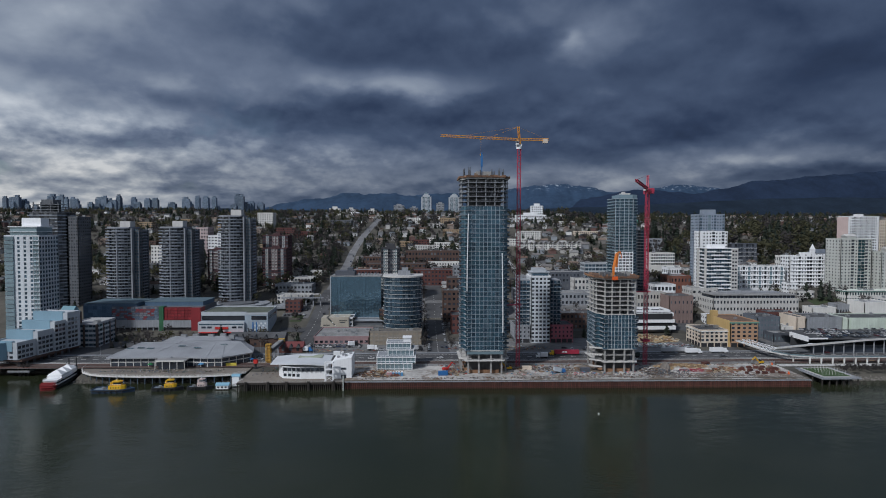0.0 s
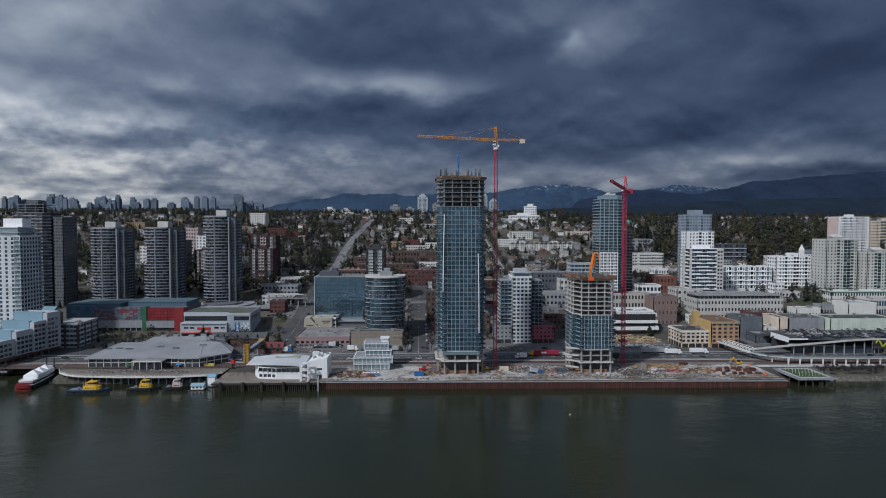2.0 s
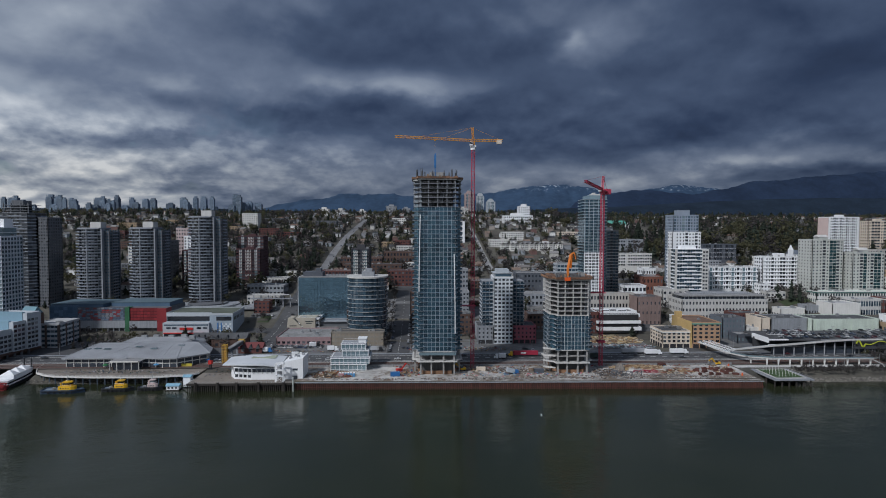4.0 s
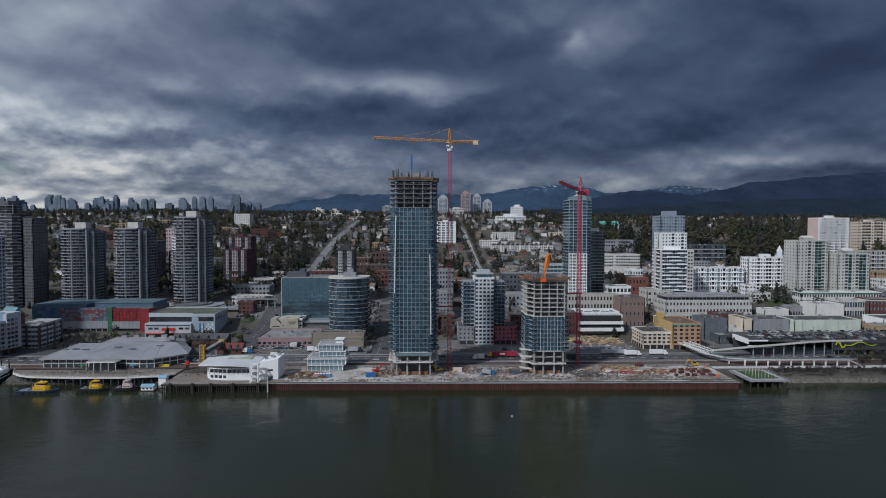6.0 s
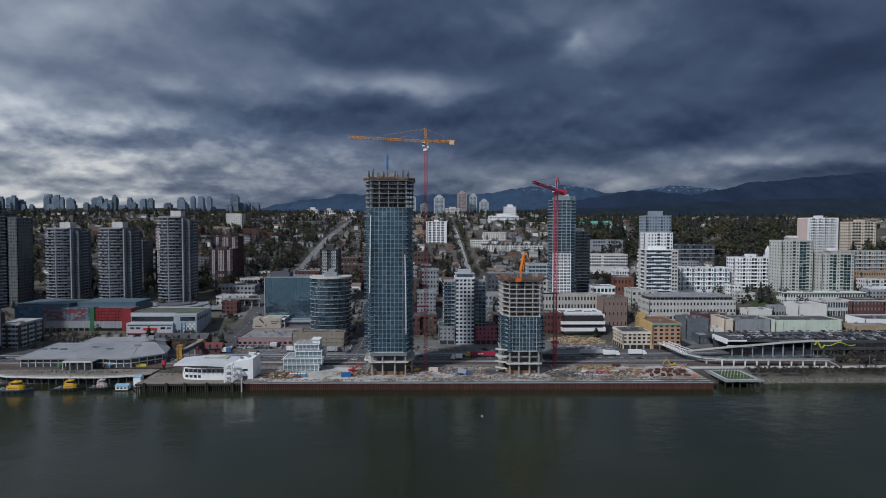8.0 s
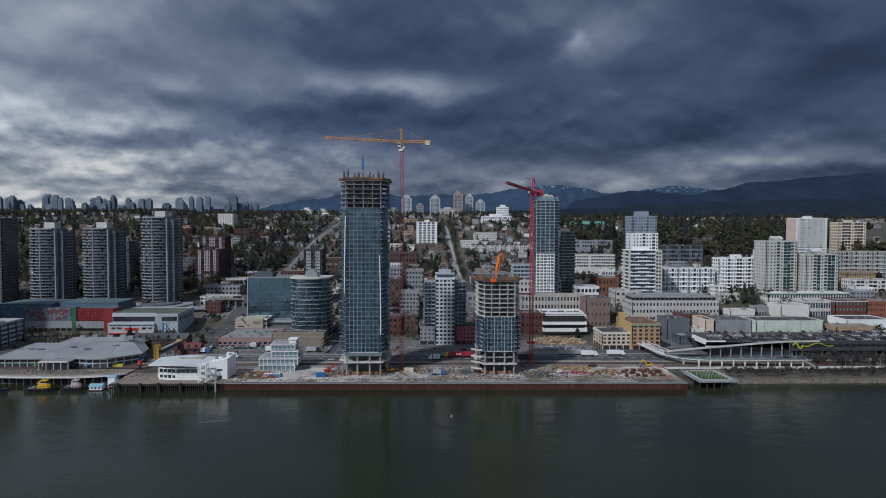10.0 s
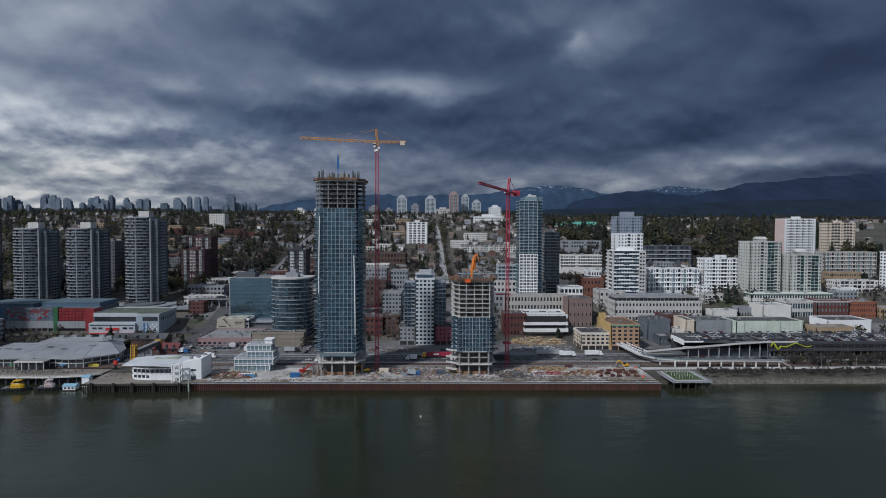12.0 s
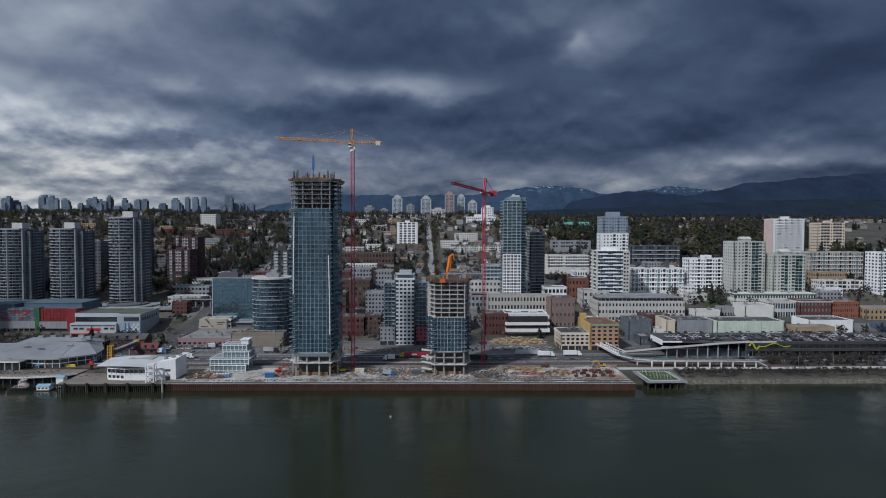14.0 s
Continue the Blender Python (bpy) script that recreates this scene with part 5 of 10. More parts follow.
    block("tan_building", "tan and dull pink building with a ramp and dark windows", "building", 409, 440, 448, 14, 20.5, 2, (9, 4), TAN, GL_DARK, 6, 0.6, 0.35, roof=ROOF, units=3)
    block("blue_building", "dark blue gable-roofed building", "building", 500, 522, 470, 18, 17.0, 2, (5, 4), BLUE_W, GL_DARK, 8, 0.4, 0.4, roof=ROOF_D, units=0)
    block("brick_building", "red brick building with white-framed arched windows", "building", 447, 476, 502, 18, 35.0, 3, (9, 6), BRICK, GL_PALE, 19, 0.42, 0.5, roof=ROOF, units=3, each=True, trim=OFFWHITE)
    block("brick_building", "long red-brown brick building with rows of windows", "building", 477, 503, 504, 18, 33.5, 3, (13, 6), mat("orange_brick", (0.27, 0.10, 0.06), 0.9, streak=0.2, var=0.2), GL_DARK, 19, 0.45, 0.5, roof=ROOF, units=3, each=True)
    block("brick_building", "low tan and red brick building", "building", 506, 560, 500, 22, 28, 2, (14, 6), TAN, GL_DARK, 18, 0.45, 0.5, roof=ROOF, units=3)
    block("office_building", "low blue-glass office with a grey canopy roof", "building", 422, 446, 506, 18, 33.5, 2, (10, 5), CONC_LIGHT, GL_BLUE, 18, 0.8, 0.6, roof=ROOF_L, units=3)
    block("white_building", "low white sloping-roofed building beside a street", "building", 395, 421, 498, 22, 31, 1, (0, 0), OFFWHITE, GL_DARK, 16, roof=ROOF_L, units=3)
    block("podium", "low green and cream podium with a row of windows", "building", 404, 482, 532, 14, 38.0, 2, (30, 5), OFFWHITE, GL_TEAL, 27, 0.6, 0.5, roof=GREEN_W, units=4, trim=mat("dark_green_trim", (0.05, 0.14, 0.12), 0.6))
    # twin grey-green towers
    for x0, x1, y0, zt, nf, pat in ((416.0, 447.5, 557, 86.5, 18, "wwwDwTTDw"), (450.5, 482.5, 548, 74.0, 14, "wwDTwDTTw")):
        ob = block("apartment_tower", "grey stone-clad apartment tower with dark green glass bays", "apartment tower", x0, x1, y0, 22, zt, nf, (9, 5), mat("grey_green_stone", (0.47, 0.48, 0.45), 0.8, streak=0.35, var=0.14), GL_DARK, 30, 0.36, 0.42, units=1, house=(9, 8, 3), group="twin grey towers", pattern=pat)
        h = zt - 30
        part("gable_cap", MB().gable(-5, 5, -4, 4, h + 3, 2.4), CONC_LIGHT, ob)
    # white slab blocks
    for args in (
        ("white apartment block with dark balcony recesses", 386, 429, 590, 16, 68.0, 9, (14, 4), WHITE, 34, "bwwDwwDDwwDwwD"),
        ("pale blue-white low apartment block with bay windows", 327, 382, 590, 16, 57.5, 5, (18, 5), WHITE, 34, "wGwDwGwDwGwDwGwDwGw"),
        ("tall pink and white apartment tower with white balcony strips", 584, 628, 770, 20, 113.0, 18, (15, 5), WHITE, 46, "bwWDWwDWwDWwDWwb"),
        ("tan concrete apartment tower with long balconies", 688, 729, 830, 20, 108.5, 11, (10, 5), CREAM, 60, "wDDDwDDDw"),
        ("white apartment tower with rows of balconies", 567, 605, 560, 22, 76, 12, (10, 5), WHITE, 36, "wDDwwDDwwDDw"),
        ("long greige apartment block on the hillside", 551, 612, 642, 18, 73, 6, (22, 5), mat("greige_stucco", (0.43, 0.41, 0.38), 0.85, streak=0.3, var=0.18), 45, "wGwDwGwDwwGwDwGwDwwGwD"),
        ("low brown and cream hillside apartment block", 530, 562, 600, 18, 53, 3, (12, 5), TAN, 38, ""),
        ("low white modern hillside apartment block", 517, 561, 575, 16, 46.5, 3, (14, 5), OFFWHITE, 34, "wDDwDDwDDw"),
        ("long white low building with ribbon windows", 262, 313, 700, 22, 66.0, 4, (16, 6), OFFWHITE, 51, "WWWWWWbWWWWWWWWWW"),
        ("long low pale grey building on the hillside", 296, 352, 830, 20, 81, 2, (18, 6), CONC, 71, "WWbWWWWWbWWWWWb"),
        ("dark long low apartment block with pale slabs", 387, 453, 762, 18, 76, 4, (22, 5), SLATE_W, 54, "bDDDbDDDbDDDbDDDb"),
        ("pale hall with a shallow white roof", 430, 470, 668, 18, 64, 3, (10, 5), OFFWHITE, 42, ""),
    ):
        lab, x0, x1, y0, d, zt, nf, bb, wl, zb, pat = args
        ob = block("apartment_block", lab, "apartment building", x0, x1, y0, d, zt, nf, bb, wl, GL_DARK, zb, 0.55, 0.5, units=3, house=(9, 7, 4) if nf > 8 else None, pattern=pat)
        if pat and nf > 3 and wl is not CREAM:
            h, w = zt - zb, x1 - x0
            slab = MB().box(-w / 2 + 0.6, w / 2 - 0.6, -d / 2 - 0.8, -d / 2 + 0.02, -0.12, 0.14).mesh("balcony", WHITE)
            for k in range(1, nf):
                piece("balcony", slab, ob, 0, 0, k * h / nf)
        if "pink" in lab:
            part("pink_side", MB().box(-22.5, -21.9, -10.3, 10.3, 0, 67), ROSE_W, ob, "pale pink side wall")
    # western balcony towers: a bowed front of balconies and a plainer block set back beside it
    # slab and rail colours are darkened and cooled to stand for cloud shade
    rail_m = mat("cloud_shaded_balustrade", (0.255, 0.285, 0.335), 0.7, streak=0.4, var=0.25)
    bow = [(-15 + 24 * i / 9, -7.5 - 7.0 * math.sin(math.pi * (0.12 + 0.80 * i / 9))) for i in range(10)]
    for i, (x0, x1, zt, nf) in enumerate(((-301.5, -271.0, 96.2, 25), (-251.5, -221.0, 96.6, 25), (-195.3, -165.0, 107.6, 28))):
        ob = balcony_tower("apartment_tower", "weathered concrete tower toned darker for cloud shade, with bowed balconies", x0, x1, 560, 30, zt, nf, CONC, mat("stained_shaded_slab", (0.195, 0.212, 0.245), 0.85, streak=0.4, var=0.3), GL_DARK, 24, over=2.3, rail=rail_m, poly=bow + [(9.2, -7), (9.2, 12), (-15, 12)],
                           piers=((9.0, 10.2, -11.0, -6), (-3.2, -2.5, -14.3, -12.4)), house=None, group="grey balcony towers")
        h = zt - 24
        fh = h / nf
        part("side_block", MB().box(10.2, 15.2, -7.4, 13, -4, h - 1.5), CONC_DARK, ob, "plain darker side block")
        win, bal = MB(), MB()
        for k in range(nf):
            z = k * fh + 0.8
            for u in (11.0, 13.2):
                win.box(u, u + 1.3, -7.5, -7.35, z, z + 1.5)
            for v in (-5.5, -1.0, 3.5, 8.0):
                win.box(15.15, 15.3, v, v + 2.4, z, z + 1.6)
            bal.box(15.2, 16.3, -2.2, 7.0, z - 0.8, z - 0.6).box(16.2, 16.3, -2.2, 7.0, z - 0.6, z + 0.25)
        part("window_glass", win, GL_BLUE, ob, kind="stuff")
        part("side_balcony", bal, rail_m, ob, kind="stuff")
        part("roof_slab", MB().prism([(-13, -11), (8, -12), (8, 10), (-13, 10)], h + 0.35, h + 1.5), CONC, ob)
        part("plant_room", MB().box(-4.5, 5.5, -4, 6, h + 1.5, h + 7.0), CONC_LIGHT, ob, "pale rooftop plant room")
    # round plaza and parking roof below the third tower
    ob = top("podium", -165, 560, 16, "curved pale concrete podium below the balcony towers", "building")
    part("wall", MB().cyl(-10, 0, -4, 7.5, 27, 28), CONC, ob)
    part("roof_edge", MB().cyl(-10, 0, 7.5, 9.0, 29, 28), CONC, ob)
    part("roof_ring", MB().cyl(-10, 0, 9.0, 10.2, 18, 28), CONC_DARK, ob)
    part("terrace", MB().box(8, 36, -8, 20, -4, 8).box(10, 40, -12, -6, 5, 7), CONC, ob)
    # far-left towers
    ob = block("apartment_tower", "white and aqua-glass riverside apartment tower", "apartment tower", -318.0, -292.0, 454, 24, 90.5, 26, (9, 7), mat("pale_cool_paint", (0.60, 0.63, 0.66), 0.65, streak=0.3, var=0.12), GL_BLUE, 6, 0.74, 0.64, 0.2, each=False, units=1, pattern="GGGbXbXbXGG")
    bay = box_mesh(6.6, 0.9, 2.7, GL_PALE)
    for k in range(25):
        piece("glass_bay", bay, ob, -9.2, -12.45, 3.6 + k * 3.25)
    sl = MB().box(8.2, 13.8, -13.0, 12, -0.1, 0.2).mesh("balcony", COOLW)
    for k in range(25):
        piece("balcony", sl, ob, 0, 0, 3.25 + k * 3.25)
    part("set_back_storey", MB().box(-10.5, 9.5, -9, 10, 84.5, 91.5), GL_PALE, ob, "set-back glass top storeys")
    part("roof_edge", MB().box(-11.5, 10.5, -10, 11, 91.5, 92.1).box(-11.5, 10.5, -10, 11, 87.8, 88.1), WHITE, ob)
    part("plant_room", MB().box(-5.5, 9, -3, 7, 92.1, 98.6), WHITE, ob, "white plant room")
    ob = balcony_tower("apartment_tower", "dark apartment tower with bare concrete top floors being built", -371.0, -335.0, 556, 26, 111.0, 30, SLATE_W, CONC_DARK, GL_DARK, 20, over=1.0, house=None, rail=mat("cloud_shaded_balustrade", (0.25, 0.265, 0.285)))
    for k in range(4):
        part("bare_slab", MB().box(-13, 12, -9, 9, 91.5 + k * 2.4, 91.9 + k * 2.4), CONC, ob)
        for u in (-12, -5, 4, 11):
            part("bare_column", MB().box(u - 0.4, u + 0.4, -8.6, -7.8, 91.9 + k * 2.4, 93.9 + k * 2.4), CONC_DARK, ob)
    part("core", MB().box(-6, 5, -6, 6, 91, 103.5), CONC_DARK, ob)
    block("apartment_tower", "dark slim apartment tower with balconies", "apartment tower", -334.5, -325.0, 562, 22, 106.6, 29, (4, 6), CONC_DARK, GL_DARK, 20, 0.55, 0.5, units=1)
    # stepped white and blue waterside flats on stilts
    ob = top("waterside_flats", -253.4, 433.0, 0.0, "stepped white and pale blue waterside apartment building on concrete stilts", "apartment building", rz=-9.5)
    steps = ((-46, -31, 20.6), (-31, -18, 25.4), (-18, -8, 30.0), (-8, 4, 35.0))
    for i, (y0, y1, z1) in enumerate(steps):
        xf = -1.5 * (3 - i)
        part("wing", MB().box(-27, xf, y0, y1 + 0.2, 10, z1), COOLW, ob)
        nfl = int((z1 - 10) / 3.2)
        for k in range(nfl):
            for j in range(int((y1 - y0) / 3.2)):
                v = y0 + 1.7 + j * 3.2
                piece("window", box_mesh(0.15, 2.4, 1.8, GL_DARK), ob, xf + 0.03, v, 10.8 + k * 3.2)
                piece("balcony", box_mesh(0.9, 2.8, 0.25, COOLW), ob, xf + 0.45, v, 10.2 + k * 3.2)
        part("blue_wall", MB().box(-27, xf - 3.5, y0 - 0.3, y0 + 2, z1 - 5, z1 + 1.6), SKYBLUE_W, ob, "pale blue end wall")
        part("parapet", MB().ring(rect(-27, xf + 0.1, y0, y1 + 0.2), z1, z1 + 1.0, 0.3), COOLW, ob)
    for k in range(3):
        for u in (-9, -13, -22):
            part("window", MB().box(u - 1.3, u + 1.3, -46.1, -45.9, 10.9 + k * 3.2, 12.5 + k * 3.2), GL_DARK, ob)
    part("corner_bay", MB().prism([(-21, -50), (-15, -51), (-12, -46), (-24, -46)], 10, 21.5), SKYBLUE_W, ob, "pale blue corner bay")
    part("underside", MB().box(-26, -2, -45, 4, 8.6, 10), BRICK_BR, ob)
    for i in range(8):
        part("stilt", MB().cyl(-7 + i * 0.6, -42 + i * 5.4, -3, 8.6, 0.8, 8), CONC_DARK, ob)
    part("base_wall", MB().box(-27, -7, -30, 4, -3, 8.6), BRICK_BR, ob)
    part("rear_wing", MB().box(-20, -9, 6, 17, 2, 33.0), BRICK_BR, ob, "brown brick rear wing")
    part("gable", MB().gable(-19.5, -9.5, 7, 16, 33.0, 5), mat("teal_roof", (0.12, 0.24, 0.29), 0.6), ob, "small teal gable roof")
    ob = block("office_building", "grey office block with brown corner piers and blue ribbon windows", "office building", -266.0, -246.5, 448, 27, 23.8, 5, (6, 7), mat("cool_grey_panel", (0.40, 0.41, 0.43), 0.8, streak=0.2), GL_BLUE, 6, 0.94, 0.5, roof=ROOF_L, units=3)
    pier_m, panel_m = mat("brown_pier_brick", (0.10, 0.075, 0.065), 0.85, streak=0.2), mat("white_panel", (0.55, 0.58, 0.60), 0.6)
    for u in (-9.4, 0.0, 9.4):
        part("brown_pier", MB().box(u - 0.7, u + 0.7, -13.9, -13.4, 0, 17.4), pier_m, ob, "brown brick pier")
    for v in (-13.0, -4.5, 4.5, 13.0):
        part("brown_pier", MB().box(9.7, 10.1, v - 0.7, v + 0.7, 0, 17.4), pier_m, ob, "brown brick pier")
    for z in (3.0, 10.2, 14.0):
        for u0, u1 in ((-8.4, -1.2), (1.2, 8.4)):
            part("white_panel", MB().box(u0, u1, -13.75, -13.45, z, z + 1.1), panel_m, ob)
        for v0, v1 in ((-12.0, -5.5), (-3.5, 3.5)):
            part("white_panel", MB().box(9.7, 10.0, v0, v1, z, z + 1.1), panel_m, ob)
    # parking garage with coloured panels
    ob = top("parking_garage", -252.5, 502, 6, "long parking garage clad in blue, red and green panels", "parking garage")
    FOOT.append((-292, -186, 496, 545))
    part("deck", MB().box(-34, 64, 0, 38, -2, 23), CONC_DARK, ob)
    # a near-black box draws the shade of the garage openings
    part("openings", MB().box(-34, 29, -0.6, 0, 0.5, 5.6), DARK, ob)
    for i in range(14):
        part("pier", MB().box(-34 + i * 4.8, -33.3 + i * 4.8, -1.4, -0.6, 0, 6.2), CONC, ob)
    part("concrete_band", MB().box(-10.5, 29.2, -1.9, 0.0, 6.0, 12.4), CONC, ob)
    part("blue_front", MB().box(-34, -10.5, -1.6, 0, 6.0, 25.2), BLUE_W, ob, "blue panelled front")
    part("upper_storey", MB().box(-36, 8, 4, 36, 20, 25.8), BLUE_W, ob, "blue clad upper storey")
    part("upper_storey", MB().box(12, 62, 10, 38, 20, 26.4), BLUE_W, ob, "blue clad upper storey")
    roofm = mat("blue_grey_roof", (0.10, 0.15, 0.18), 0.7, var=0.2)
    part("roof", MB().box(-36.4, 8.4, 3.6, 36.4, 25.8, 26.2), roofm, ob)
    part("roof", MB().box(11.6, 62.4, 9.6, 38.4, 26.4, 26.8), roofm, ob)
    pan = palette("chequer_panel", [(0.10, 0.14, 0.20), (0.20, 0.22, 0.25), (0.26, 0.04, 0.05), (0.13, 0.18, 0.25), (0.09, 0.12, 0.17), (0.20, 0.07, 0.08), (0.17, 0.21, 0.27)], 0.6)
    part("panel_backing", MB().box(-10.5, 29.2, -1.6, 0, 12.4, 23.8), SLATE_W, ob)
    pm = box_mesh(2.75, 0.25, 1.3, pan)
    for i in range(12):
        for k in range(7):
            piece("cladding_panel", pm, ob, -8.6 + i * 3.2 + (k % 2) * 0.9, -1.8, 12.6 + k * 1.58)
    bm = box_mesh(3.6, 0.25, 2.6, palette("blue_panels", [(0.07, 0.13, 0.21), (0.10, 0.17, 0.26), (0.05, 0.10, 0.17)], 0.6))
    for i in range(6):
        for k in range(4):
            piece("cladding_panel", bm, ob, -31.8 + i * 3.8, -1.8, 13.4 + k * 2.75)
    part("green_panel", MB().box(29.4, 33.2, -2.4, 4, 0, 23.8), mat("green_panel_paint", (0.03, 0.12, 0.055), 0.6), ob, "green panel strip")
    redm = mat("red_panel", (0.24, 0.022, 0.028), 0.55, rand=0.2, var=0.12)
    part("red_backing", MB().box(33.2, 56.5, -1.4, 0, 12.4, 23.2), mat("dark_red_panel", (0.13, 0.015, 0.02), 0.6), ob)
    rm = box_mesh(2.5, 0.25, 1.9, redm)
    for i in range(8):
        for k in range(4):
            piece("cladding_panel", rm, ob, 34.8 + i * 2.88, -1.6, 12.6 + k * 2.62)
    part("concrete_screen", MB().box(33.2, 56.5, -2.6, -1.4, 6.0, 12.0), CONC, ob)
    part("red_corner", MB().box(56.5, 64.4, -2.6, 8, 0, 22.8), redm, ob, "red corner panel")
    # shade of the ground-floor opening, as a near-black box
    part("ground_opening", MB().box(33.2, 56.5, -1.4, -0.2, 0.3, 6.0), DARK, ob)
    # white and blue hall beside it
    ob = top("cinema_building", -165, 487, 6, "white and pale blue commercial hall with a green-grey flat roof", "building")
    FOOT.append((-188, -124, 482, 534))
    part("hall", MB().prism([(-19.5, 5), (18, 5), (18, 0), (37, 0), (34.5, 40), (-19.5, 40)], 0, 19.4), mat("blue_grey_panel", (0.30, 0.355, 0.41), 0.7, streak=0.2), ob)
    part("roof", MB().prism([(-19, 5.5), (18.5, 5.5), (18.5, 0.5), (36.5, 0.5), (34, 39.5), (-19, 39.5)], 19.4, 19.7), mat("green_grey_roof", (0.10, 0.115, 0.09), 0.9, var=0.4, scales=(0.1, 0.9)), ob)
    part("parapet", MB().ring([(-19.7, 4.8), (17.8, 4.8), (17.8, -0.2), (37.2, -0.2), (34.7, 40.2), (-19.7, 40.2)], 18.8, 20.4, 0.4), COOLW, ob)
    part("front_block", MB().box(-20, 18, -2, 5, 0, 12.6), COOLW, ob)
    part("setback_glazing", MB().box(-19, 17, 4.7, 5.1, 13.2, 17.2), GL_DARK, ob)
    part("setback_frame", MB().box(-19.5, 18, 4.4, 4.7, 17.2, 18.8), COOLW, ob)
    part("sign_band", MB().box(-6, 5, -2.4, -2, 6.8, 8.8), RED_P, ob)
    for u in (-17, -12.2, 8, 13):
        part("window", MB().box(u, u + 3.6, -2.12, -1.9, 7.6, 9.2), GL_DARK, ob)
    part("window_band", MB().box(-19, 17.5, -2.12, -1.9, 10.4, 11.4), GL_BLUE, ob)
    part("awning", MB().box(-19, 17, -3.8, -2, 4.0, 4.6), RED_P, ob)
    part("shopfront_glass", MB().box(-19, 17, -2.1, -1.9, 0.4, 4.0), GL_DARK, ob)
    part("corner_window", MB().box(23.5, 36, -0.1, 0.1, 14.2, 17.6), GL_DARK, ob)
    part("blue_strip", MB().box(24.2, 25.2, -0.2, 0.1, 2, 12.5).box(27.2, 28.2, -0.2, 0.1, 2, 12.5), BLUE_P, ob)
    dm = box_mesh(1.5, 0.12, 1.5, mat("white_panel", (0.55, 0.58, 0.60), 0.6))
    for i in range(6):
        for k in range(5):
            if (i + k) % 2:
                piece("chequer_panel", dm, ob, 26.5 + i * 1.7, -0.06, 3 + k * 1.9)
    for i in range(7):
        y = 4 + i * 4.8
        part("window", MB().box(36.9 - y * 0.0625, 37.1 - y * 0.0625, y, y + 2, 14.2, 16.8), GL_DARK, ob)
    # distant red-and-white block beside the hill road
    maroon = mat("maroon_brick", (0.078, 0.037, 0.040), 0.85, streak=0.2)
    frame_m = mat("white_window_frame", (0.58, 0.57, 0.56), 0.7)
    for x0, x1, y0, zt, nf, zb, lab in ((-184.0, -154.0, 680, 87.5, 15, 36, "dark red brick apartment tower with white window bays at its top"), (-173.6, -147.0, 640, 74.0, 13, 31, "dark red brick apartment tower with white-framed windows"), (-236.0, -218.0, 650, 72.0, 12, 31, "dark red brick apartment tower with white-framed windows")):
        ob = block("apartment_tower", lab, "apartment tower", x0, x1, y0, 20, zt, nf, (7, 5), maroon, GL_DARK, zb, 0.5, 0.5, units=1, house=(8, 7, 3), pattern="WGDwwDGW")
        w, fh = x1 - x0, (zt - zb) / nf
        fr = MB()
        for k in range(nf):
            for c in (0.19, 0.44, 0.56, 0.81):
                if k > nf * 0.45 or (k * 7 + int(c * 100)) % 3 == 0:
                    u = -w / 2 + w * c
                    fr.box(u - 1.25, u + 1.25, -10.25, -10.02, k * fh + 0.3, k * fh + 1.0).box(u - 1.25, u - 0.75, -10.25, -10.02, k * fh + 1.0, k * fh + 2.9).box(u + 0.75, u + 1.25, -10.25, -10.02, k * fh + 1.0, k * fh + 2.9)
        part("window_surround", fr, frame_m, ob, kind="stuff")
    for x0, x1, y0, d, zt, nf, bb, wl, zb, lab in (
        (-250, -228, 690, 22, 87, 14, (6, 6), WHITE, 38, "white apartment tower seen between darker ones"),
        (-330, -300, 720, 22, 74, 8, (8, 6), OFFWHITE, 40, "pale terraced apartment block"),
        (-318, -300, 830, 22, 96, 8, (5, 6), mat("white_and_red", (0.45, 0.36, 0.35), 0.8), 56, "white apartment block with a red top"),
        (-322, -296, 612, 22, 66, 12, (7, 6), CONC_DARK, 29, "dark brown concrete apartment block"),
        (-262, -244, 640, 22, 83, 14, (5, 6), CONC_DARK, 32, "dark grey apartment tower"),
        (-214, -196, 640, 20, 104, 20, (4, 5), SLATE_W, 32, "black-clad slim apartment tower"),
        (-290, -262, 1040, 22, 122, 9, (7, 5), OFFWHITE, 92, "pale hillside apartment tower"),
    ):
        block("apartment_tower", lab, "apartment tower", x0, x1, y0, d, zt, nf, bb, wl, GL_DARK, zb, 0.5, 0.45, units=1, house=(6, 6, 3) if nf > 9 else None)
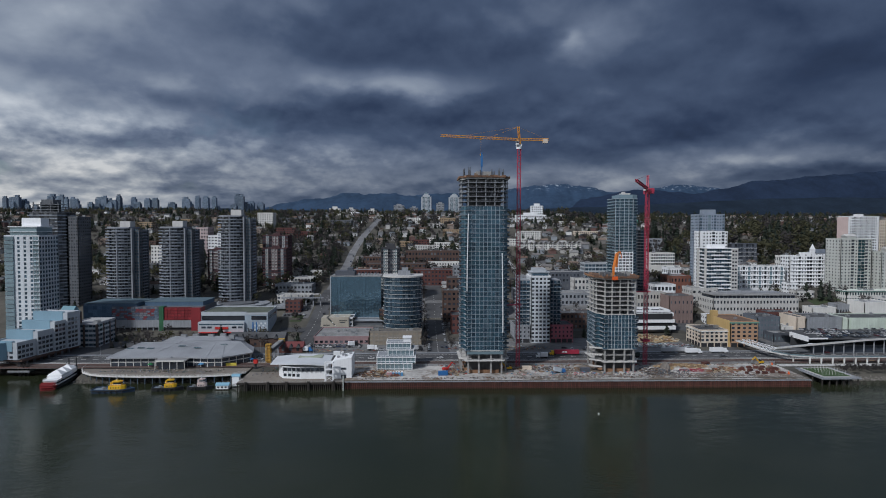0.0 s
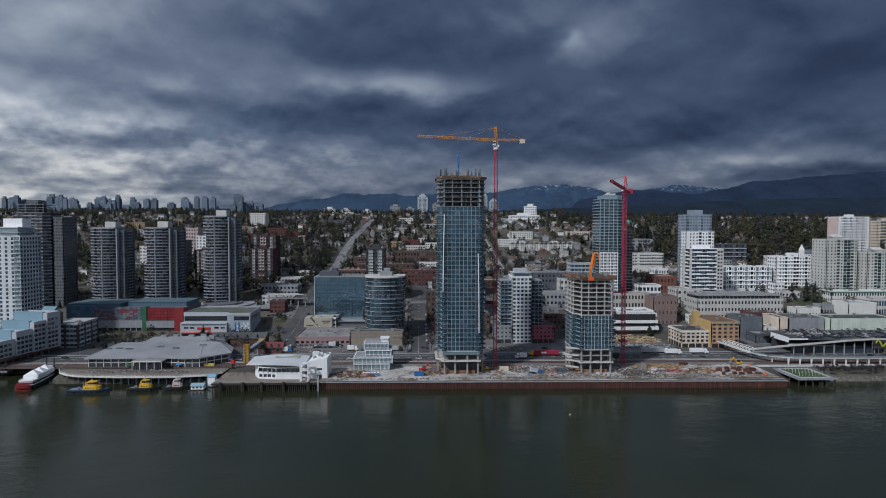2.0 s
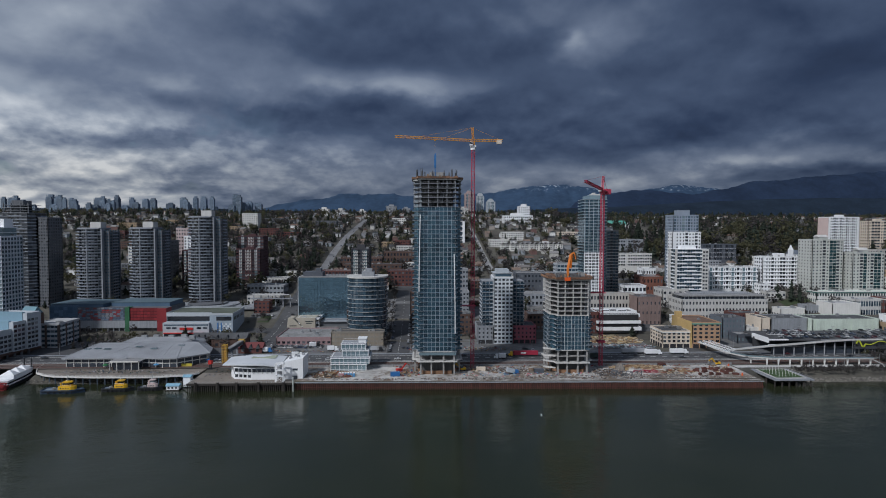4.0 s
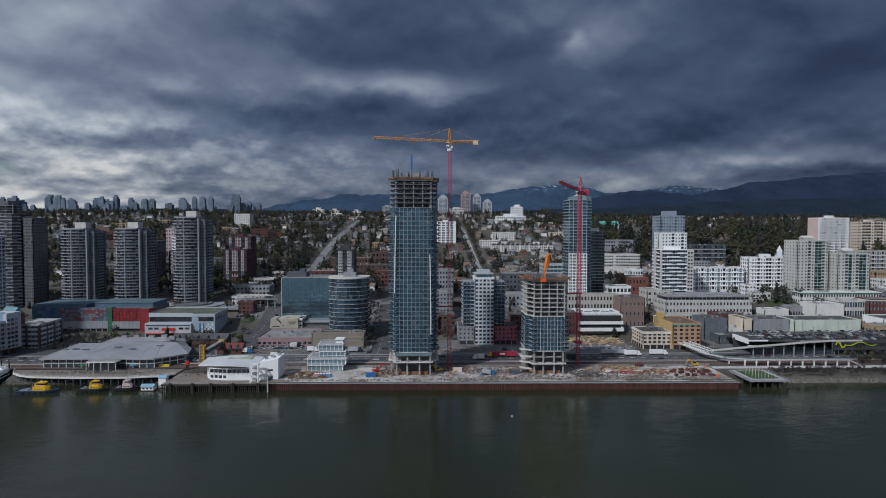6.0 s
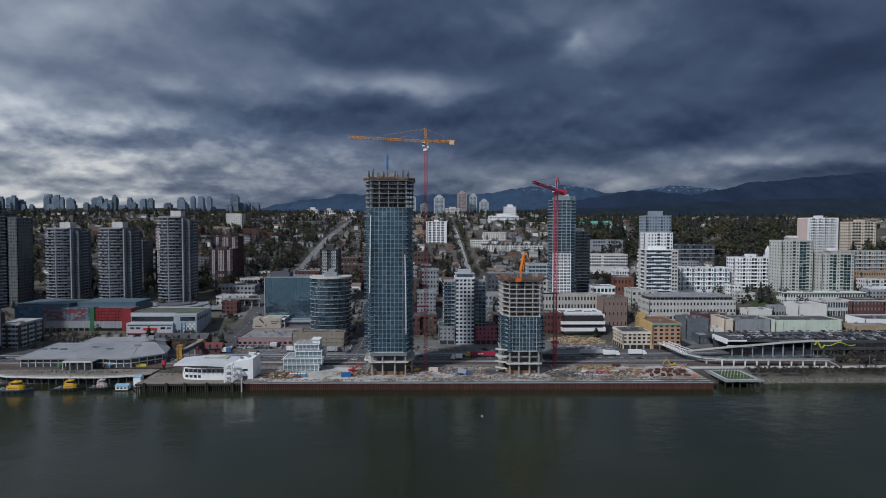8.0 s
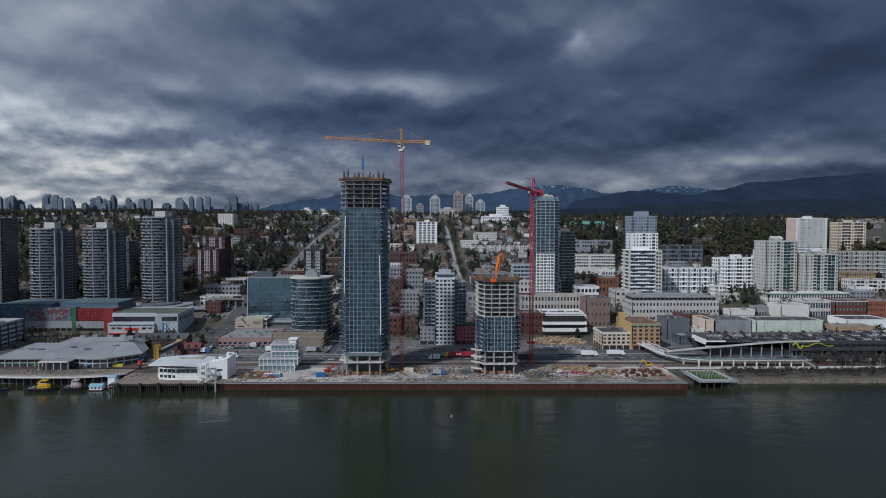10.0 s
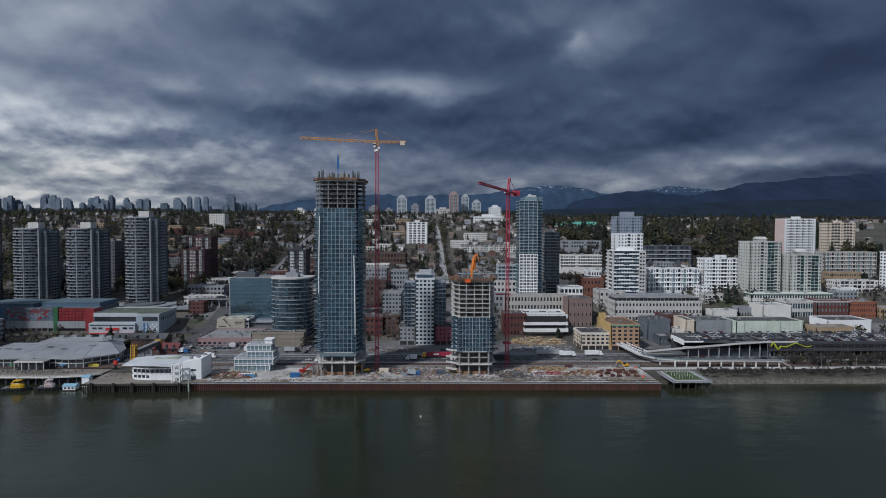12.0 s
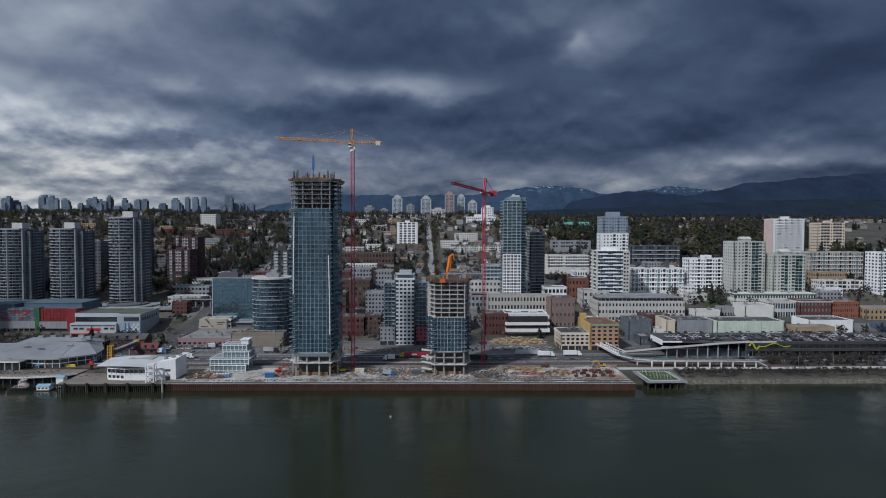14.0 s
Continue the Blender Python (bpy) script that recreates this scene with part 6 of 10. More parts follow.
    # hill-top towers in the distance
    for x, y, w, zt, nf, wl, lab in (
        (-205, 1390, 26, 141, 10, OFFWHITE, "cream hilltop apartment tower with balconies"), (-168, 1400, 22, 139, 9, CONC_LIGHT, "grey apartment tower on the hilltop"), (-120, 1440, 20, 138, 8, OFFWHITE, "pale apartment tower on the hilltop"), (-150, 1320, 40, 126, 3, WHITE, "white low block on the hilltop"),
        (238, 1175, 24, 141, 8, WHITE, "white hilltop office tower with a red band"), (224, 1160, 58, 122, 3, WHITE, "white low block on the hilltop"),
        (18, 1900, 34, 196, 16, COOLW, "pale hilltop tower with a pointed top"), (112, 1940, 36, 197, 16, COOLW, "pale hilltop tower with a pointed top"), (-70, 1860, 34, 166, 8, CONC, "grey apartment tower on the hilltop"), (-22, 1840, 26, 158, 7, CONC, "grey apartment tower on the hilltop"),
        (62, 1850, 26, 172, 8, CONC, "grey apartment tower on the hilltop"), (196, 2050, 34, 218, 18, mat("dull_rose_panel", (0.36, 0.27, 0.26), 0.8), "pinkish apartment tower on the hilltop"), (240, 2100, 28, 212, 17, COOLW, "pale apartment tower on the hilltop"), (290, 2200, 34, 196, 14, COOLW, "pale hilltop tower with a pointed top"),
        (150, 1800, 46, 158, 6, CONC_LIGHT, "low grey block on the hilltop"),
    ):
        ob = block("hilltop_tower", lab, "apartment tower", x - w / 2, x + w / 2, y, w * 0.6, zt, nf, (max(5, int(w / 4)), 4), wl, GL_DARK, land(x, y) - 2, 0.5, 0.5, units=0, house=(w * 0.45, w * 0.3, 5.5), pattern="bXGwWGXb" if nf > 11 else "")
        if nf > 11:
            h = zt - land(x, y) + 2
            part("stepped_top", MB().box(-w * 0.34, w * 0.34, -w * 0.24, w * 0.24, h, h + 7).box(-w * 0.2, w * 0.2, -w * 0.2, w * 0.2, h + 7, h + 11), wl, ob)
            part("pointed_roof", MB().prism(rect(-w * 0.2, w * 0.2, -w * 0.2, w * 0.2), h + 11, h + 16, rect(-0.5, 0.5, -0.5, 0.5)), mat("blue_grey_roof", (0.10, 0.15, 0.18)), ob)
    block("apartment_tower", "white apartment block with dark vertical strips of balconies", "apartment tower", 65, 99, 925, 18, 108.0, 9, (9, 4), WHITE, GL_DARK, land(82, 925) - 2, units=1, house=(8, 6, 3.5), pattern="bbDDbDDbDDbDDbb")
    # old station with dark gabled roofs, and low roofs by the rail yard
    for x, y, w, d, h, lab, wl in ((-118, 452, 26, 12, 7, "old brick station with dark gabled roofs", BRICK_BR), (-140, 458, 16, 10, 6, "small brick wing with a dark gabled roof", BRICK_BR), (-96, 430, 18, 8, 4, "long low shed with a dull red roof", BRICK)):
        ob = top("station_building", x, y, land(x, y), lab, "building")
        part("wall", MB().box(-w / 2, w / 2, -d / 2, d / 2, -1, h), wl, ob)
        part("roof", MB().gable(-w / 2, w / 2, -d / 2, d / 2, h, 3.6, 0.8), ROOF_D if wl is BRICK_BR else mat("dull_red_roof", (0.15, 0.04, 0.04), 0.8), ob)
        for i in range(3):
            part("dormer", MB().gable(-w / 2 + 3 + i * w / 3.4, -w / 2 + 6 + i * w / 3.4, -d / 2 - 0.5, 0, h - 0.5, 3, 0.3, "y"), ROOF_D, ob)
            part("window", MB().box(-w / 2 + 3 + i * w / 3.4, -w / 2 + 5 + i * w / 3.4, -d / 2 - 0.06, -d / 2 + 0.05, 1.2, 3.4), GL_DARK, ob)
    for x0, x1, y0, d, zt, nf, bb, wl, lab in (
        (-150, -112, 600, 20, 38, 2, (10, 5), CONC, "low grey concrete civic block with a flat roof"),
        (-146, -118, 640, 16, 42, 2, (8, 4), OFFWHITE, "low pale civic block with a flat roof"),
        (-140, -108, 566, 18, 31, 2, (8, 4), CONC_LIGHT, "low pale concrete block beside the hill road"),
        (-78, -46, 584, 20, 40, 4, (9, 5), BRICK_BR, "brown brick block behind the glass office"),
        (-80, -30, 640, 20, 50, 4, (14, 5), BRICK, "dark red brick school block with large windows"),
        (-72, -20, 730, 20, 60, 3, (14, 5), BRICK_BR, "long dark brick apartment block"),
    ):
        block("town_building", lab, "building", x0, x1, y0, d, zt, nf, bb, wl, GL_DARK, None, 0.6, 0.45, roof=ROOF, units=4)
    # elevated guideway station beside the hill road
    ob = top("guideway", -118, 560, 26, "white elevated rail guideway on pillars", "guideway")
    part("deck", MB().box(-16, 24, -2.4, 2.4, 3.4, 4.3), CONC, ob)
    part("canopy", MB().box(-14, 20, -2.6, 2.6, 7.2, 7.5), CONC_LIGHT, ob)
    for i in range(6):
        part("pillar", MB().box(-14 + i * 7, -13 + i * 7, -0.4, 0.4, -12, 7.2), CONC, ob)


build_town()


def far_towers():
    """The towers of another town on the horizon, tinted blue-grey for haze."""
    # facade colour carries the pale blue-grey of distance haze
    hz = mat("hazed_facade", (0.11, 0.145, 0.20), 0.6, var=0.15, scales=(0.02, 0.3), rand=0.3)
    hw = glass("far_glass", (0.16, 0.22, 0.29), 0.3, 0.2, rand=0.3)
    r = random.Random(21)
    spots = [(-1303, 318, 46), (-1180, 296, 40), (-1385, 290, 36), (-1445, 290, 44), (-1520, 294, 36), (-1560, 280, 50), (-1740, 272, 44), (-1840, 274, 46), (-1900, 282, 36), (-1950, 282, 34), (-2010, 290, 40), (-2060, 302, 34),
             (-2105, 288, 40), (-2150, 300, 32), (-2190, 284, 46), (-2250, 288, 40), (-2330, 290, 40), (-2390, 286, 44), (-2450, 288, 40), (-2510, 282, 44), (-2600, 312, 60), (-2540, 290, 50), (-2720, 294, 44), (-2790, 284, 46), (-2870, 286, 40), (-2960, 296, 50), (-3080, 300, 44)]
    spots = [(x, zt + 14, w * 0.82) for x, zt, w in spots] + [(x + 33, zt - 2, w * 0.6) for x, zt, w in spots[12:24:2]]
    spots += [(r.uniform(-3100, -1150), r.uniform(238, 286), r.uniform(24, 52)) for _ in range(34)]
    for x, zt, w in spots:
        y = 4000 + r.uniform(-150, 250)
        zb = 108
        d, h = w * 0.8, zt - zb
        ob = top("distant_tower", x, y, zb, "hazy blue-grey high-rise tower on the horizon", "tower", "far skyline towers")
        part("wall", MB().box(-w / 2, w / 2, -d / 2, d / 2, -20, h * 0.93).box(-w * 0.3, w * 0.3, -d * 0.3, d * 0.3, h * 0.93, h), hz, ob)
        win = MB()
        nf = int(h / 7)
        for k in range(nf):
            for i in range(4):
                u = -w / 2 + (i + 0.5) * w / 4
                win.box(u - w * 0.09, u + w * 0.09, -d / 2 - 0.3, -d / 2 + 0.2, k * 7 + 2, k * 7 + 6)
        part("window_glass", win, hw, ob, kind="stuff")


far_towers()

def build_infill():
    """Small flat-roofed shops, workshops and flats on the open plots of the lower town."""
    r = random.Random(404)
    kinds = [(OFFWHITE, "off-white stucco"), (BRICK_BR, "brown brick"), (CONC, "grey concrete"), (WHITE, "white painted"), (BRICK, "red brick"), (CONC_LIGHT, "pale concrete"), (SLATE_W, "slate-grey clad"), (BEIGE, "beige block"), (TAN, "tan brick")]
    built = 0
    for _ in range(2500):
        if built >= 52:
            break
        x, y = r.uniform(-150, 640), r.uniform(508, 668)
        if x > 330 and y < 530:
            continue
        w, d, nf = r.uniform(9, 24), r.uniform(9, 16), r.choice((1, 2, 2, 3))
        if any(x < b + 2 and x + w > a - 2 and y < q + 2 and y + d > p - 2 for a, b, p, q in FOOT):
            continue
        if any(abs(c - rx) < 10 for c in (x, x + w / 2, x + w) for rx in (13, -93.5)) or any(abs(c - float(np.interp(y, [425, 560, 640, 800], [234, 238, 248, 262]))) < 9 for c in (x, x + w / 2, x + w)):
            continue
        wl, word = r.choice(kinds)
        block("town_building", f"small {word} building with a flat roof", "building", x, x + w, y, d, land(x + w / 2, y) + nf * 3.4 + 0.8, nf, (max(2, int(w / 3.2)), max(2, int(d / 3.4))), wl, GL_DARK, None, 0.55, 0.45, roof=r.choice((ROOF, ROOF_D, ROOF_L, ROOF_L)), units=1, group="small town buildings")
        built += 1


build_infill()

# ---- streets and yards ----
def build_streets():
    draped("road", [(-700, 408), (900, 408)], 26, ASPHALT, "dark asphalt riverside road beside the railway", "road", 0.10)
    draped("road", [(13, 420), (13, 640)], 17, ASPHALT, "asphalt side street climbing from the river", "road", 0.14)
    draped("road", [(-92, 440), (-95, 618)], 15, ASPHALT, "asphalt foot of the hill road", "road", 0.2)
    draped("road", [(-95, 620), (-98, 770), (-100, 860), (-96, 960), (-89, 1045), (-84, 1200)], 11, ROADC, "pale concrete road climbing the hill", "road", 0.2)
    draped("road", [(119, 660), (119, 780), (117, 1000), (114, 1160), (108, 1400)], 9.0, mat("pale_concrete_road", (0.36, 0.36, 0.355), 0.85, var=0.2, scales=(0.06, 0.7)), "pale straight street climbing the hill", "road", 0.25)
    draped("road", [(234, 425), (238, 560), (248, 640), (262, 800)], 15, ASPHALT, "asphalt street between shop buildings", "road", 0.16)
    draped("road", [(-122, 500), (560, 500)], 13, ASPHALT, "asphalt town street running beside shops", "road", 0.18)
    draped("road", [(-520, 676), (500, 676)], 12, ASPHALT, "asphalt street along the hillside", "road", 0.2)
    draped("pavement", [(-330, 447), (-100, 447)], 50, ASPHALT, "dark asphalt yard between the market and the garage", "pavement", 0.08)
    draped("pavement", [(-84, 447), (210, 447)], 50, PAVE, "grey paved town yards", "pavement", 0.08)
    draped("pavement", [(260, 470), (520, 470)], 60, PAVE, "grey paved town yards", "pavement", 0.08)
    draped("pavement", [(-84, 545), (230, 545)], 80, PAVE, "grey paved car parks between town blocks", "pavement", 0.08)
    draped("pavement", [(-46, 367), (240, 367)], 34, GRAVEL, "pale gravel of the riverside building site", "ground", 0.10)
    draped("pavement", [(-46, 350.4), (240, 346.2)], 2.2, GRAVEL, "pale gravel at the quay edge", "ground", 0.14)
    draped("railway_bed", [(-700, 390), (900, 390)], 13, mat("ballast", (0.12, 0.105, 0.095), 0.95, var=0.4, scales=(0.1, 0.8), bump=0.6), "dark stony railway bed", "railway", 0.16)
    for i, y in enumerate((385.0, 386.5, 389.2, 390.7, 393.4, 394.9)):
        mb = MB()
        for k in range(32):
            x0 = -700 + k * 50
            mb.box(x0, x0 + 49.9, y - 0.06, y + 0.06, land(0, y) + 0.2, land(0, y) + 0.38)
        tagged(new("rail", mb.mesh("rail", RUST)), "rusty steel rail of the riverside track", "rail", "rails", "structure")
    draped("promenade", [(241, 378), (700, 378)], 6, CONC_LIGHT, "pale concrete riverside promenade", "pavement", 0.2)
    draped("pavement", [(-128, 548), (-103, 548)], 34, PAVE, "grey paved car park beside the hall", "pavement", 0.12)
    draped("lawn", [(-108, 530), (-118, 530)], 16, GRASS, "small sloping lawn", "grass", 0.2)
    draped("lawn", [(379, 545), (404, 545)], 13, GRASS, "green lawn by the podium", "grass", 0.2)
    # lines and kerbs along the riverside road
    for nm, y, wd, m, lab, cat, n, on in (("lane_marking", 400.5, 0.3, LINE, "solid white edge line on the riverside road", "road marking", 140, 1.0), ("lane_marking", 408.3, 0.35, LINE, "dashed white centre line on the riverside road", "road marking", 140, 0.45), ("lane_marking", 415.8, 0.3, LINE, "solid white edge line on the riverside road", "road marking", 140, 1.0),
                                          ("kerb", 396.8, 0.8, CONC_LIGHT, "pale concrete kerb between road and railway", "kerb", 140, 1.0), ("kerb", 421.4, 2.4, CONC, "concrete sidewalk along the riverside road", "sidewalk", 140, 1.0)):
        mb = MB()
        for k in range(n):
            x0 = -500 + k * 8
            mb.box(x0, x0 + 8 * on, y - wd / 2, y + wd / 2, land(0, y), land(0, y) + (0.16 if nm == "lane_marking" else 0.3))
        tagged(new(nm, mb.mesh(nm, m)), lab, cat, kind="structure")
    # centre lines
    for xs in (13.0, -94.5):
        mb = MB()
        for k in range(22):
            y = 424 + k * 8
            mb.box(xs - 0.15, xs + 0.15, y, y + 3.5, land(xs, y + 2) + 0.3, land(xs, y + 2) + 0.36)
        tagged(new("lane_marking", mb.mesh("lane_marking", LINE)), "dashed white centre line on the street", "road marking", kind="structure")


build_streets()


# ---- quay, piers, boardwalk ----
def build_quay():
    ob = top("quay_wall", 0, 0, 0, "rusty corrugated sheet-pile wall along the river", "wall", kind="structure")
    mb = MB().prism([(-0.58, 0.45), (-0.40, -0.35), (0.10, -0.35), (0.28, 0.45), (0.58, 0.45), (0.58, 0.6), (-0.58, 0.6)], -3, 4.1)
    pile = mb.mesh("sheet_pile", RUST)
    n = 250
    for i in range(n):
        x = -46 + 287 * (i + 0.5) / n
        piece("sheet_pile", pile, ob, x, 349.0 - 0.0155 * (x + 46), rnd.uniform(-0.05, 0.05), -0.9)
    part("cap_beam", MB().prism([(-46, 348.4), (241, 344.0), (241, 345.6), (-46, 350.0)], 4.1, 4.6), CONC, ob, "concrete capping beam")
    part("waler", MB().prism([(-46, 348.35), (241, 343.95), (241, 344.2), (-46, 348.6)], 1.2, 1.6), RUST, ob)
    # timber pier
    ob = top("pier", 0, 0, 0, "timber-piled pier with a grey-brown plank deck", "pier")
    part("deck", MB().box(-110, -46.2, 346.8, 396, 4.2, 4.7), mat("grey_deck_planks", (0.20, 0.175, 0.15), 0.9, var=0.3), ob)
    fascia = MB().box(-110, -46.2, 346.4, 346.8, 3.6, 4.8)
    part("fascia", fascia, TIMBER_D, ob)
    pm = MB().cyl(0, 0, -3, 4.2, 0.3, 7).mesh("pile", TIMBER_D)
    for i in range(54):
        piece("pile", pm, ob, -109.5 + i * 1.19, 347.2 + rnd.uniform(-0.1, 0.1), 0)
    for i in range(27):
        piece("pile", pm, ob, -109 + i * 2.38, 351.5, 0)
    fm = MB().cyl(0, 0, -3, 5.6, 0.42, 8).mesh("fender_pile", TIMBER_D)
    for x in (-104, -91, -80, -67, -52):
        for dx in (-0.7, 0.2):
            piece("fender_pile", fm, ob, x + dx, 345.9, 0)
    rail = MB()
    for i in range(22):
        x = -109 + i * 2.9
        rail.box(x - 0.06, x + 0.06, 347.0, 347.12, 4.7, 5.8)
    for z in (5.2, 5.75):
        rail.box(-109, -47, 347.02, 347.1, z, z + 0.07)
    part("railing", rail, STEEL, ob)
    thing("channel_marker", MB().cyl(0, 0, -3, 8.2, 0.38, 8).box(-0.3, 0.3, -0.3, 0.3, 8.2, 9.0), mat("pale_marker", (0.55, 0.58, 0.55), 0.7), -46.4, 345.3, 0, "tall pale mooring pile at the pier's corner", "mooring pile")
    # market boardwalk
    ob = top("boardwalk", 0, 0, 0, "curved riverside boardwalk on piles with a pale rail", "boardwalk")
    edge = [(-224, 394), (-221.5, 384), (-216, 375), (-208, 369), (-199, 365.6), (-174, 363), (-139, 362.5), (-120, 366), (-112, 372)]
    part("deck", MB().prism(edge + [(-111, 396)], 4.3, 4.9), mat("warm_deck_planks", (0.20, 0.175, 0.15), 0.9, var=0.25), ob)
    kerb, posts = MB(), []
    for (ax, ay), (bx, by) in zip(edge[:-1], edge[1:]):
        kerb.beam((ax, ay, 4.75), (bx, by, 4.75), 0.5, 0.9)
        L = math.hypot(bx - ax, by - ay)
        posts += [(ax + (bx - ax) * k / max(1, int(L / 2.2)), ay + (by - ay) * k / max(1, int(L / 2.2))) for k in range(max(1, int(L / 2.2)))]
    part("edge_beam", kerb, OFFWHITE, ob, "pale edge beam")
    rails = MB()
    for (ax, ay), (bx, by) in zip(edge[:-1], edge[1:]):
        for z in (5.4, 5.9):
            rails.beam((ax, ay + 0.2, z), (bx, by + 0.2, z), 0.09)
    part("rail", rails, OFFWHITE, ob)
    pmesh, pile2 = box_mesh(0.14, 0.14, 1.0, OFFWHITE), MB().cyl(0, 0, -3, 4.3, 0.32, 7).mesh("pile", mat("blue_grey_pile", (0.07, 0.10, 0.14), 0.8))
    for i, (x, y) in enumerate(posts):
        piece("post", pmesh, ob, x, y + 0.2, 4.95)
        if i % 2 == 0:
            piece("pile", pile2, ob, x, y + 0.9, 0)
    # rock banks
    r = random.Random(5)
    for x0, x1, n in ((-330, -112, 2200), (273, 620, 6500)):
        mb = MB()
        for _ in range(n):
            x = r.uniform(x0, x1)
            d = r.uniform(-2.5, 5.0)
            y = shore(x) + d
            z = ground_z(x, y)
            s = r.uniform(0.3, 0.85)
            k = len(mb.v)
            for a in ((1, 0, 0), (-1, 0, 0), (0, 1, 0), (0, -1, 0), (0, 0, 1), (0, 0, -1)):
                mb.v.append((x + a[0] * s * r.uniform(0.6, 1.2), y + a[1] * s * r.uniform(0.6, 1.2), z + a[2] * s * r.uniform(0.5, 0.9)))
            mb.f += [(k, k + 2, k + 4), (k + 2, k + 1, k + 4), (k + 1, k + 3, k + 4), (k + 3, k, k + 4), (k + 2, k, k + 5), (k + 1, k + 2, k + 5), (k + 3, k + 1, k + 5), (k, k + 3, k + 5)]
        tagged(new("rocks", mb.mesh("rocks", ROCK)), "grey boulders heaped along the river bank", "rocks", kind="stuff")


build_quay()


# ---- riverside buildings ----
def hip(mb, x0, x1, y0, y1, z, h, run, t=0.5):
    """A hipped roof with a fascia; run: how far the hips reach in."""
    mb.prism(rect(x0, x1, y0, y1), z - t, z)
    mb.prism(rect(x0, x1, y0, y1), z, z + h, rect(x0 + run, x1 - run, (y0 + y1) / 2 - 0.6, (y0 + y1) / 2 + 0.6))


def build_market():
    ob = top("market_hall", -165, 412, 5.1, "low riverside market hall with a grey hipped metal roof", "market hall")
    wings = (([(-42, -26), (0, -26), (6, -18), (6, 24), (-42, 24)], 6.6, 4.4, (-18, 2)), ([(-16, -22), (24, -29), (34, -28), (50, -13), (46, 4), (30, 30), (-16, 30)], 6.9, 4.8, (16, 2)), ([(-30, 6), (30, 6), (30, 44), (-30, 44)], 6.4, 4.4, (0, 25)))
    for poly, z, h, (cx, cy) in wings:
        mb = MB().prism(poly, z - 0.7, z)
        peak = [(cx + (x - cx) * 0.62, cy + (y - cy) * 0.10) for x, y in poly]
        mb.prism(poly, z, z + h, peak)
        part("roof", mb, METAL_R, ob)
        ribs = MB()
        for i in range(len(poly)):
            (ax, ay), (bx, by), (cx1, cy1), (dx, dy) = poly[i], poly[(i + 1) % len(poly)], peak[i], peak[(i + 1) % len(poly)]
            n = max(2, int(math.hypot(bx - ax, by - ay) / 2.2))
            for k in range(n):
                t = k / n
                ribs.beam((ax + (bx - ax) * t, ay + (by - ay) * t, z + 0.05), (cx1 + (dx - cx1) * t, cy1 + (dy - cy1) * t, z + h + 0.05), 0.35 if k == 0 else 0.12)
        part("roof_seam", ribs, mat("seam_metal", (0.33, 0.34, 0.36), 0.5, 0.2), ob, kind="stuff")
        part("glass_wall", MB().prism(inset(poly, 2.2), 0, z - 0.7), GL_DARK, ob)
        bands = MB().ring(inset(poly, 2.1), 2.9, 3.5, 0.3)
        part("floor_band", bands, OFFWHITE, ob)
        part("eaves_band", MB().ring(inset(poly, 2.1), z - 1.3, z - 0.7, 0.3), OFFWHITE, ob)
        for i in range(len(poly)):
            (ax, ay), (bx, by) = inset(poly, 2.0)[i], inset(poly, 2.0)[(i + 1) % len(poly)]
            if ay > 10 and by > 10:
                continue
            n = max(1, int(math.hypot(bx - ax, by - ay) / 4.4))
            for k in range(n):
                piece("post", box_mesh(0.42, 0.42, z - 0.7, OFFWHITE), ob, ax + (bx - ax) * k / n, ay + (by - ay) * k / n, 0)
    part("porch_roof", MB().box(-8, 12, -33, -20, 5.4, 6.0), ROOF, ob, "flat porch roof")
    part("porch_wall", MB().box(-6, 10, -31, -20, 0, 5.4), GL_DARK, ob)
    part("porch_sign", MB().box(-7, 11, -33.1, -32.9, 5.3, 6.2), OFFWHITE, ob)
    for i in range(5):
        piece("porch_post", box_mesh(0.4, 0.4, 5.4, CONC_LIGHT), ob, -7.5 + i * 4.7, -32.6, 0)
    sk = MB().prism(rect(-2.2, 2.2, -1, 1), 0, 0.35).mesh("skylight", GL_PALE)
    for x, y, z in ((-34, -10, 9.3), (-27, -10, 9.7), (-20, -11, 9.5), (0, -8, 10.4), (28, -6, 10.9), (36, -2, 9.8), (12, -12, 10.0)):
        piece("skylight", sk, ob, x, y, z)
    for i, (x, y) in enumerate(((-14, 24), (-6, 26), (6, 24), (14, 27), (22, 22))):
        part("roof_unit", MB().box(x, x + 4, y, y + 2.5, 9.5, 12.4), STEEL, ob)
    part("back_canopy", MB().box(-16, 34, 44, 50, 5.0, 5.8), CONC, ob)
    part("yellow_front", MB().box(34, 42, -24, -23.7, 0.3, 2.2), mat("shop_yellow", (0.55, 0.45, 0.06), 0.7), ob, "yellow painted shopfront")
    for x, c, lab in ((-145, TARP, "blue café parasol"), (-178, GREEN_P, "green café parasol"), (-116, BLUE_P, "blue tent canopy")):
        t = top("parasol", x, 385 if x != -116 else 399, 5.0, lab + " on the boardwalk", "parasol", "café parasols")
        part("pole", MB().cyl(0, 0, 0, 2.6, 0.06, 6), STEEL, t)
        part("canopy", MB().cyl(0, 0, 2.4, 3.4, 2.0, 8, 0.1), c, t)
    r = random.Random(8)
    tm = MB().box(-0.5, 0.5, -0.5, 0.5, 0.68, 0.75).cyl(0, 0, 0, 0.7, 0.08, 6)
    tops = palette("table_tops", [(0.4, 0.35, 0.3), (0.15, 0.15, 0.16), (0.5, 0.5, 0.5)], 0.6)
